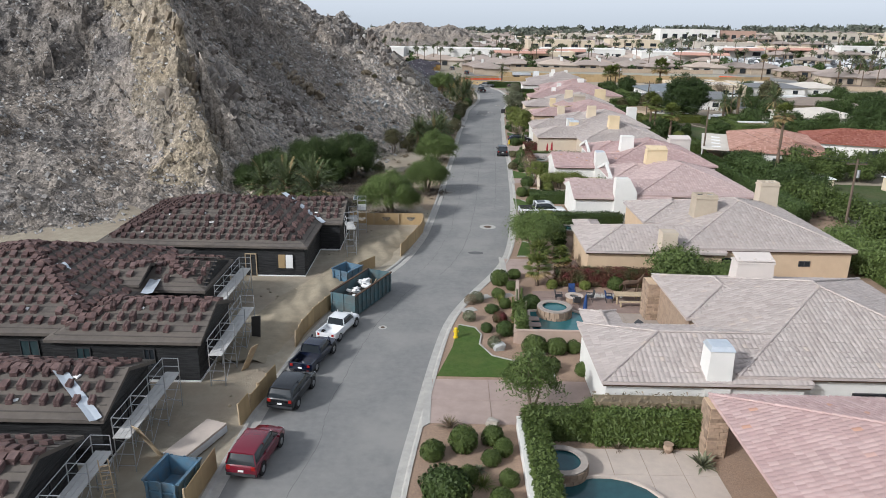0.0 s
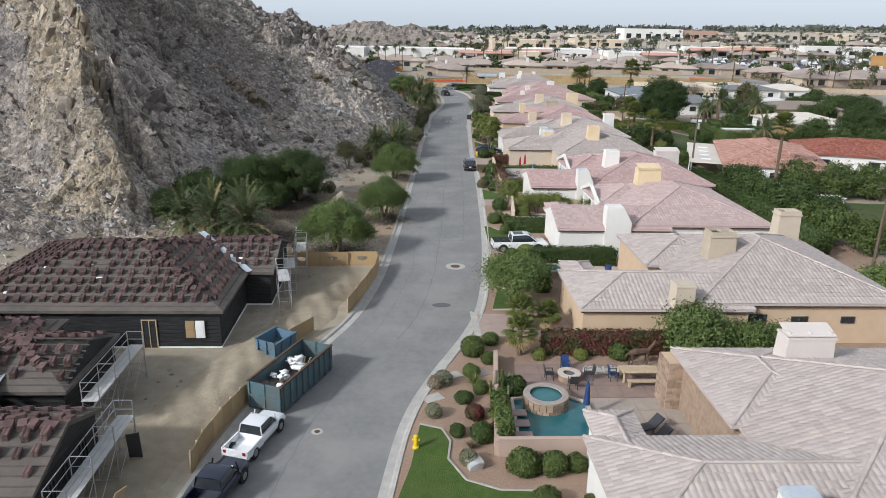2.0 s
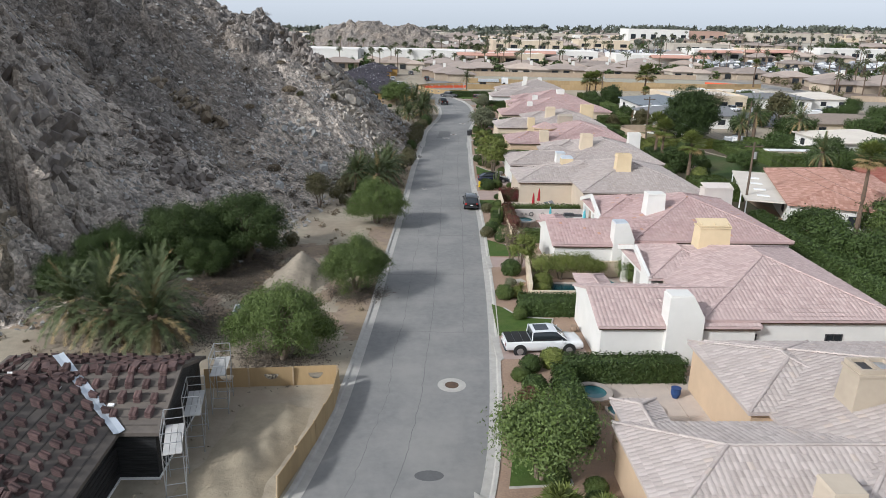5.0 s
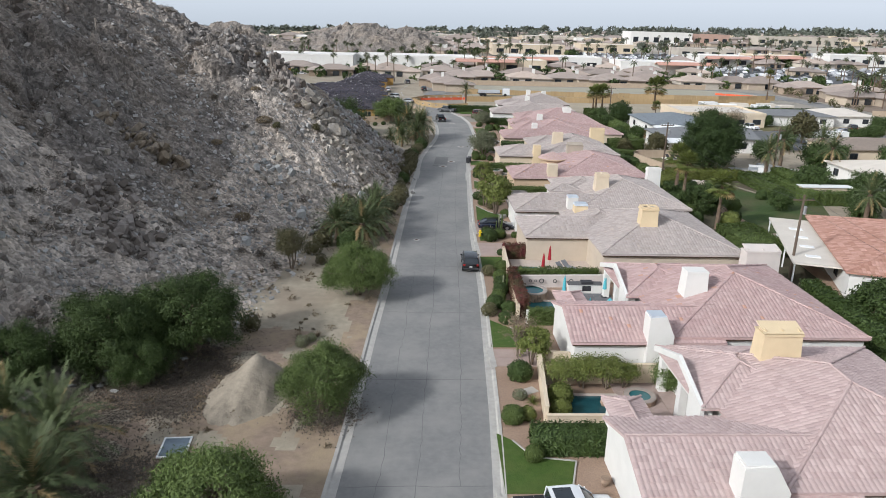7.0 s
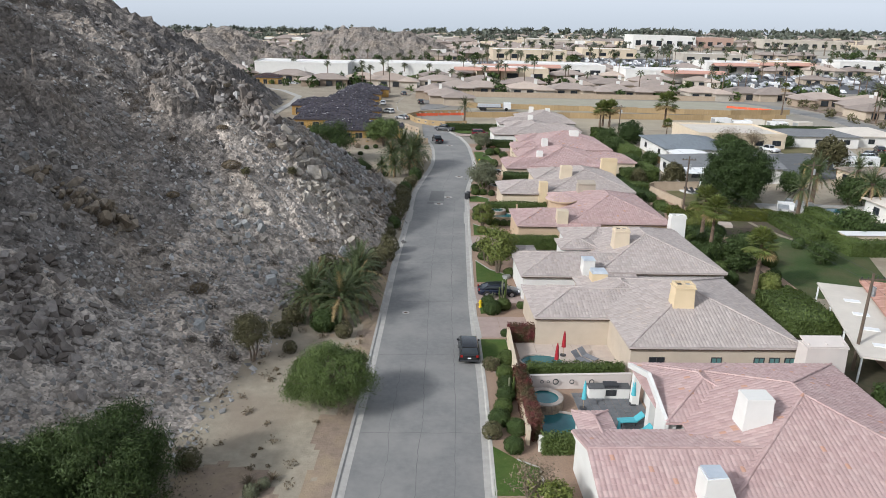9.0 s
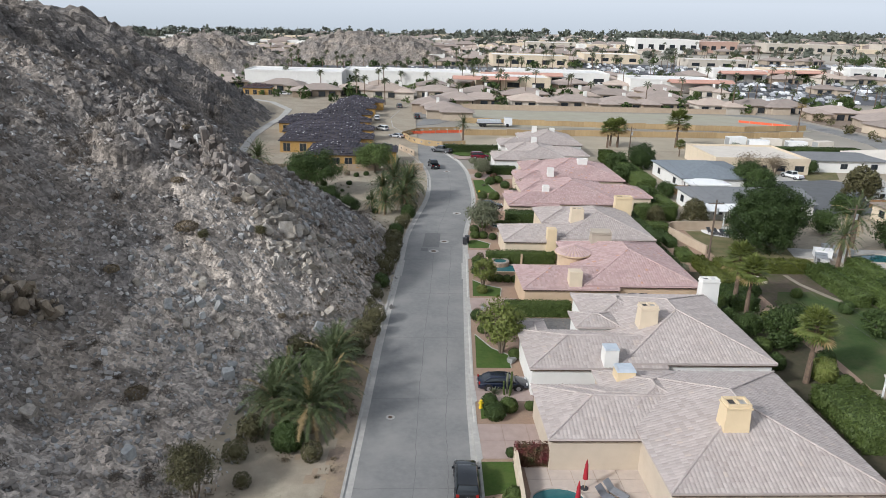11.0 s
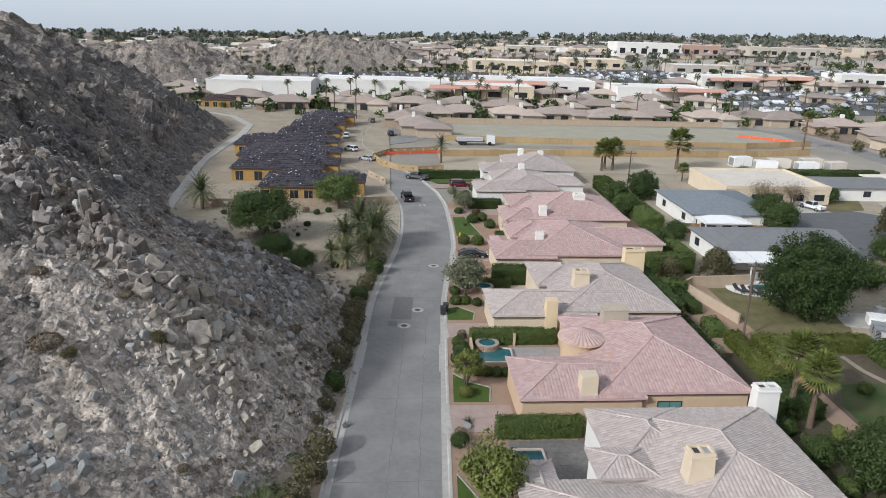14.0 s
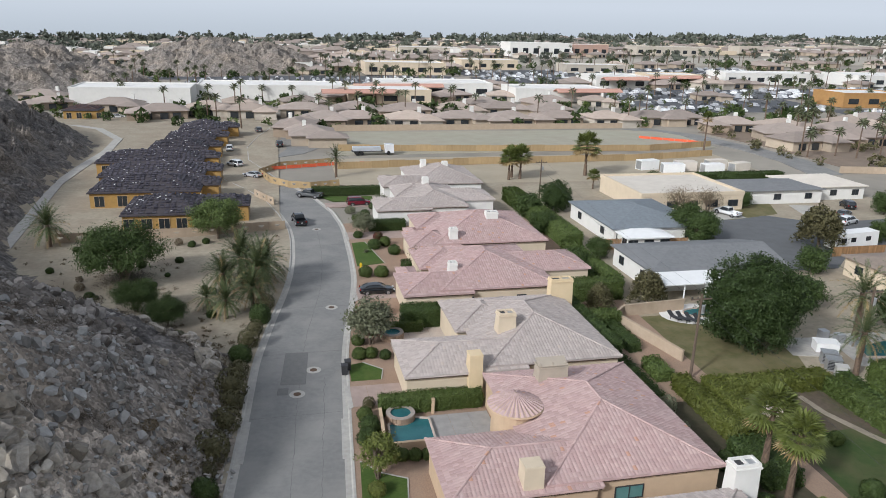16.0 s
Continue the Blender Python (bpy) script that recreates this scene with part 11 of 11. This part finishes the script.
far_palms(85, 342, 480, 61, (-0.15, 0.95))
far_palms(230, 440, 700, 62, (-0.3, 0.95))
far_palms(34, 268, 360, 63, (0.72, 0.98))
far_palms(220, 700, 1300, 64, (-0.4, 0.95))


def hill(name, cx, cy, rx, ry, h, seed, label):
    g = Geo()
    n = 90
    for j in range(n + 1):
        for i in range(n + 1):
            u, v = -1.15 + 2.3 * i / n, -1.15 + 2.3 * j / n
            d = math.hypot(u, v) * (1 + 0.25 * noise.noise((u * 1.5 + seed, v * 1.5, seed)))
            z = h * min(1.0, 1.7 * max(0.0, 1 - d)) ** 0.8 * (1 + 0.35 * noise.noise((u * 2.2, v * 2.2, seed))) + 1.6 * crag(u * rx + seed * 50, v * ry, 15.0) * min(1, max(0, 1 - d) * 4) + (facets(u * rx, v * ry, 7.0, 0.8, 0.5, seed) + facets(u * rx, v * ry, 3.2, 0.5, 0.6, seed + 3)) * min(1, max(0, 1 - d) * 4)
            g.v.append((cx + u * rx, cy + v * ry, z - 1.2))
    for j in range(n):
        for i in range(n):
            a = j * (n + 1) + i
            g.f.append((a, a + 1, a + n + 2, a + n + 1))
    solid(name, g, ROCK_MID, label, "hill", kind="structure")


hill("far_hill_west", -118, 500, 62, 60, 16.5, 3.0, "barren rocky hill beyond the shops")
hill("far_hill_middle", -26, 620, 68, 60, 17, 7.0, "barren rocky hill behind palm trees")

# hazy mountains closing the valley, a plain glowing backdrop with haze in its colour
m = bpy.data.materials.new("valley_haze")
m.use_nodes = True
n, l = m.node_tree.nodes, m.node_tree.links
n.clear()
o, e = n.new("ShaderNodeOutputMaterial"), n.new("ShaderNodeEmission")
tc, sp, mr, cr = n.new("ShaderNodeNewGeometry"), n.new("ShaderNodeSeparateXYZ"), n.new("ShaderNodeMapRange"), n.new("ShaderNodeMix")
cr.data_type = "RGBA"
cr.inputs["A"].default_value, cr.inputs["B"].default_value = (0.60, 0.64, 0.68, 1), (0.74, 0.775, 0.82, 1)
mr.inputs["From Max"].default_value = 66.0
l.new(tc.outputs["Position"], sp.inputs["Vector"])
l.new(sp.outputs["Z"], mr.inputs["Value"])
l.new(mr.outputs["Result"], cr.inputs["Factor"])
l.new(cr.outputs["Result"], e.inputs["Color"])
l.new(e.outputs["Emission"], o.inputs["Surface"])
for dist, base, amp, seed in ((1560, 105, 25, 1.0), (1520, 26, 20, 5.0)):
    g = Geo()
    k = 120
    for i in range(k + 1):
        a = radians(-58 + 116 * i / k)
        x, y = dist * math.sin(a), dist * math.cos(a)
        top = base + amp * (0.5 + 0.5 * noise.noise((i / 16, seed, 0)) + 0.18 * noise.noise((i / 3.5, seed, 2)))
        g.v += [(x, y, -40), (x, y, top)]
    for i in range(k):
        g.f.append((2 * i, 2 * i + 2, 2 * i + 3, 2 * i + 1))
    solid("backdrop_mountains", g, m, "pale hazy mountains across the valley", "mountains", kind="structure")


# beyond the houses the plain falls away gently to the west
def fall(x, y):
    return 0.021 * x * min(1.0, max(0.0, (y - 330) / 250))


for o in [o for o in bpy.data.objects if o.name not in NEAR_NAMES and o.parent is None]:
    loc = o.matrix_basis.translation
    if o.type == "MESH" and loc.length < 1e-6 and not o.children:
        co = np.zeros(len(o.data.vertices) * 3)
        o.data.vertices.foreach_get("co", co)
        co = co.reshape(-1, 3)
        co[:, 2] += 0.021 * co[:, 0] * np.clip((co[:, 1] - 330) / 250, 0, 1)
        o.data.vertices.foreach_set("co", co.ravel())
        o.data.update()
    else:
        pts = [Vector(v) for c in [o, *o.children] if c.type == "MESH" for v in c.bound_box]
        mid = o.matrix_basis @ (sum(pts, Vector()) / max(1, len(pts)))
        o.matrix_basis = Matrix.Translation((0, 0, fall(mid.x, mid.y))) @ o.matrix_basis
